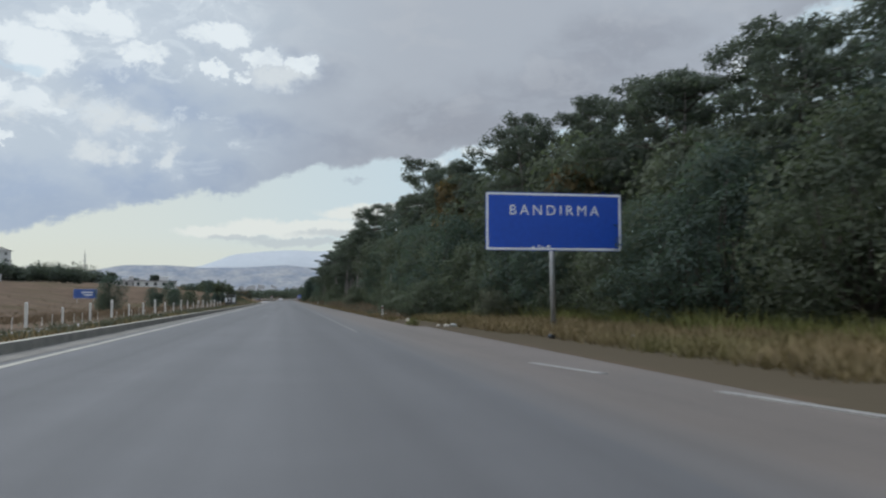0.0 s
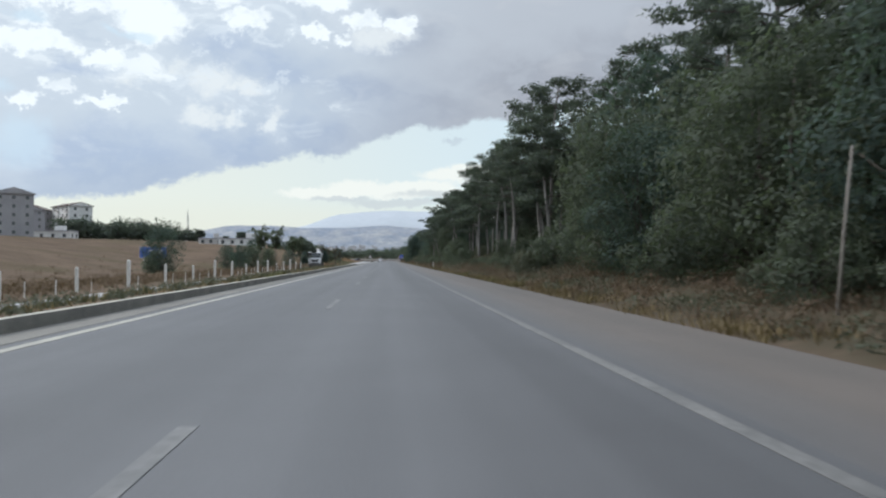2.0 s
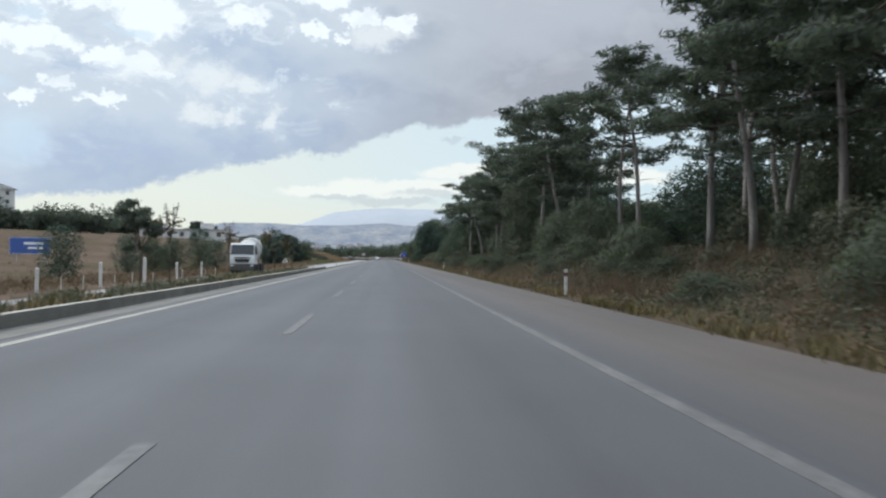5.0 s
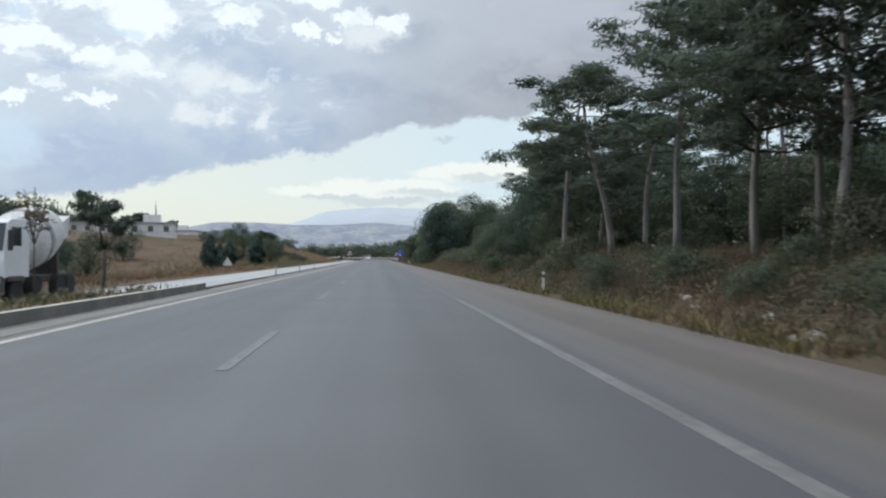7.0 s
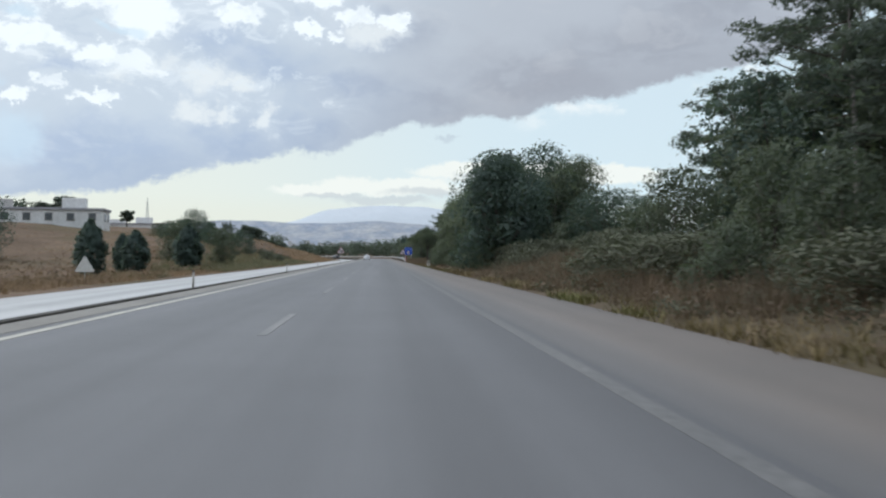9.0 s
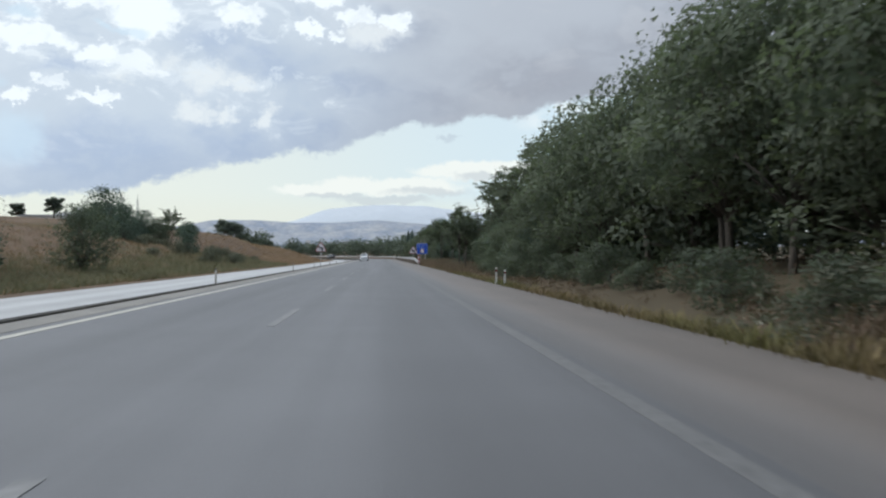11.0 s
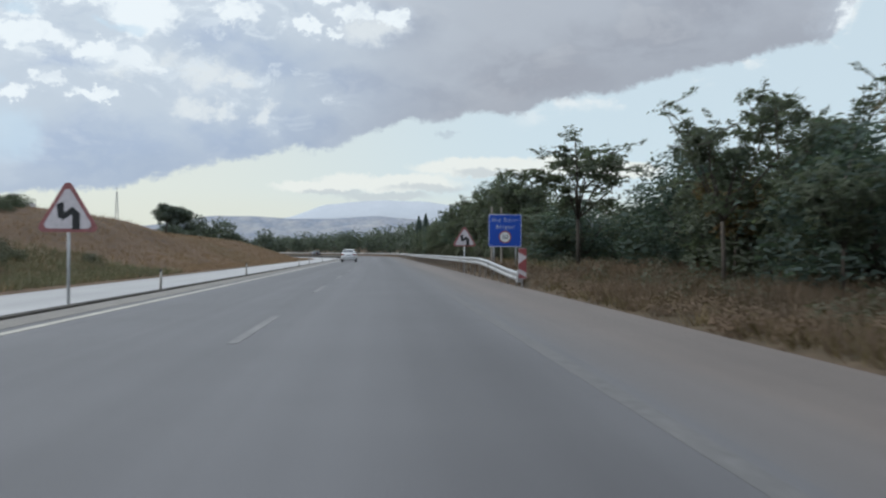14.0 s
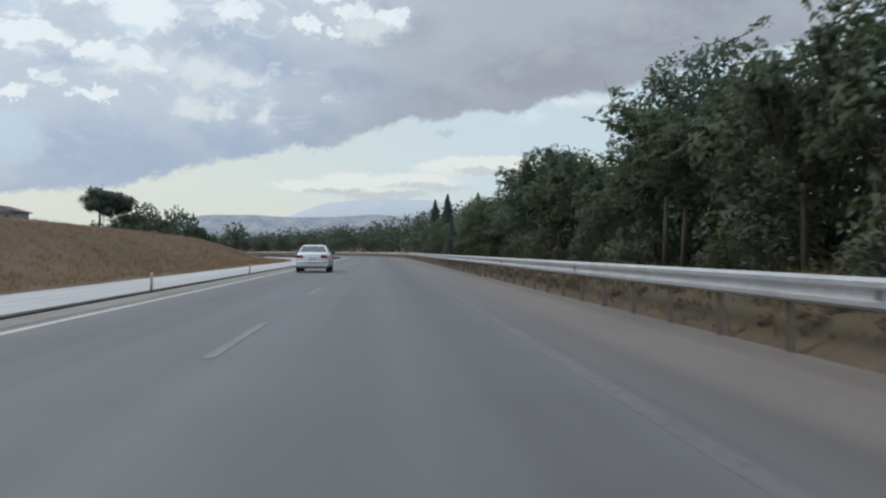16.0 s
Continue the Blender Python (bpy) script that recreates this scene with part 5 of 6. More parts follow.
# ---- grass and weeds ----
def grass(name, label, mat, spots, seed, blades, tall, wide=0.03, fan=0.75):
    """Tufts: blades that lean outwards from each spot."""
    rng = np.random.default_rng(seed)
    s = np.repeat(np.asarray(spots, float), blades, axis=0)
    n = len(s)
    ang = rng.uniform(0, math.tau, n)
    h = tall * rng.uniform(0.45, 1.25, n) * s[:, 3]
    out = np.stack([np.cos(ang), np.sin(ang), np.zeros(n)], 1)
    side = np.stack([-np.sin(ang), np.cos(ang), np.zeros(n)], 1) * (wide * rng.uniform(0.5, 1.2, n))[:, None]
    base = s[:, :3] + out * rng.uniform(0, 0.38, n)[:, None]
    tip = base + out * (h * fan * rng.uniform(0.3, 1.6, n))[:, None]
    tip[:, 2] += h
    v = np.stack([base - side, base + side, tip], 1).reshape(-1, 3)
    me = bpy.data.meshes.new(name)
    me.vertices.add(3 * n)
    me.vertices.foreach_set("co", v.astype(np.float32).ravel())
    me.loops.add(3 * n)
    me.loops.foreach_set("vertex_index", np.arange(3 * n, dtype=np.int32))
    me.polygons.add(n)
    me.polygons.foreach_set("loop_start", np.arange(0, 3 * n, 3, dtype=np.int32))
    me.update(calc_edges=True)
    me.materials.append(mat)
    tagged(new(name, me), label, "grass", kind="stuff")


def mounds(name, label, mat, where, seed, leaves, size, leaf):
    """Low soft weeds: little heaps of leaves."""
    rng = np.random.default_rng(seed)
    p = np.concatenate([in_ball(rng, leaves, (x, yy, z + 0.10 * k), (size * k, size * k, size * k * 0.8), 0.3) for x, yy, z, k in where])
    tagged(new(name, leaf_mesh(name, p, leaf, mat, rng, long=2.2)), label, "weeds", kind="stuff")


def spots(n, seed, y0, y1, x_of, size=(0.6, 1.3), gate=0.0):
    r2 = random.Random(seed)
    out = []
    while len(out) < n:
        yy = r2.uniform(y0, y1)
        xx = x_of(r2, yy)
        if gate and noise.noise((xx * 0.4, yy * 0.25, seed)) < gate - 0.5:
            continue
        out.append((xx, yy, land(xx, yy) - 0.03, r2.uniform(*size)))
    return out


grass("dry_grass", "golden dry grass on the verge", M_DRYGRASS, spots(4200, 1, 10, 46, lambda r, yy: r.uniform(7.1 if yy < 26 else 6.6, wood_edge(yy) + 0.5)), 1, 14, 0.30, 0.02)
grass("green_weeds", "yellow-green weeds under the trees", M_GREENGRASS, spots(420, 2, 12, 44, lambda r, yy: wood_edge(yy) - r.uniform(-0.3, 2.2)), 2, 14, 0.6)
grass("dry_grass", "strip of dry grass beside the shoulder", M_DRYGRASS, spots(2600, 3, 44, 300, lambda r, yy: 5.1 + abs(r.gauss(0, 0.55)), gate=0.42), 3, 10, 0.22, 0.02)
grass("dry_grass", "russet dry grass on the bank", M_REDGRASS, spots(5200, 4, 60, 300, lambda r, yy: r.uniform(5.5, wood_edge(yy) + 2.5), gate=0.5), 4, 12, 0.34, 0.018)
mounds("green_weeds", "grey-green weeds on the bank", M_SCRUB, spots(3600, 5, 50, 300, lambda r, yy: r.uniform(5.5, wood_edge(yy) + 2.0), gate=0.5), 5, 44, 0.32, 0.032)
mounds("green_weeds", "dense dusty scrub covering the bank under the pines", M_SCRUB, spots(760, 21, 92, 300, lambda r, yy: r.uniform(6.3, wood_edge(yy) + 3.5), (0.5, 1.25)), 21, 240, 0.72, 0.034)
mounds("dry_grass", "soft russet growth between the scrub on the bank", M_REDGRASS, spots(1700, 22, 46, 300, lambda r, yy: r.uniform(5.25, wood_edge(yy) + 1.5), (0.5, 1.2)), 22, 110, 0.50, 0.026)
mounds("dry_grass", "soft russet growth on the open bank", M_REDGRASS, spots(420, 30, 160, 236, lambda r, yy: r.uniform(5.5, 10.5), (0.5, 1.2)), 30, 120, 0.5, 0.026)
mounds("dry_grass", "dry growth round the end of the guard rail", M_REDGRASS, spots(220, 29, 372, 394, lambda r, yy: r.uniform(5.3, 7.4), (0.4, 0.9)), 29, 190, 0.45, 0.022)
mounds("green_weeds", "brown-green scrub under the acacias", M_SCRUB, spots(420, 23, 330, 402, lambda r, yy: r.uniform(6.6, 15), (0.6, 1.3)), 23, 220, 0.6, 0.034)
mounds("dry_grass", "soft dim brown growth beside the shoulder", M_REDGRASS, spots(1050, 24, 300, 422, lambda r, yy: r.uniform(5.3 if yy < 391 else 5.7, 12), (0.5, 1.1)), 24, 110, 0.40, 0.025)
grass("dry_grass", "dry grass beside the guard rail", M_DRYGRASS, spots(2900, 6, 345, 470, lambda r, yy: r.uniform(5.3, 9.5) if yy < 390 else r.uniform(6.9, 9.5), gate=0.4), 6, 11, 0.26, 0.018)
grass("dry_grass", "tall soft russet grass on the bank", M_REDGRASS, spots(4200, 31, 96, 292, lambda r, yy: r.uniform(5.9, wood_edge(yy) + 2.0), (0.7, 1.4), gate=0.48), 31, 22, 0.55, 0.010, 0.45)
grass("dry_grass", "tall soft russet grass before the acacias", M_REDGRASS, spots(2200, 32, 340, 394, lambda r, yy: r.uniform(5.4, 12), (0.7, 1.3), gate=0.45), 32, 22, 0.5, 0.010, 0.45)
grass("dry_grass", "brown dry growth behind the guard rail", M_FIELD, spots(800, 14, 393, 480, lambda r, yy: r.uniform(5.2, 6.8)), 14, 9, 0.18, 0.018)
mounds("dry_grass", "brown clumps of growth behind the guard rail", M_REDGRASS, spots(260, 25, 393, 490, lambda r, yy: r.uniform(5.3, 7.0), (0.4, 0.9)), 25, 130, 0.34, 0.024)
grass("dry_grass", "thin fringe of dry grass at the shoulder", M_DRYGRASS, spots(800, 15, 285, 346, lambda r, yy: 5.05 + abs(r.gauss(0, 0.25))), 15, 8, 0.17, 0.02)
grass("dry_grass", "russet grass under the acacias", M_REDGRASS, spots(3600, 7, 343, 400, lambda r, yy: r.uniform(7.5, 16)), 7, 10, 0.34, 0.018)
grass("dry_grass", "tan dry grass on the opposite bank", M_BANKGRASS, spots(15000, 8, 250, 560, lambda r, yy: -14.6 - abs(r.gauss(0, 12)), (0.6, 1.5)), 8, 12, 0.32, 0.014, 0.9)
grass("green_weeds", "olive green grass at the foot of the opposite bank", M_BANKGREEN, spots(8000, 33, 318, 432, lambda r, yy: -14.7 - abs(r.gauss(0, 5.0)), (0.7, 1.6)), 33, 13, 0.38, 0.014, 0.9)
mounds("green_weeds", "green weeds at the foot of the opposite bank", M_BANKGREEN, spots(420, 9, 290, 430, lambda r, yy: -14.6 - abs(r.gauss(0, 5)), (0.7, 1.4)), 9, 60, 0.45, 0.034)
grass("dry_grass", "dry stalks in the brown field", M_FIELD, spots(9000, 10, 60, 300, lambda r, yy: -15.0 - abs(r.gauss(0, 17)), (0.7, 1.4)), 10, 8, 0.40, 0.022, 0.9)
mounds("dry_grass", "soft brown clumps of withered grass in the field", M_REDGRASS, spots(1500, 26, 70, 330, lambda r, yy: -15.5 - abs(r.gauss(0, 20)), (0.7, 1.8)), 26, 26, 0.5, 0.09)
mounds("green_weeds", "grey-green scrub in the median", M_SCRUB, [(r3[0], r3[1], 0.13 + (r3[0] + 5.7) * 0.106, r3[3]) for r3 in spots(380, 28, 10, MEDIAN_END - 1, lambda r, yy: r.uniform(-10.4, -6.5), (0.5, 1.4))], 28, 50, 0.3, 0.045)
grass("green_weeds", "weeds growing in the median", M_SCRUB, [(r3[0], r3[1], 0.13 + (r3[0] + 5.7) * 0.106, r3[3]) for r3 in spots(700, 12, 10, MEDIAN_END - 1, lambda r, yy: r.uniform(-10.4, -6.2), gate=0.5)], 12, 8, 0.32)
grass("dry_grass", "dry grass growing in the median", M_DRYGRASS, [(r3[0], r3[1], 0.13 + (r3[0] + 5.7) * 0.106, r3[3]) for r3 in spots(800, 13, 10, MEDIAN_END - 1, lambda r, yy: r.uniform(-10.4, -5.9), gate=0.5)], 13, 8, 0.26)


# ---- signs ----
def sheet(w, h, r, y0, y1):
    """A plate with rounded corners in the xz plane."""
    o = []
    for cx, cz, a0 in ((w / 2 - r, h / 2 - r, 0), (-w / 2 + r, h / 2 - r, 90), (-w / 2 + r, -h / 2 + r, 180), (w / 2 - r, -h / 2 + r, 270)):
        o += [(cx + r * math.cos(radians(a0 + k * 22.5)), cz + r * math.sin(radians(a0 + k * 22.5))) for k in range(5)]
    return Shell().slab(o, "y", y0, y1)


def border(w, h, inset, band, y):
    sh = Shell()
    w2, h2 = w / 2 - inset, h / 2 - inset
    for cx, cz, sx, sz in ((0, h2, 2 * w2 + band, band), (0, -h2, 2 * w2 + band, band), (w2, 0, band, 2 * h2 - band), (-w2, 0, band, 2 * h2 - band)):
        sh.box((cx, y, cz), (sx, 0.006, sz), 0.002)
    return sh


town = thing("town_sign", "large blue town sign with a white border on one grey post", "road sign", at=pose(8.52, 27.3, 0.0))
post = part("post", Shell().tube([(0.0, 0.13, -0.4), (-0.05, 0.13, 2.2), (-0.06, 0.13, 4.3)], 0.085, 12), M_GALV, town, smooth=True)
part("base_collar", Shell().lathe([(0.13, -0.1), (0.13, 0.05), (0.09, 0.10)], 12, pose(0, 0.13, 0)), M_CONCRETE, town)
plate = part("sign_panel", sheet(4.62, 1.90, 0.10, 0.0, 0.035), M_BLUE, town)
plate.matrix_basis = pose(0, 0, 3.60)
part("white_border", border(4.62, 1.90, 0.055, 0.07, -0.003), M_SIGNWHITE, plate)
for zz in (3.2, 4.1):
    part("bracket", Shell().box((0, 0.05, zz), (4.2, 0.03, 0.06), 0.008), M_GALV, town)
words("BANDIRMA", 0.47, M_SIGNWHITE, plate, 0.0, -0.004, 0.36, spacing=1.42)
sh = Shell()
for i, (xx, ww) in enumerate(((-0.72, 0.10), (-0.52, 0.07), (-0.40, 0.12), (-0.20, 0.10))):
    sh.box((xx, -0.002, -0.84 + 0.03 * (i % 2)), (ww, 0.004, 0.04 + 0.03 * (i % 2)), 0.001)
part("scuff", sh, M_SIGNWHITE, plate, "pale scratches near the lower edge")

speed = thing("speed_zone_sign", "square blue speed zone sign on two posts behind the rail", "road sign", at=pose(5.80, 401.45, 0.0))
for xx in (-0.48, 0.48):
    part("post", Shell().tube([(xx, 0.07, -0.4), (xx, 0.07, 2.6)], 0.035, 10), M_GALV, speed, smooth=True)
plate = part("sign_panel", sheet(1.44, 1.42, 0.05, 0.0, 0.03), M_BLUE, speed)
plate.matrix_basis = pose(0, 0, 2.04)
part("white_border", border(1.44, 1.42, 0.02, 0.018, -0.003), M_SIGNWHITE, plate)
M_RINGRED = material("sunbleached_red_sheet", (0.33, 0.07, 0.07), (0.27, 0.07, 0.075), rough=0.55, scale=2, fine=10, amount=0.4)
words("Hız Sınırı", 0.25, M_SIGNWORN, plate, 0.0, -0.004, 0.46, spacing=1.22)
words("Bölgesi", 0.24, M_SIGNWORN, plate, 0.0, -0.004, 0.16, spacing=1.2)
part("red_ring", Shell().lathe([(0.275, -0.003), (0.275, 0.003)], 36, pose(0, -0.002, -0.28, 90)), M_RINGRED, plate)
part("white_disc", Shell().lathe([(0.218, -0.003), (0.218, 0.003)], 36, pose(0, -0.006, -0.28, 90)), M_SIGNWHITE, plate)
words("50", 0.27, M_SIGNBLACK, plate, 0.0, -0.010, -0.28, name="numeral")


M_FADEDRED = material("faded_red_sheet", (0.30, 0.095, 0.095), (0.24, 0.10, 0.10), rough=0.55, scale=2, fine=10, amount=0.5)
M_FADEDWHITE = material("pinkish_white_sheet", (0.60, 0.55, 0.57), (0.54, 0.50, 0.52), rough=0.55, scale=2, fine=10, amount=0.4)


def warning_sign(label, side=1.28):
    """A triangle with a red rim and a black double-bend arrow."""
    t = thing("bend_warning_sign", label, "road sign", "double-bend warning signs")
    h = side * 0.866

    def tri(k, y0, y1):
        r, o = 0.10 * k, []
        for cx, cz, a0 in ((side / 2 * k - r * 1.5, -h / 3 * k + r, 270), (0, h * 2 / 3 * k - r * 1.8, 30), (-side / 2 * k + r * 1.5, -h / 3 * k + r, 150)):
            o += [(cx + r * math.cos(radians(a0 + j * 30)), cz + r * math.sin(radians(a0 + j * 30))) for j in range(5)]
        return Shell().slab(o, "y", y0, y1)
    pn = part("sign_panel", tri(1.0, 0, 0.025), M_FADEDRED, t)
    pn.matrix_basis = pose(0, 0, 1.90)
    part("white_face", tri(0.80, -0.004, 0.002), M_FADEDWHITE, pn)
    a = Shell()
    a.slab([(0.07, -0.24), (0.19, -0.24), (0.19, 0.02), (0.07, 0.06)], "y", -0.009, -0.003)
    a.slab([(0.19, 0.02), (0.07, 0.12), (-0.09, 0.0), (-0.09, -0.10), (0.07, 0.0)], "y", -0.0092, -0.0032)
    a.slab([(-0.17, 0.16), (-0.06, 0.20), (-0.05, -0.06), (-0.15, -0.06)], "y", -0.0094, -0.0034)
    a.v = [(p[0] * 1.3, p[1], p[2] * 1.3) for p in a.v]
    part("arrow", a, M_SIGNBLACK, pn)
    part("post", Shell().tube([(0, 0.06, -0.7), (0, 0.06, 2.3)], 0.032, 10), M_GALV, t, smooth=True)
    part("bracket", Shell().box((0, 0.035, 1.75), (0.5, 0.02, 0.05), 0.004), M_GALV, t)
    return t


w1 = warning_sign("triangular double-bend warning sign behind the guard rail")
w1.matrix_basis = pose(4.99, 411.2, -0.18) @ Matrix.Scale(1.04, 4)
w2 = copy_thing(w1, pose(-6.32, 383.2, -0.10))
tagged(w2, "triangular double-bend warning sign in the median")

hazard = thing("hazard_board", "red and white striped hazard board at the end of the rail", "road sign", at=pose(4.93, 391.6, -0.12))
hb = part("sign_panel", sheet(0.26, 0.98, 0.02, 0, 0.02), M_FADEDWHITE, hazard)
hb.matrix_basis = pose(0, 0, 0.86)
part("red_stripe", Shell().slab([(-0.128, 0.36), (0.128, 0.22), (0.128, 0.478), (-0.128, 0.478)], "y", -0.004, 0.002), M_RINGRED, hb)
part("red_stripe", Shell().slab([(-0.128, -0.02), (0.128, 0.17), (0.128, -0.30), (-0.128, -0.16)], "y", -0.004, 0.002), M_RINGRED, hb)
part("red_stripe", Shell().slab([(-0.128, -0.478), (0.128, -0.478), (0.128, -0.44), (-0.128, -0.32)], "y", -0.004, 0.002), M_RINGRED, hb)
part("post", Shell().tube([(0, 0.05, -0.4), (0, 0.05, 1.3)], 0.028, 8), M_GALV, hazard, smooth=True)

far_sign = thing("direction_sign", "faded blue direction board on two posts in the field", "road sign", at=pose(-61.4, 285.0, land(-61.4, 285)))
fp = part("sign_panel", sheet(7.0, 2.9, 0.1, 0, 0.05), M_BLUE_FAR, far_sign)
fp.matrix_basis = pose(0, 0, 3.2)
part("white_border", border(7.0, 2.9, 0.1, 0.05, -0.003), M_SIGNWHITE, fp)
part("text_bar", Shell().box((0.6, -0.004, 0.4), (3.4, 0.006, 0.42), 0.002), M_SIGNWHITE, fp)
part("text_bar", Shell().box((0.9, -0.004, -0.4), (2.6, 0.006, 0.36), 0.002), M_SIGNWHITE, fp)
for xx in (-2.4, 2.4):
    part("post", Shell().tube([(xx, 0.1, -0.6), (xx, 0.1, 4.3)], 0.09, 8), M_GALV, far_sign)


# ---- guard rail ----
def rail_x(yy):
    return centre(yy) + 4.86 + 0.10 * (1 - smooth01(yy, 392, 405))


def rail_z(yy):
    return 0.70 - 0.42 * (1 - smooth01(yy, 391.0, 404))


rail = thing("guard_rail", "galvanised steel crash barrier with a weathered double wave beam", "guard rail", at=pose(0, 0, 0))
prof = [(0.0, 0.155), (-0.035, 0.150), (-0.082, 0.115), (-0.082, 0.065), (-0.020, 0.02), (-0.020, -0.02), (-0.082, -0.065), (-0.082, -0.115), (-0.035, -0.150), (0.0, -0.155),
        (0.008, -0.150), (-0.070, -0.105), (-0.070, -0.072), (-0.008, -0.02), (-0.008, 0.02), (-0.070, 0.072), (-0.070, 0.105), (0.008, 0.150)]
seg = 0
y = 392.4
while y < 740:
    y2 = y + 4.0 if y < 560 else y + 10
    sh, vs = Shell(), []
    ys = np.linspace(y, y2 + 0.12, 4)
    for yy in ys:
        lap = 0.004 * (seg % 2)
        vs += [(rail_x(yy) + px - lap, float(yy), rail_z(yy) + pz) for px, pz in prof]
    n = len(prof)
    fs = [(j * n + i, j * n + (i + 1) % n, j * n + n + (i + 1) % n, j * n + n + i) for j in range(3) for i in range(n)]
    fs += [tuple(reversed(range(n))), tuple(range(3 * n, 4 * n))]
    part("beam", sh.add(vs, fs), M_GALV, rail)
    seg += 1
    y = y2
post_me = Shell()
post_me.box((0.10, 0, 0.28), (0.012, 0.10, 1.0), 0.003)
post_me.box((0.07, 0.05, 0.28), (0.07, 0.010, 1.0), 0.003)
post_me.box((0.07, -0.05, 0.28), (0.07, 0.010, 1.0), 0.003)
post_me = post_me.mesh("rail_post", M_RAILPOST)
block_me = Shell().box((0.035, 0, 0.70), (0.07, 0.11, 0.22), 0.01).mesh("spacer", M_GALV)
refl_me = Shell().box((-0.095, 0, 0.70), (0.02, 0.05, 0.10), 0.004).mesh("reflector", M_TRIM)
y = 393.4
k = 0
while y < 720:
    p = part("post", post_me, M_RAILPOST, rail)
    p.matrix_basis = pose(rail_x(y), y, rail_z(y) - 0.70)
    b = part("spacer", block_me, M_GALV, rail)
    b.matrix_basis = p.matrix_basis.copy()
    if k % 6 == 3:
        q = part("reflector", refl_me, M_TRIM, rail)
        q.matrix_basis = p.matrix_basis.copy()
    y += 2.0 if y < 470 else 4.0
    k += 1
part("end_terminal", Shell().slab([(-0.10, 0.20), (0.02, 0.20), (0.04, -0.18), (-0.12, -0.18)], "y", 392.1, 392.42, pose(rail_x(392.4), 0, rail_z(392.4))), M_GALV, rail, "bent end of the beam")


# ---- marker posts, fences and poles ----
def delineator():
    t = thing("marker_post", "white plastic marker post with a dark band", "marker post", "marker posts")
    part("post", Shell().slab([(-0.06, -0.045), (0.0, -0.06), (0.06, -0.045), (0.05, 0.05), (-0.05, 0.05)], "z", -0.2, 0.92), M_POSTPAINT, t)
    part("dark_band", Shell().slab([(-0.063, -0.048), (0.0, -0.063), (0.063, -0.048), (0.053, 0.053), (-0.053, 0.053)], "z", 0.66, 0.80), M_TRIM, t)
    part("reflector", Shell().box((0, -0.066, 0.73), (0.05, 0.008, 0.09), 0.003), M_SIGNRED, t)
    return t


DEL = delineator()
for xx, yy, s in ((5.45, 156.0, 0.85), (5.35, 209.3, 0.85), (5.09, 321.85, 0.85), (5.15, 319.8, 0.77), (5.6, 52.3, 0.9)):
    set_on(DEL, xx, yy, land(xx, yy), 0, s)


def flexi_post():
    t = thing("flexible_post", "slim grey marker post on the median edge", "marker post", "median posts")
    part("post", Shell().tube([(0, 0, -0.1), (0.01, 0, 0.58)], [0.04, 0.032], 8), M_CONCRETE, t, smooth=True)
    part("cap", Shell().lathe([(0.036, 0.55), (0.04, 0.60), (0.02, 0.62)], 8), M_TRIM, t)
    return t


FLEX = flexi_post()
for yy in (232, 247, 262, 290, 318, 346, 365, 388.5, 404, 430, 439.5, 457, 480, 505):
    set_on(FLEX, -5.66, yy, -0.03, 0, 1.0)

white_post = thing("fence_post", "white concrete fence post along the field", "fence post", "field fence posts")
part("shaft", Shell().box((0, 0, 0.5), (0.16, 0.16, 1.65), 0.02), M_POSTPAINT, white_post)
part("cap", Shell().lathe([(0.10, 1.325), (0.09, 1.35), (0.02, 1.40)], 8), M_POSTPAINT, white_post)
thin_post = thing("fence_post", "thin pale fence stake along the field", "fence post", "field fence posts")
part("shaft", Shell().tube([(0, 0, -0.3), (0.02, 0, 0.95)], [0.04, 0.035], 7), M_POSTPAINT, thin_post)
yy = 20.0
while yy < 206:
    set_on(white_post, -14.6, yy, land(-14.6, yy), 0, 0.9 + 0.16 * math.sin(yy))
    set_on(thin_post, -14.7 + 0.2 * math.sin(yy * 3), yy + 2.9, land(-14.7, yy + 2.9), 0, 0.75 + 0.1 * math.sin(yy * 2))
    if int(yy) % 3:
        set_on(thin_post, -14.6, yy + 5.6, land(-14.6, yy + 5.6), 0, 0.85)
    yy += 8.2

crook = thing("crooked_fence_post", "pale concrete fence post with a bent top", "fence post", "wood fence posts")
part("shaft", Shell().tube([(0, 0, -0.4), (0, 0, 1.55), (-0.10, 0, 1.75), (-0.36, 0, 1.92)], [0.085, 0.075, 0.07, 0.055], 6), M_CONCRETE, crook)
for xx, yy in ((9.4, 98.7), (9.5, 102.0), (9.5, 105.6), (9.5, 108.7)):
    set_on(crook, xx, yy, land(xx, yy), 0, 0.78)

poles = thing("twin_post", "twin weathered posts with one crossbar behind the guard rail", "pole", at=pose(6.17, 406.9, land(6.17, 406.9)))
for xx, lean in ((-0.25, 0.0), (0.25, -0.02)):
    part("post", Shell().tube([(xx, 0, -0.5), (xx + lean * 0.5, 0, 1.5), (xx + lean, 0, 2.92)], [0.052, 0.050, 0.047], 4), M_GREYWOOD, poles)
part("crossbar", Shell().box((-0.01, -0.075, 2.18), (0.97, 0.05, 0.075), 0.008), M_GREYWOOD, poles)
back = thing("warning_sign_back", "grey back of a triangular sign facing the other traffic", "road sign", at=pose(-18.2, 290, land(-18.2, 290)))
part("sign_panel", Shell().slab([(-0.55, 0.55), (0.55, 0.55), (0.59, 0.62), (0.05, 1.52), (-0.05, 1.52), (-0.59, 0.62)], "y", 0, 0.025), M_POSTPAINT, back, "bare pale metal back")
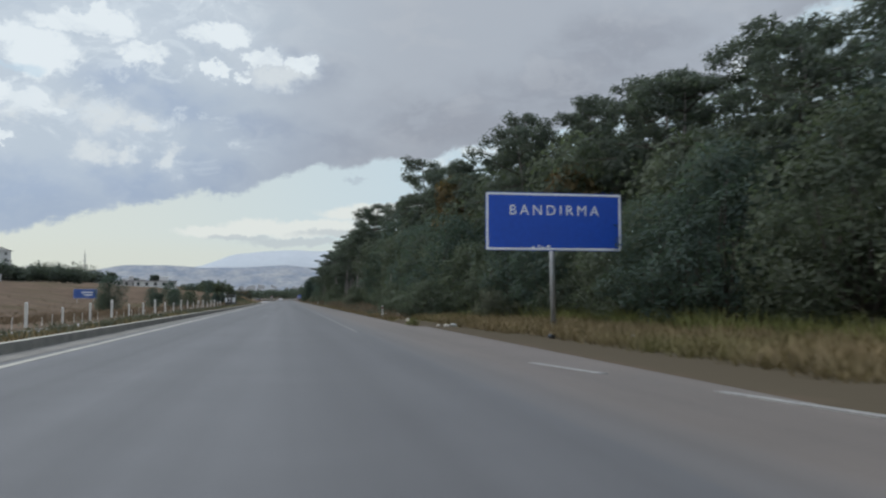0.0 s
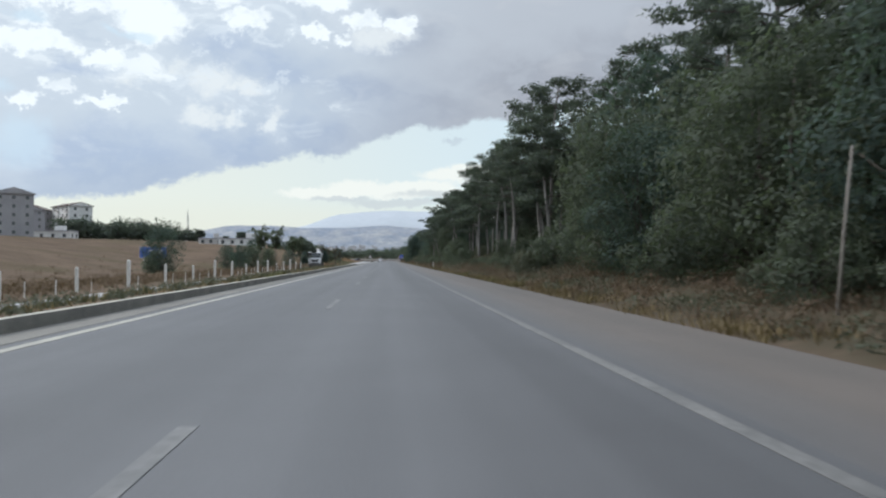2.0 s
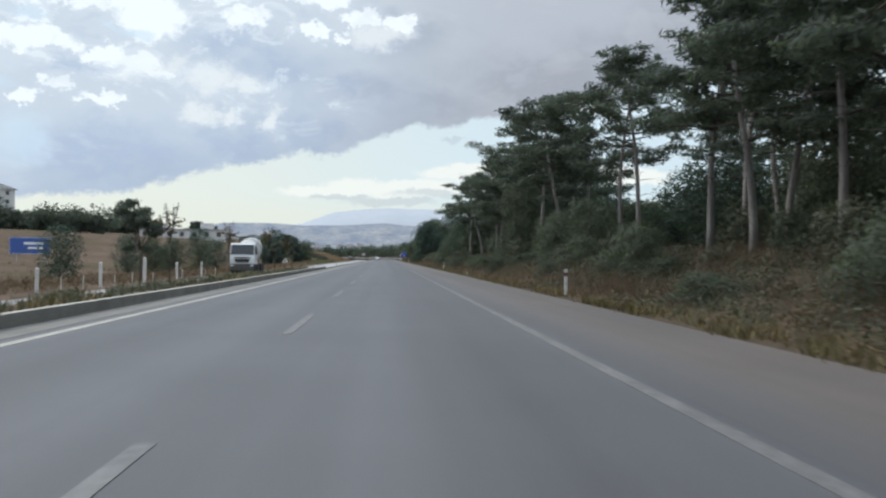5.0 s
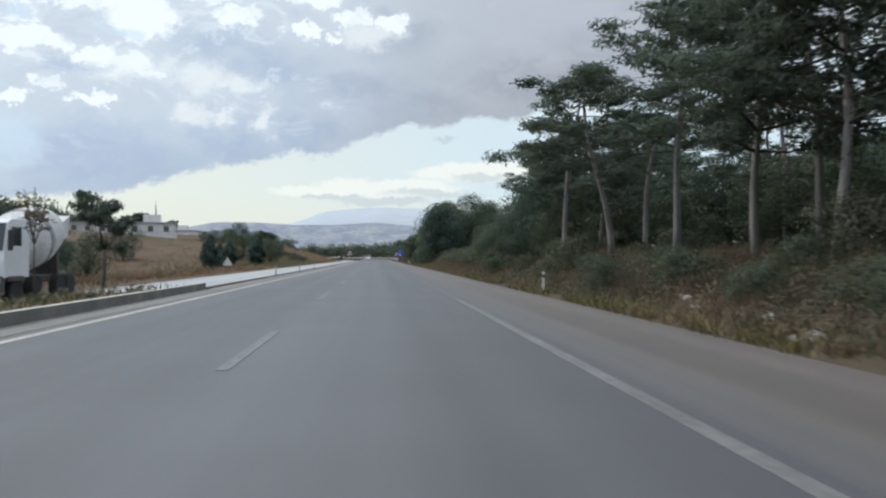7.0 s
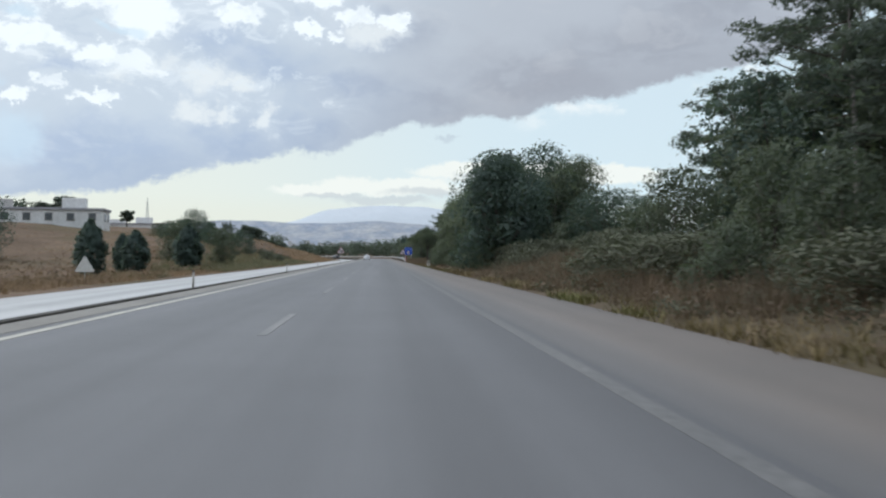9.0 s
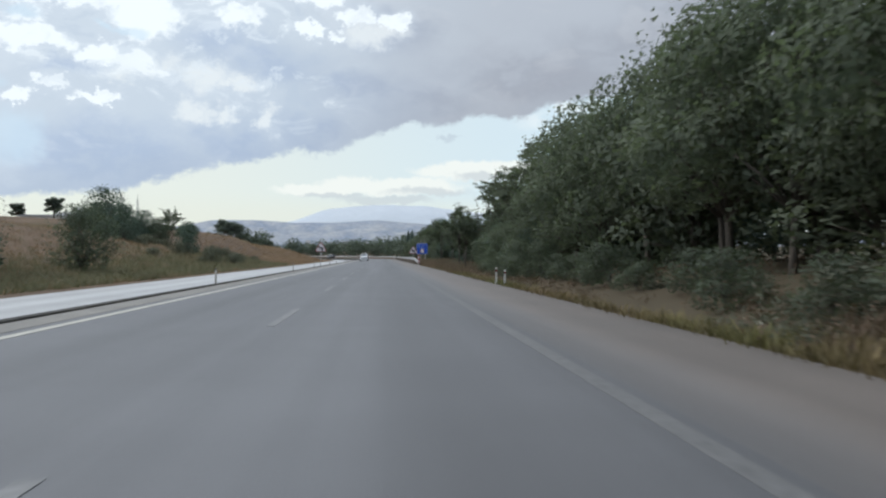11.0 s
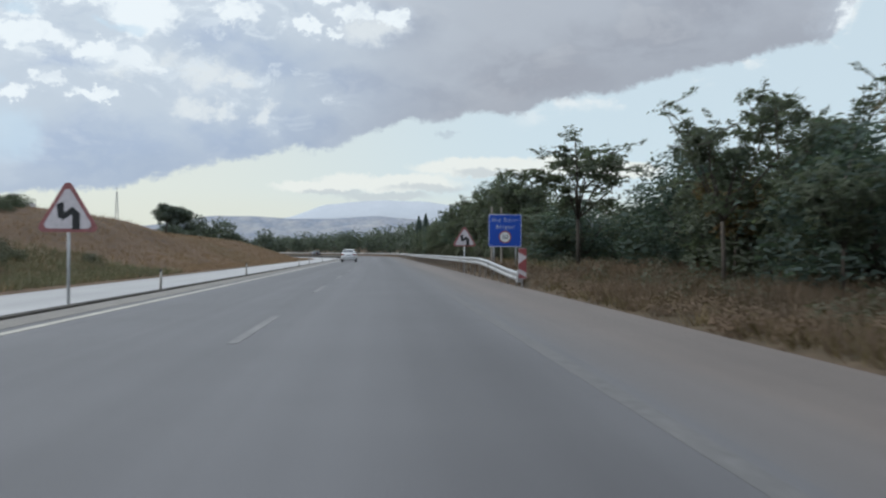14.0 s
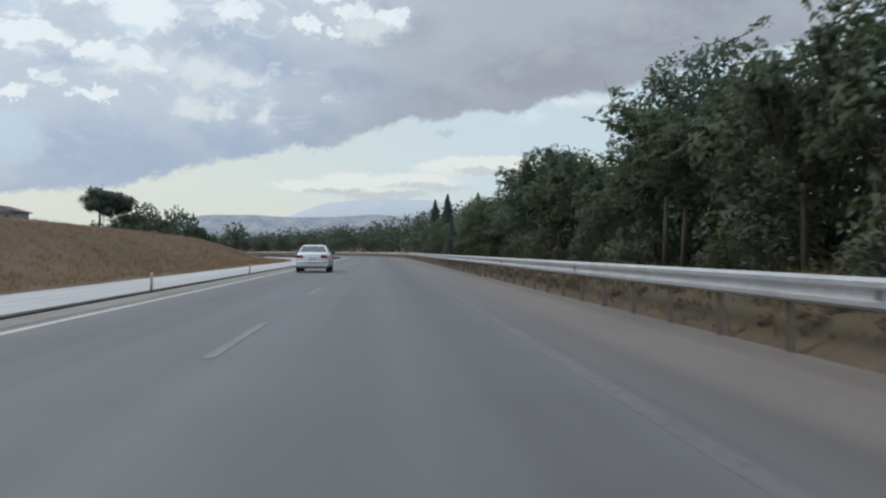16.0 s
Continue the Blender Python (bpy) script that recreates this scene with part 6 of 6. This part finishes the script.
part("post", Shell().tube([(0, 0.05, -0.4), (0, 0.05, 1.3)], 0.03, 8), M_GALV, back, smooth=True)
# A thin slanted tree trunk, built as a bare stick.
stick = thing("leaning_pole", "thin pale leaning tree trunk in front of the bushes", "pole", at=pose(7.5, 66.3, land(7.5, 66.3)))
part("shaft", Shell().tube([(0, 0, -0.4), (0.15, 0, 1.4), (0.30, 0, 2.9)], [0.034, 0.03, 0.022], 7), M_GREYWOOD, stick, smooth=True)

mast = thing("lattice_mast", "tall thin lattice mast far behind the field", "mast", at=pose(-300, 1386, 5))
for sx, sy in ((-1, -1), (1, -1), (1, 1), (-1, 1)):
    part("leg", Shell().tube([(sx * 3.2, sy * 3.2, -4), (sx * 0.5, sy * 0.5, 64)], [0.30, 0.2], 5), M_GALV, mast)
for i in range(14):
    z = i * 4.6
    w = 3.2 - 2.7 * (z + 4) / 68
    w3 = 3.2 - 2.7 * (z + 8.6) / 68
    part("brace", Shell().tube([(-w, -w, z), (w3, -w3, z + 4.6)], 0.13, 4).tube([(w, -w, z), (-w3, -w3, z + 4.6)], 0.13, 4), M_GALV, mast)
part("antenna", Shell().tube([(0, 0, 62), (0, 0, 70)], 0.25, 5), M_GALV, mast)


# ---- houses ----
M_WHITEWALL = material("white_render", (0.68, 0.67, 0.66), (0.58, 0.57, 0.56), rough=0.9, scale=0.3, fine=2.5, amount=0.4)
def house(label, x, y, z, w, d, floors, mat, roof, cols, turn=0, fh=2.9, balconies=True, long_side=0):
    t = thing("house" if floors < 3 else "apartment_building", label, "building", at=pose(x, y, z, 0, 0, turn))
    h = floors * fh
    part("wall", Shell().box((0, 0, h / 2 - 2), (w, d, h + 4), 0.03), mat, t)
    if roof == "gable":
        part("roof", Shell().slab([(-w / 2 - 0.6, h - 0.1), (w / 2 + 0.6, h - 0.1), (w / 2 + 0.6, h + 0.12), (0, h + w * 0.17), (-w / 2 - 0.6, h + 0.12)], "y", -d / 2 - 0.5, d / 2 + 0.5), M_ROOF if floors < 4 else M_PLASTER_GREY, t)
        part("gable", Shell().slab([(-w / 2, h - 0.08), (w / 2, h - 0.08), (w / 2, h + 0.02), (0, h + w * 0.17 - 0.22), (-w / 2, h + 0.02)], "y", -d / 2 - 0.53, d / 2 + 0.53), mat, t)
    else:
        part("roof", Shell().box((0, 0, h + 0.2), (w + 0.5, d + 0.5, 0.4), 0.04), M_PLASTER_GREY, t)
        ch = part("stair_head", Shell().box((w * 0.2, 0, h + 1.2), (w * 0.22, d * 0.3, 2.0), 0.04), mat, t)
    win = Shell().box((0, 0, 0), (1.3, 0.10, 1.4), 0.01).mesh("window", M_PLASTER)
    pane = Shell().box((0, -0.06, 0), (1.12, 0.03, 1.22), 0.005).mesh("pane", M_WINDOW)
    slab_me = Shell().box((0, -0.6, -0.85), (2.6, 1.2, 0.16), 0.02).box((0, -1.16, -0.35), (2.6, 0.06, 0.95), 0.01).mesh("balcony", M_PLASTER)
    for f in range(floors):
        for c in range(cols):
            wx = -w / 2 + w * (c + 0.5) / cols
            o = part("window", win, M_PLASTER, t)
            o.matrix_basis = pose(wx, -d / 2 - 0.02, f * fh + 1.6)
            part("pane", pane, M_WINDOW, o)
            if balconies and f and c % 2 == 0 and not long_side:
                bo = part("balcony", slab_me, M_PLASTER, t)
                bo.matrix_basis = pose(wx, -d / 2 - 0.02, f * fh + 1.6)
        for c in range(long_side):
            at = pose(-w / 2 - 0.02, -d / 2 + d * (c + 0.5) / long_side, f * fh + 1.6, 0, 0, -90)
            o = part("window", win, M_PLASTER, t)
            o.matrix_basis = at
            part("pane", pane, M_WINDOW, o)
            if balconies and f and c % 2 == 0:
                part("balcony", slab_me, M_PLASTER, t).matrix_basis = at
        for c in range(2):
            o = part("window", win, M_PLASTER, t)
            o.matrix_basis = pose(w / 2 + 0.02, -d / 4 + d / 2 * c, f * fh + 1.6, 0, 0, 90)
            part("pane", pane, M_WINDOW, o)
    return t


house("grey apartment block with a low gabled roof and balconies", -131, 360, land(-131, 360) - 0.5, 12.5, 25, 5, M_PLASTER_GREY, "gable", 3, turn=34, long_side=6)
house("long plain block beside the grey apartments", -166, 372, land(-166, 372), 26, 14, 4, M_PLASTER, "flat", 6)
house("white house with a pitched roof above the field", -139, 446, land(-139, 446) + 4.6, 10, 20, 3, M_WHITEWALL, "gable", 2, turn=40, long_side=4)
house("low white building among the trees above the field", -129, 396, land(-129, 396) - 0.5, 17, 9, 1, M_WHITEWALL, "flat", 4, fh=3.2, balconies=False)
house("small white house behind the umbrella pines", -74, 500, land(-74, 500), 20, 9, 1, M_WHITEWALL, "flat", 5, fh=3.4, balconies=False)
house("pale terraced house on the rise", -159, 450, land(-159, 450) + 2.5, 18, 12, 3, M_PLASTER_GREY, "gable", 4, balconies=False)
house("low white farm building in the field", -102, 560, land(-102, 560), 30, 10, 1, M_WHITEWALL, "flat", 7, fh=3.8, balconies=False)
house("low pale shed behind the trees", -150, 585, land(-150, 585), 40, 10, 1, M_PLASTER, "flat", 8, fh=4.2, balconies=False)
house("white block house on the rise", -150, 540, land(-150, 540), 12, 10, 3, M_WHITEWALL, "flat", 3, balconies=False)
house("low house with a brown tiled roof on the crest", -82, 612, land(-82, 612) - 0.2, 9, 8, 1, M_PLASTER_GREY, "gable", 3, balconies=False)
house("long low white house on the crest", -98, 606, land(-98, 606), 18, 8, 1, M_PLASTER, "flat", 5, fh=4.4, balconies=False)


house("long low white shed with a flat roof on the rise", -55, 386, land(-55, 386) - 0.4, 17, 7, 1, M_WHITEWALL, "flat", 5, turn=8, fh=2.7, balconies=False)
house("small grey shed beside the low white one", -68, 394, land(-68, 394) - 0.4, 9, 6, 1, M_PLASTER, "flat", 3, turn=8, fh=2.6, balconies=False)


# ---- vehicles ----
def wheel_meshes(r, w):
    tyre = Shell().lathe([(r * 0.62, -w / 2), (r * 0.95, -w / 2), (r, -w * 0.32), (r, w * 0.32), (r * 0.95, w / 2), (r * 0.62, w / 2)], 24, pose(0, 0, 0, 0, 90)).mesh("tyre", M_RUBBER, False)
    rim = Shell().lathe([(0.03, -w * 0.46), (r * 0.2, -w * 0.47), (r * 0.55, -w * 0.38), (r * 0.63, -w * 0.49), (r * 0.63, w * 0.49), (r * 0.2, w * 0.47), (0.03, w * 0.46)], 20, pose(0, 0, 0, 0, 90)).mesh("rim", M_RIM)
    return tyre, rim


def sedan(label, paint, at, plate_bars=True):
    """A four-door saloon, 4.3 m long, that drives towards +y."""
    car = thing("car", label, "car", at=at)
    W = 0.845
    # side outline: (y, z) with half widths, lofted across
    ring = [(-2.13, 0.30, 0.72), (-2.17, 0.48, 0.80), (-2.14, 0.62, 0.83), (-2.10, 0.86, 0.80), (-2.02, 0.97, 0.76), (-1.55, 1.00, 0.78), (-1.40, 1.01, 0.79), (0.55, 0.97, 0.80), (0.75, 0.95, 0.79),
            (1.55, 0.83, 0.76), (1.98, 0.72, 0.72), (2.10, 0.60, 0.72), (2.14, 0.42, 0.72), (2.08, 0.26, 0.68)]
    sh = Shell()
    vs, fs = [], []
    st = [(-2.15, 0.36, 0.84), (-2.10, 0.28, 0.98), (-1.95, 0.25, 1.0), (-1.45, 0.24, 1.015), (-0.6, 0.22, 0.985), (0.6, 0.22, 0.965), (0.85, 0.24, 0.945), (1.5, 0.25, 0.85), (1.95, 0.27, 0.74), (2.12, 0.34, 0.58)]
    for yy, zb, zt in st:
        k = 1.0 - 0.10 * max(0, abs(yy) - 1.3) / 0.8
        hw = W * k
        sec = [(-hw * 0.90, zb), (-hw * 0.99, zb + 0.12), (-hw, zb + (zt - zb) * 0.45), (-hw * 0.985, zb + (zt - zb) * 0.62), (-hw * 0.955, zt - 0.06), (-hw * 0.88, zt), (-hw * 0.4, zt + 0.015), (hw * 0.4, zt + 0.015),
               (hw * 0.88, zt), (hw * 0.955, zt - 0.06), (hw * 0.985, zb + (zt - zb) * 0.62), (hw, zb + (zt - zb) * 0.45), (hw * 0.99, zb + 0.12), (hw * 0.90, zb)]
        vs += [(a, yy, b) for a, b in sec]
    n = 14
    fs = [(j * n + i, j * n + (i + 1) % n, j * n + n + (i + 1) % n, j * n + n + i) for j in range(len(st) - 1) for i in range(n)]
    fs += [tuple(reversed(range(n))), tuple(range(len(vs) - n, len(vs)))]
    body = part("body", sh.add(vs, fs), paint, car, smooth=True)
    # cabin with pillars and roof
    sh = Shell()
    low = [(-0.76, -1.52), (0.76, -1.52), (0.76, 0.72), (-0.76, 0.72)]
    top = [(-0.56, -0.98), (0.56, -0.98), (0.56, 0.02), (-0.56, 0.02)]
    sh.add([(a, b, 0.97) for a, b in low] + [(a, b, 1.36) for a, b in top] + [(a * 0.86, b * 0.94 - 0.02, 1.395) for a, b in top],
           [(0, 1, 5, 4), (1, 2, 6, 5), (2, 3, 7, 6), (3, 0, 4, 7), (4, 5, 9, 8), (5, 6, 10, 9), (6, 7, 11, 10), (7, 4, 8, 11), (8, 9, 10, 11)])
    part("roof", sh, paint, car)

    def pane(name, quad, lift):
        q = [Vector(p) for p in quad]
        nrm = (q[1] - q[0]).cross(q[3] - q[0]).normalized()
        if nrm.dot((q[0] + q[2]) / 2 - Vector((0, -0.3, 1.0))) < 0:
            nrm = -nrm
        s2 = Shell()
        s2.add([p + nrm * lift for p in q] + [p - nrm * 0.01 for p in q], [(0, 1, 2, 3), (7, 6, 5, 4)] + [(i, (i + 1) % 4, 4 + (i + 1) % 4, 4 + i) for i in range(4)])
        part(name, s2, M_GLASS, car)
    pane("rear_window", [(-0.69, -1.49, 0.995), (0.69, -1.49, 0.995), (0.53, -1.03, 1.33), (-0.53, -1.03, 1.33)], 0.006)
    pane("windscreen", [(-0.70, 0.68, 0.995), (0.70, 0.68, 0.995), (0.53, 0.06, 1.33), (-0.53, 0.06, 1.33)], 0.006)
    for s in (-1, 1):
        pane("side_window", [(s * 0.745, -1.22, 1.0), (s * 0.745, -0.42, 1.0), (s * 0.585, -0.46, 1.32), (s * 0.585, -0.90, 1.32)], 0.006)
        pane("side_window", [(s * 0.745, -0.36, 1.0), (s * 0.745, 0.50, 1.0), (s * 0.585, 0.02, 1.32), (s * 0.585, -0.40, 1.32)], 0.006)
        part("tail_lamp", Shell().box((s * 0.60, -2.125, 0.80), (0.34, 0.06, 0.17), 0.02), M_TAIL, car, "dark red tail lamp")
        part("headlamp", Shell().box((s * 0.56, 2.04, 0.62), (0.34, 0.14, 0.14), 0.02), M_HEAD, car, "clear headlamp")
        mir = part("mirror", Shell().box((s * 0.91, 0.42, 1.02), (0.18, 0.10, 0.13), 0.03), M_TRIM, car)
        part("side_strip", Shell().box((s * 0.838, -0.1, 0.56), (0.03, 2.4, 0.045), 0.01), M_TRIM, car, "dark rubbing strip")
        for dy in (-0.1, -0.9):
            part("door_handle", Shell().box((s * 0.835, dy, 0.83), (0.03, 0.16, 0.035), 0.008), M_TRIM, car)
    part("rear_bumper", Shell().box((0, -2.12, 0.44), (1.62, 0.16, 0.26), 0.05), paint, car)
    part("front_bumper", Shell().box((0, 2.08, 0.40), (1.58, 0.16, 0.26), 0.05), paint, car)
    part("bumper_strip", Shell().box((0, -2.205, 0.50), (1.55, 0.02, 0.04), 0.006), M_TRIM, car)
    pl = part("number_plate", Shell().box((0, -2.165, 0.70), (0.50, 0.02, 0.12), 0.006), M_SIGNWHITE, car)
    for i in range(3):
        part("plate_bar", Shell().box((-0.13 + 0.14 * i, -2.177, 0.70), (0.09, 0.004, 0.06), 0.001), M_SIGNBLACK, pl)
    part("badge", Shell().box((0, -2.105, 0.90), (0.10, 0.02, 0.04), 0.008), M_RIM, car)
    part("underside", Shell().box((0, 0, 0.27), (1.45, 3.9, 0.12), 0.02), M_TRIM, car)
    tyre, rim = wheel_meshes(0.29, 0.19)
    for sx in (-1, 1):
        for yy in (-1.28, 1.24):
            part("wheel_arch", Shell().lathe([(0.33, -0.012), (0.33, 0.012)], 20, pose(sx * 0.826, yy, 0.32, 0, 90)), M_TRIM, car)
            wt = part("tyre", tyre, M_RUBBER, car)
            wt.matrix_basis = pose(sx * 0.755, yy, 0.29)
            rm = part("rim", rim, M_RIM, wt)
    return car


sedan("white four-door saloon driving in the inner lane", M_CARWHITE, pose(-3.0, 462.0, 0.0))
sedan("dark saloon far ahead on the bend", M_CARDARK, pose(centre(640) - 3.2, 640, 0.0, 0, 0, 18))
sedan("grey car far ahead in the outer lane", M_CARGREY, pose(centre(655) + 0.6, 655, 0.0, 0, 0, 20))


def mixer_truck(at):
    t = thing("concrete_mixer_truck", "white concrete mixer truck standing on the opposite side", "truck", at=at)
    cab = part("cab", Shell().slab([(0.0, 1.0), (-0.06, 1.6), (0.06, 2.1), (0.30, 3.0), (0.55, 3.12), (2.1, 3.15), (2.2, 3.0), (2.2, 1.0)], "x", -1.2, 1.2), M_CARWHITE, t)
    part("windscreen", Shell().slab([(0.025, 1.98), (0.29, 2.97), (0.32, 2.97), (0.055, 1.98)], "x", -1.13, 1.13, pose(0, -0.03, 0)), M_GLASS, cab)
    part("grille_panel", Shell().slab([(-0.85, 1.72), (0.85, 1.72), (0.62, 1.18), (-0.62, 1.18)], "y", -0.055, -0.03), M_TRIM, cab)
    for i, z in enumerate((1.32, 1.48, 1.62)):
        part("grille", Shell().box((0, -0.07, z), (1.2, 0.03, 0.05), 0.01), M_CHASSIS, cab)
    part("bumper", Shell().box((0, -0.06, 0.70), (2.4, 0.35, 0.72), 0.08), M_CHASSIS, t)
    for s in (-1, 1):
        part("headlamp", Shell().box((s * 0.98, -0.22, 0.88), (0.34, 0.06, 0.2), 0.03), M_HEAD, cab)
        part("side_window", Shell().box((s * 1.2, 1.0, 2.5), (0.04, 0.9, 0.7), 0.02), M_GLASS, cab)
        part("mirror", Shell().box((s * 1.38, 0.05, 2.35), (0.16, 0.14, 0.75), 0.03), M_TRIM, cab)
        part("mudguard", Shell().box((s * 1.1, 0.95, 0.95), (0.35, 1.4, 0.2), 0.05), M_CHASSIS, t)
    part("chassis", Shell().box((0, 4.3, 0.85), (0.95, 7.6, 0.28), 0.02), M_CHASSIS, t)
    tilt = pose(0, 2.75, 2.05) @ pose(0, 0, 0, -78)
    part("drum", Shell().lathe([(0.45, 0.0), (0.95, 0.15), (1.2, 1.2), (1.22, 2.6), (1.0, 3.9), (0.62, 4.9), (0.55, 5.0)], 28, tilt), M_DRUM, t, smooth=True)
    part("drum_band", Shell().lathe([(1.23, 1.75), (1.25, 1.80), (1.25, 2.05), (1.235, 2.10)], 28, tilt), M_PLASTER_GREY, t)
    part("hopper", Shell().slab([(7.5, 3.3), (8.3, 3.6), (8.1, 2.7), (7.7, 2.5)], "x", -0.6, 0.6), M_DRUM, t)
    part("water_tank", Shell().tube([(-0.95, 2.45, 1.6), (0.95, 2.45, 1.6)], 0.28, 14), M_DRUM, t, smooth=True)
    part("front_support", Shell().box((0, 2.65, 1.5), (0.9, 0.15, 1.3), 0.02), M_CHASSIS, t)
    part("rear_support", Shell().box((0, 6.9, 1.6), (1.2, 0.2, 1.4), 0.02), M_CHASSIS, t)
    tyre, rim = wheel_meshes(0.52, 0.34)
    for yy in (1.1, 3.1, 5.6, 6.8):
        for s in (-1, 1):
            w = part("tyre", tyre, M_RUBBER, t)
            w.matrix_basis = pose(s * 1.02, yy, 0.52)
            part("rim", rim, M_RIM, w)
    return t


mixer_truck(pose(-13.2, 211.5, OPP_Z) @ Matrix.Scale(0.92, 4))


# ---- stones and litter on the verge ----
def stone(seed):
    rng = np.random.default_rng(seed)
    bm = bmesh.new()
    bmesh.ops.create_icosphere(bm, subdivisions=2, radius=0.22)
    for v in bm.verts:
        v.co *= 1 + 0.28 * noise.noise(v.co * 5 + Vector((seed, 0, 0)))
        v.co.z *= 0.7
    me = bpy.data.meshes.new("stone")
    bm.to_mesh(me)
    bm.free()
    me.materials.append(M_STONE)
    return tagged(new("stone", me), "pale rough stone lying on the verge", "stone", "verge stones")


STONES = [stone(s) for s in (1, 2, 3)]
rs = random.Random(21)
for xx, yy, s in [(6.3, 57.0, 1.2), (6.9, 58.2, 1.0), (6.6, 59.6, 0.9), (7.3, 57.4, 1.1), (6.0, 58.8, 0.6), (6.4, 203.5, 0.7), (6.3, 198.6, 0.75), (6.4, 195.5, 0.7), (6.9, 201, 0.5), (6.6, 35, 0.7), (7.3, 24, 0.6), (5.9, 34.4, 0.6), (6.1, 33.6, 0.8), (5.8, 42.5, 0.5), (6.0, 44.0, 0.55), (5.7, 190.2, 0.8), (5.8, 193.0, 0.9), (6.0, 188.5, 0.6)] + [(rs.uniform(5.4, 7.2), rs.uniform(96, 300), rs.uniform(0.25, 0.55)) for _ in range(28)]:
    set_on(rs.choice(STONES), xx, yy, land(xx, yy) + 0.02, rs.uniform(0, 360), s)

bm = bmesh.new()
bmesh.ops.create_icosphere(bm, subdivisions=3, radius=0.19)
for v in bm.verts:
    v.co *= 1 + 0.45 * noise.noise(v.co * 6)
    v.co.z = v.co.z * 0.85 + 0.12
me = bpy.data.meshes.new("plastic_bag")
bm.to_mesh(me)
bm.free()
me.materials.append(M_BAG)
bag = tagged(new("plastic_bag", me), "crumpled white plastic bag lying in the weeds", "litter")
bag.matrix_world = pose(8.5, 110.8, land(8.5, 110.8) + 0.1)
litter = Shell()
for i, (xx, yy, w) in enumerate(((6.35, 33.5, 0.16), (6.9, 22.5, 0.14), (8.6, 21.0, 0.12), (6.1, 92, 0.14), (6.0, 131, 0.12))):
    bmx = Shell().box((0, 0, 0.05), (w * 1.6, w, 0.10), 0.03)
    o = tagged(new("litter", bmx.mesh("litter", M_BAG if i % 2 == 0 else M_CARDARK)), "small crushed piece of roadside litter", "litter", "verge litter")
    o.matrix_world = pose(xx, yy, land(xx, yy) + 0.01, 0, 8, 33 * i)

for ob in [o for o in scene.objects if o.parent is None and o.name.split(".")[0] in ("pine_tree", "bushy_tree", "shrub", "acacia_tree", "roadside_tree", "sapling", "cypress", "umbrella_pine", "weed_clump")]:
    if "used" in ob:
        del ob["used"]
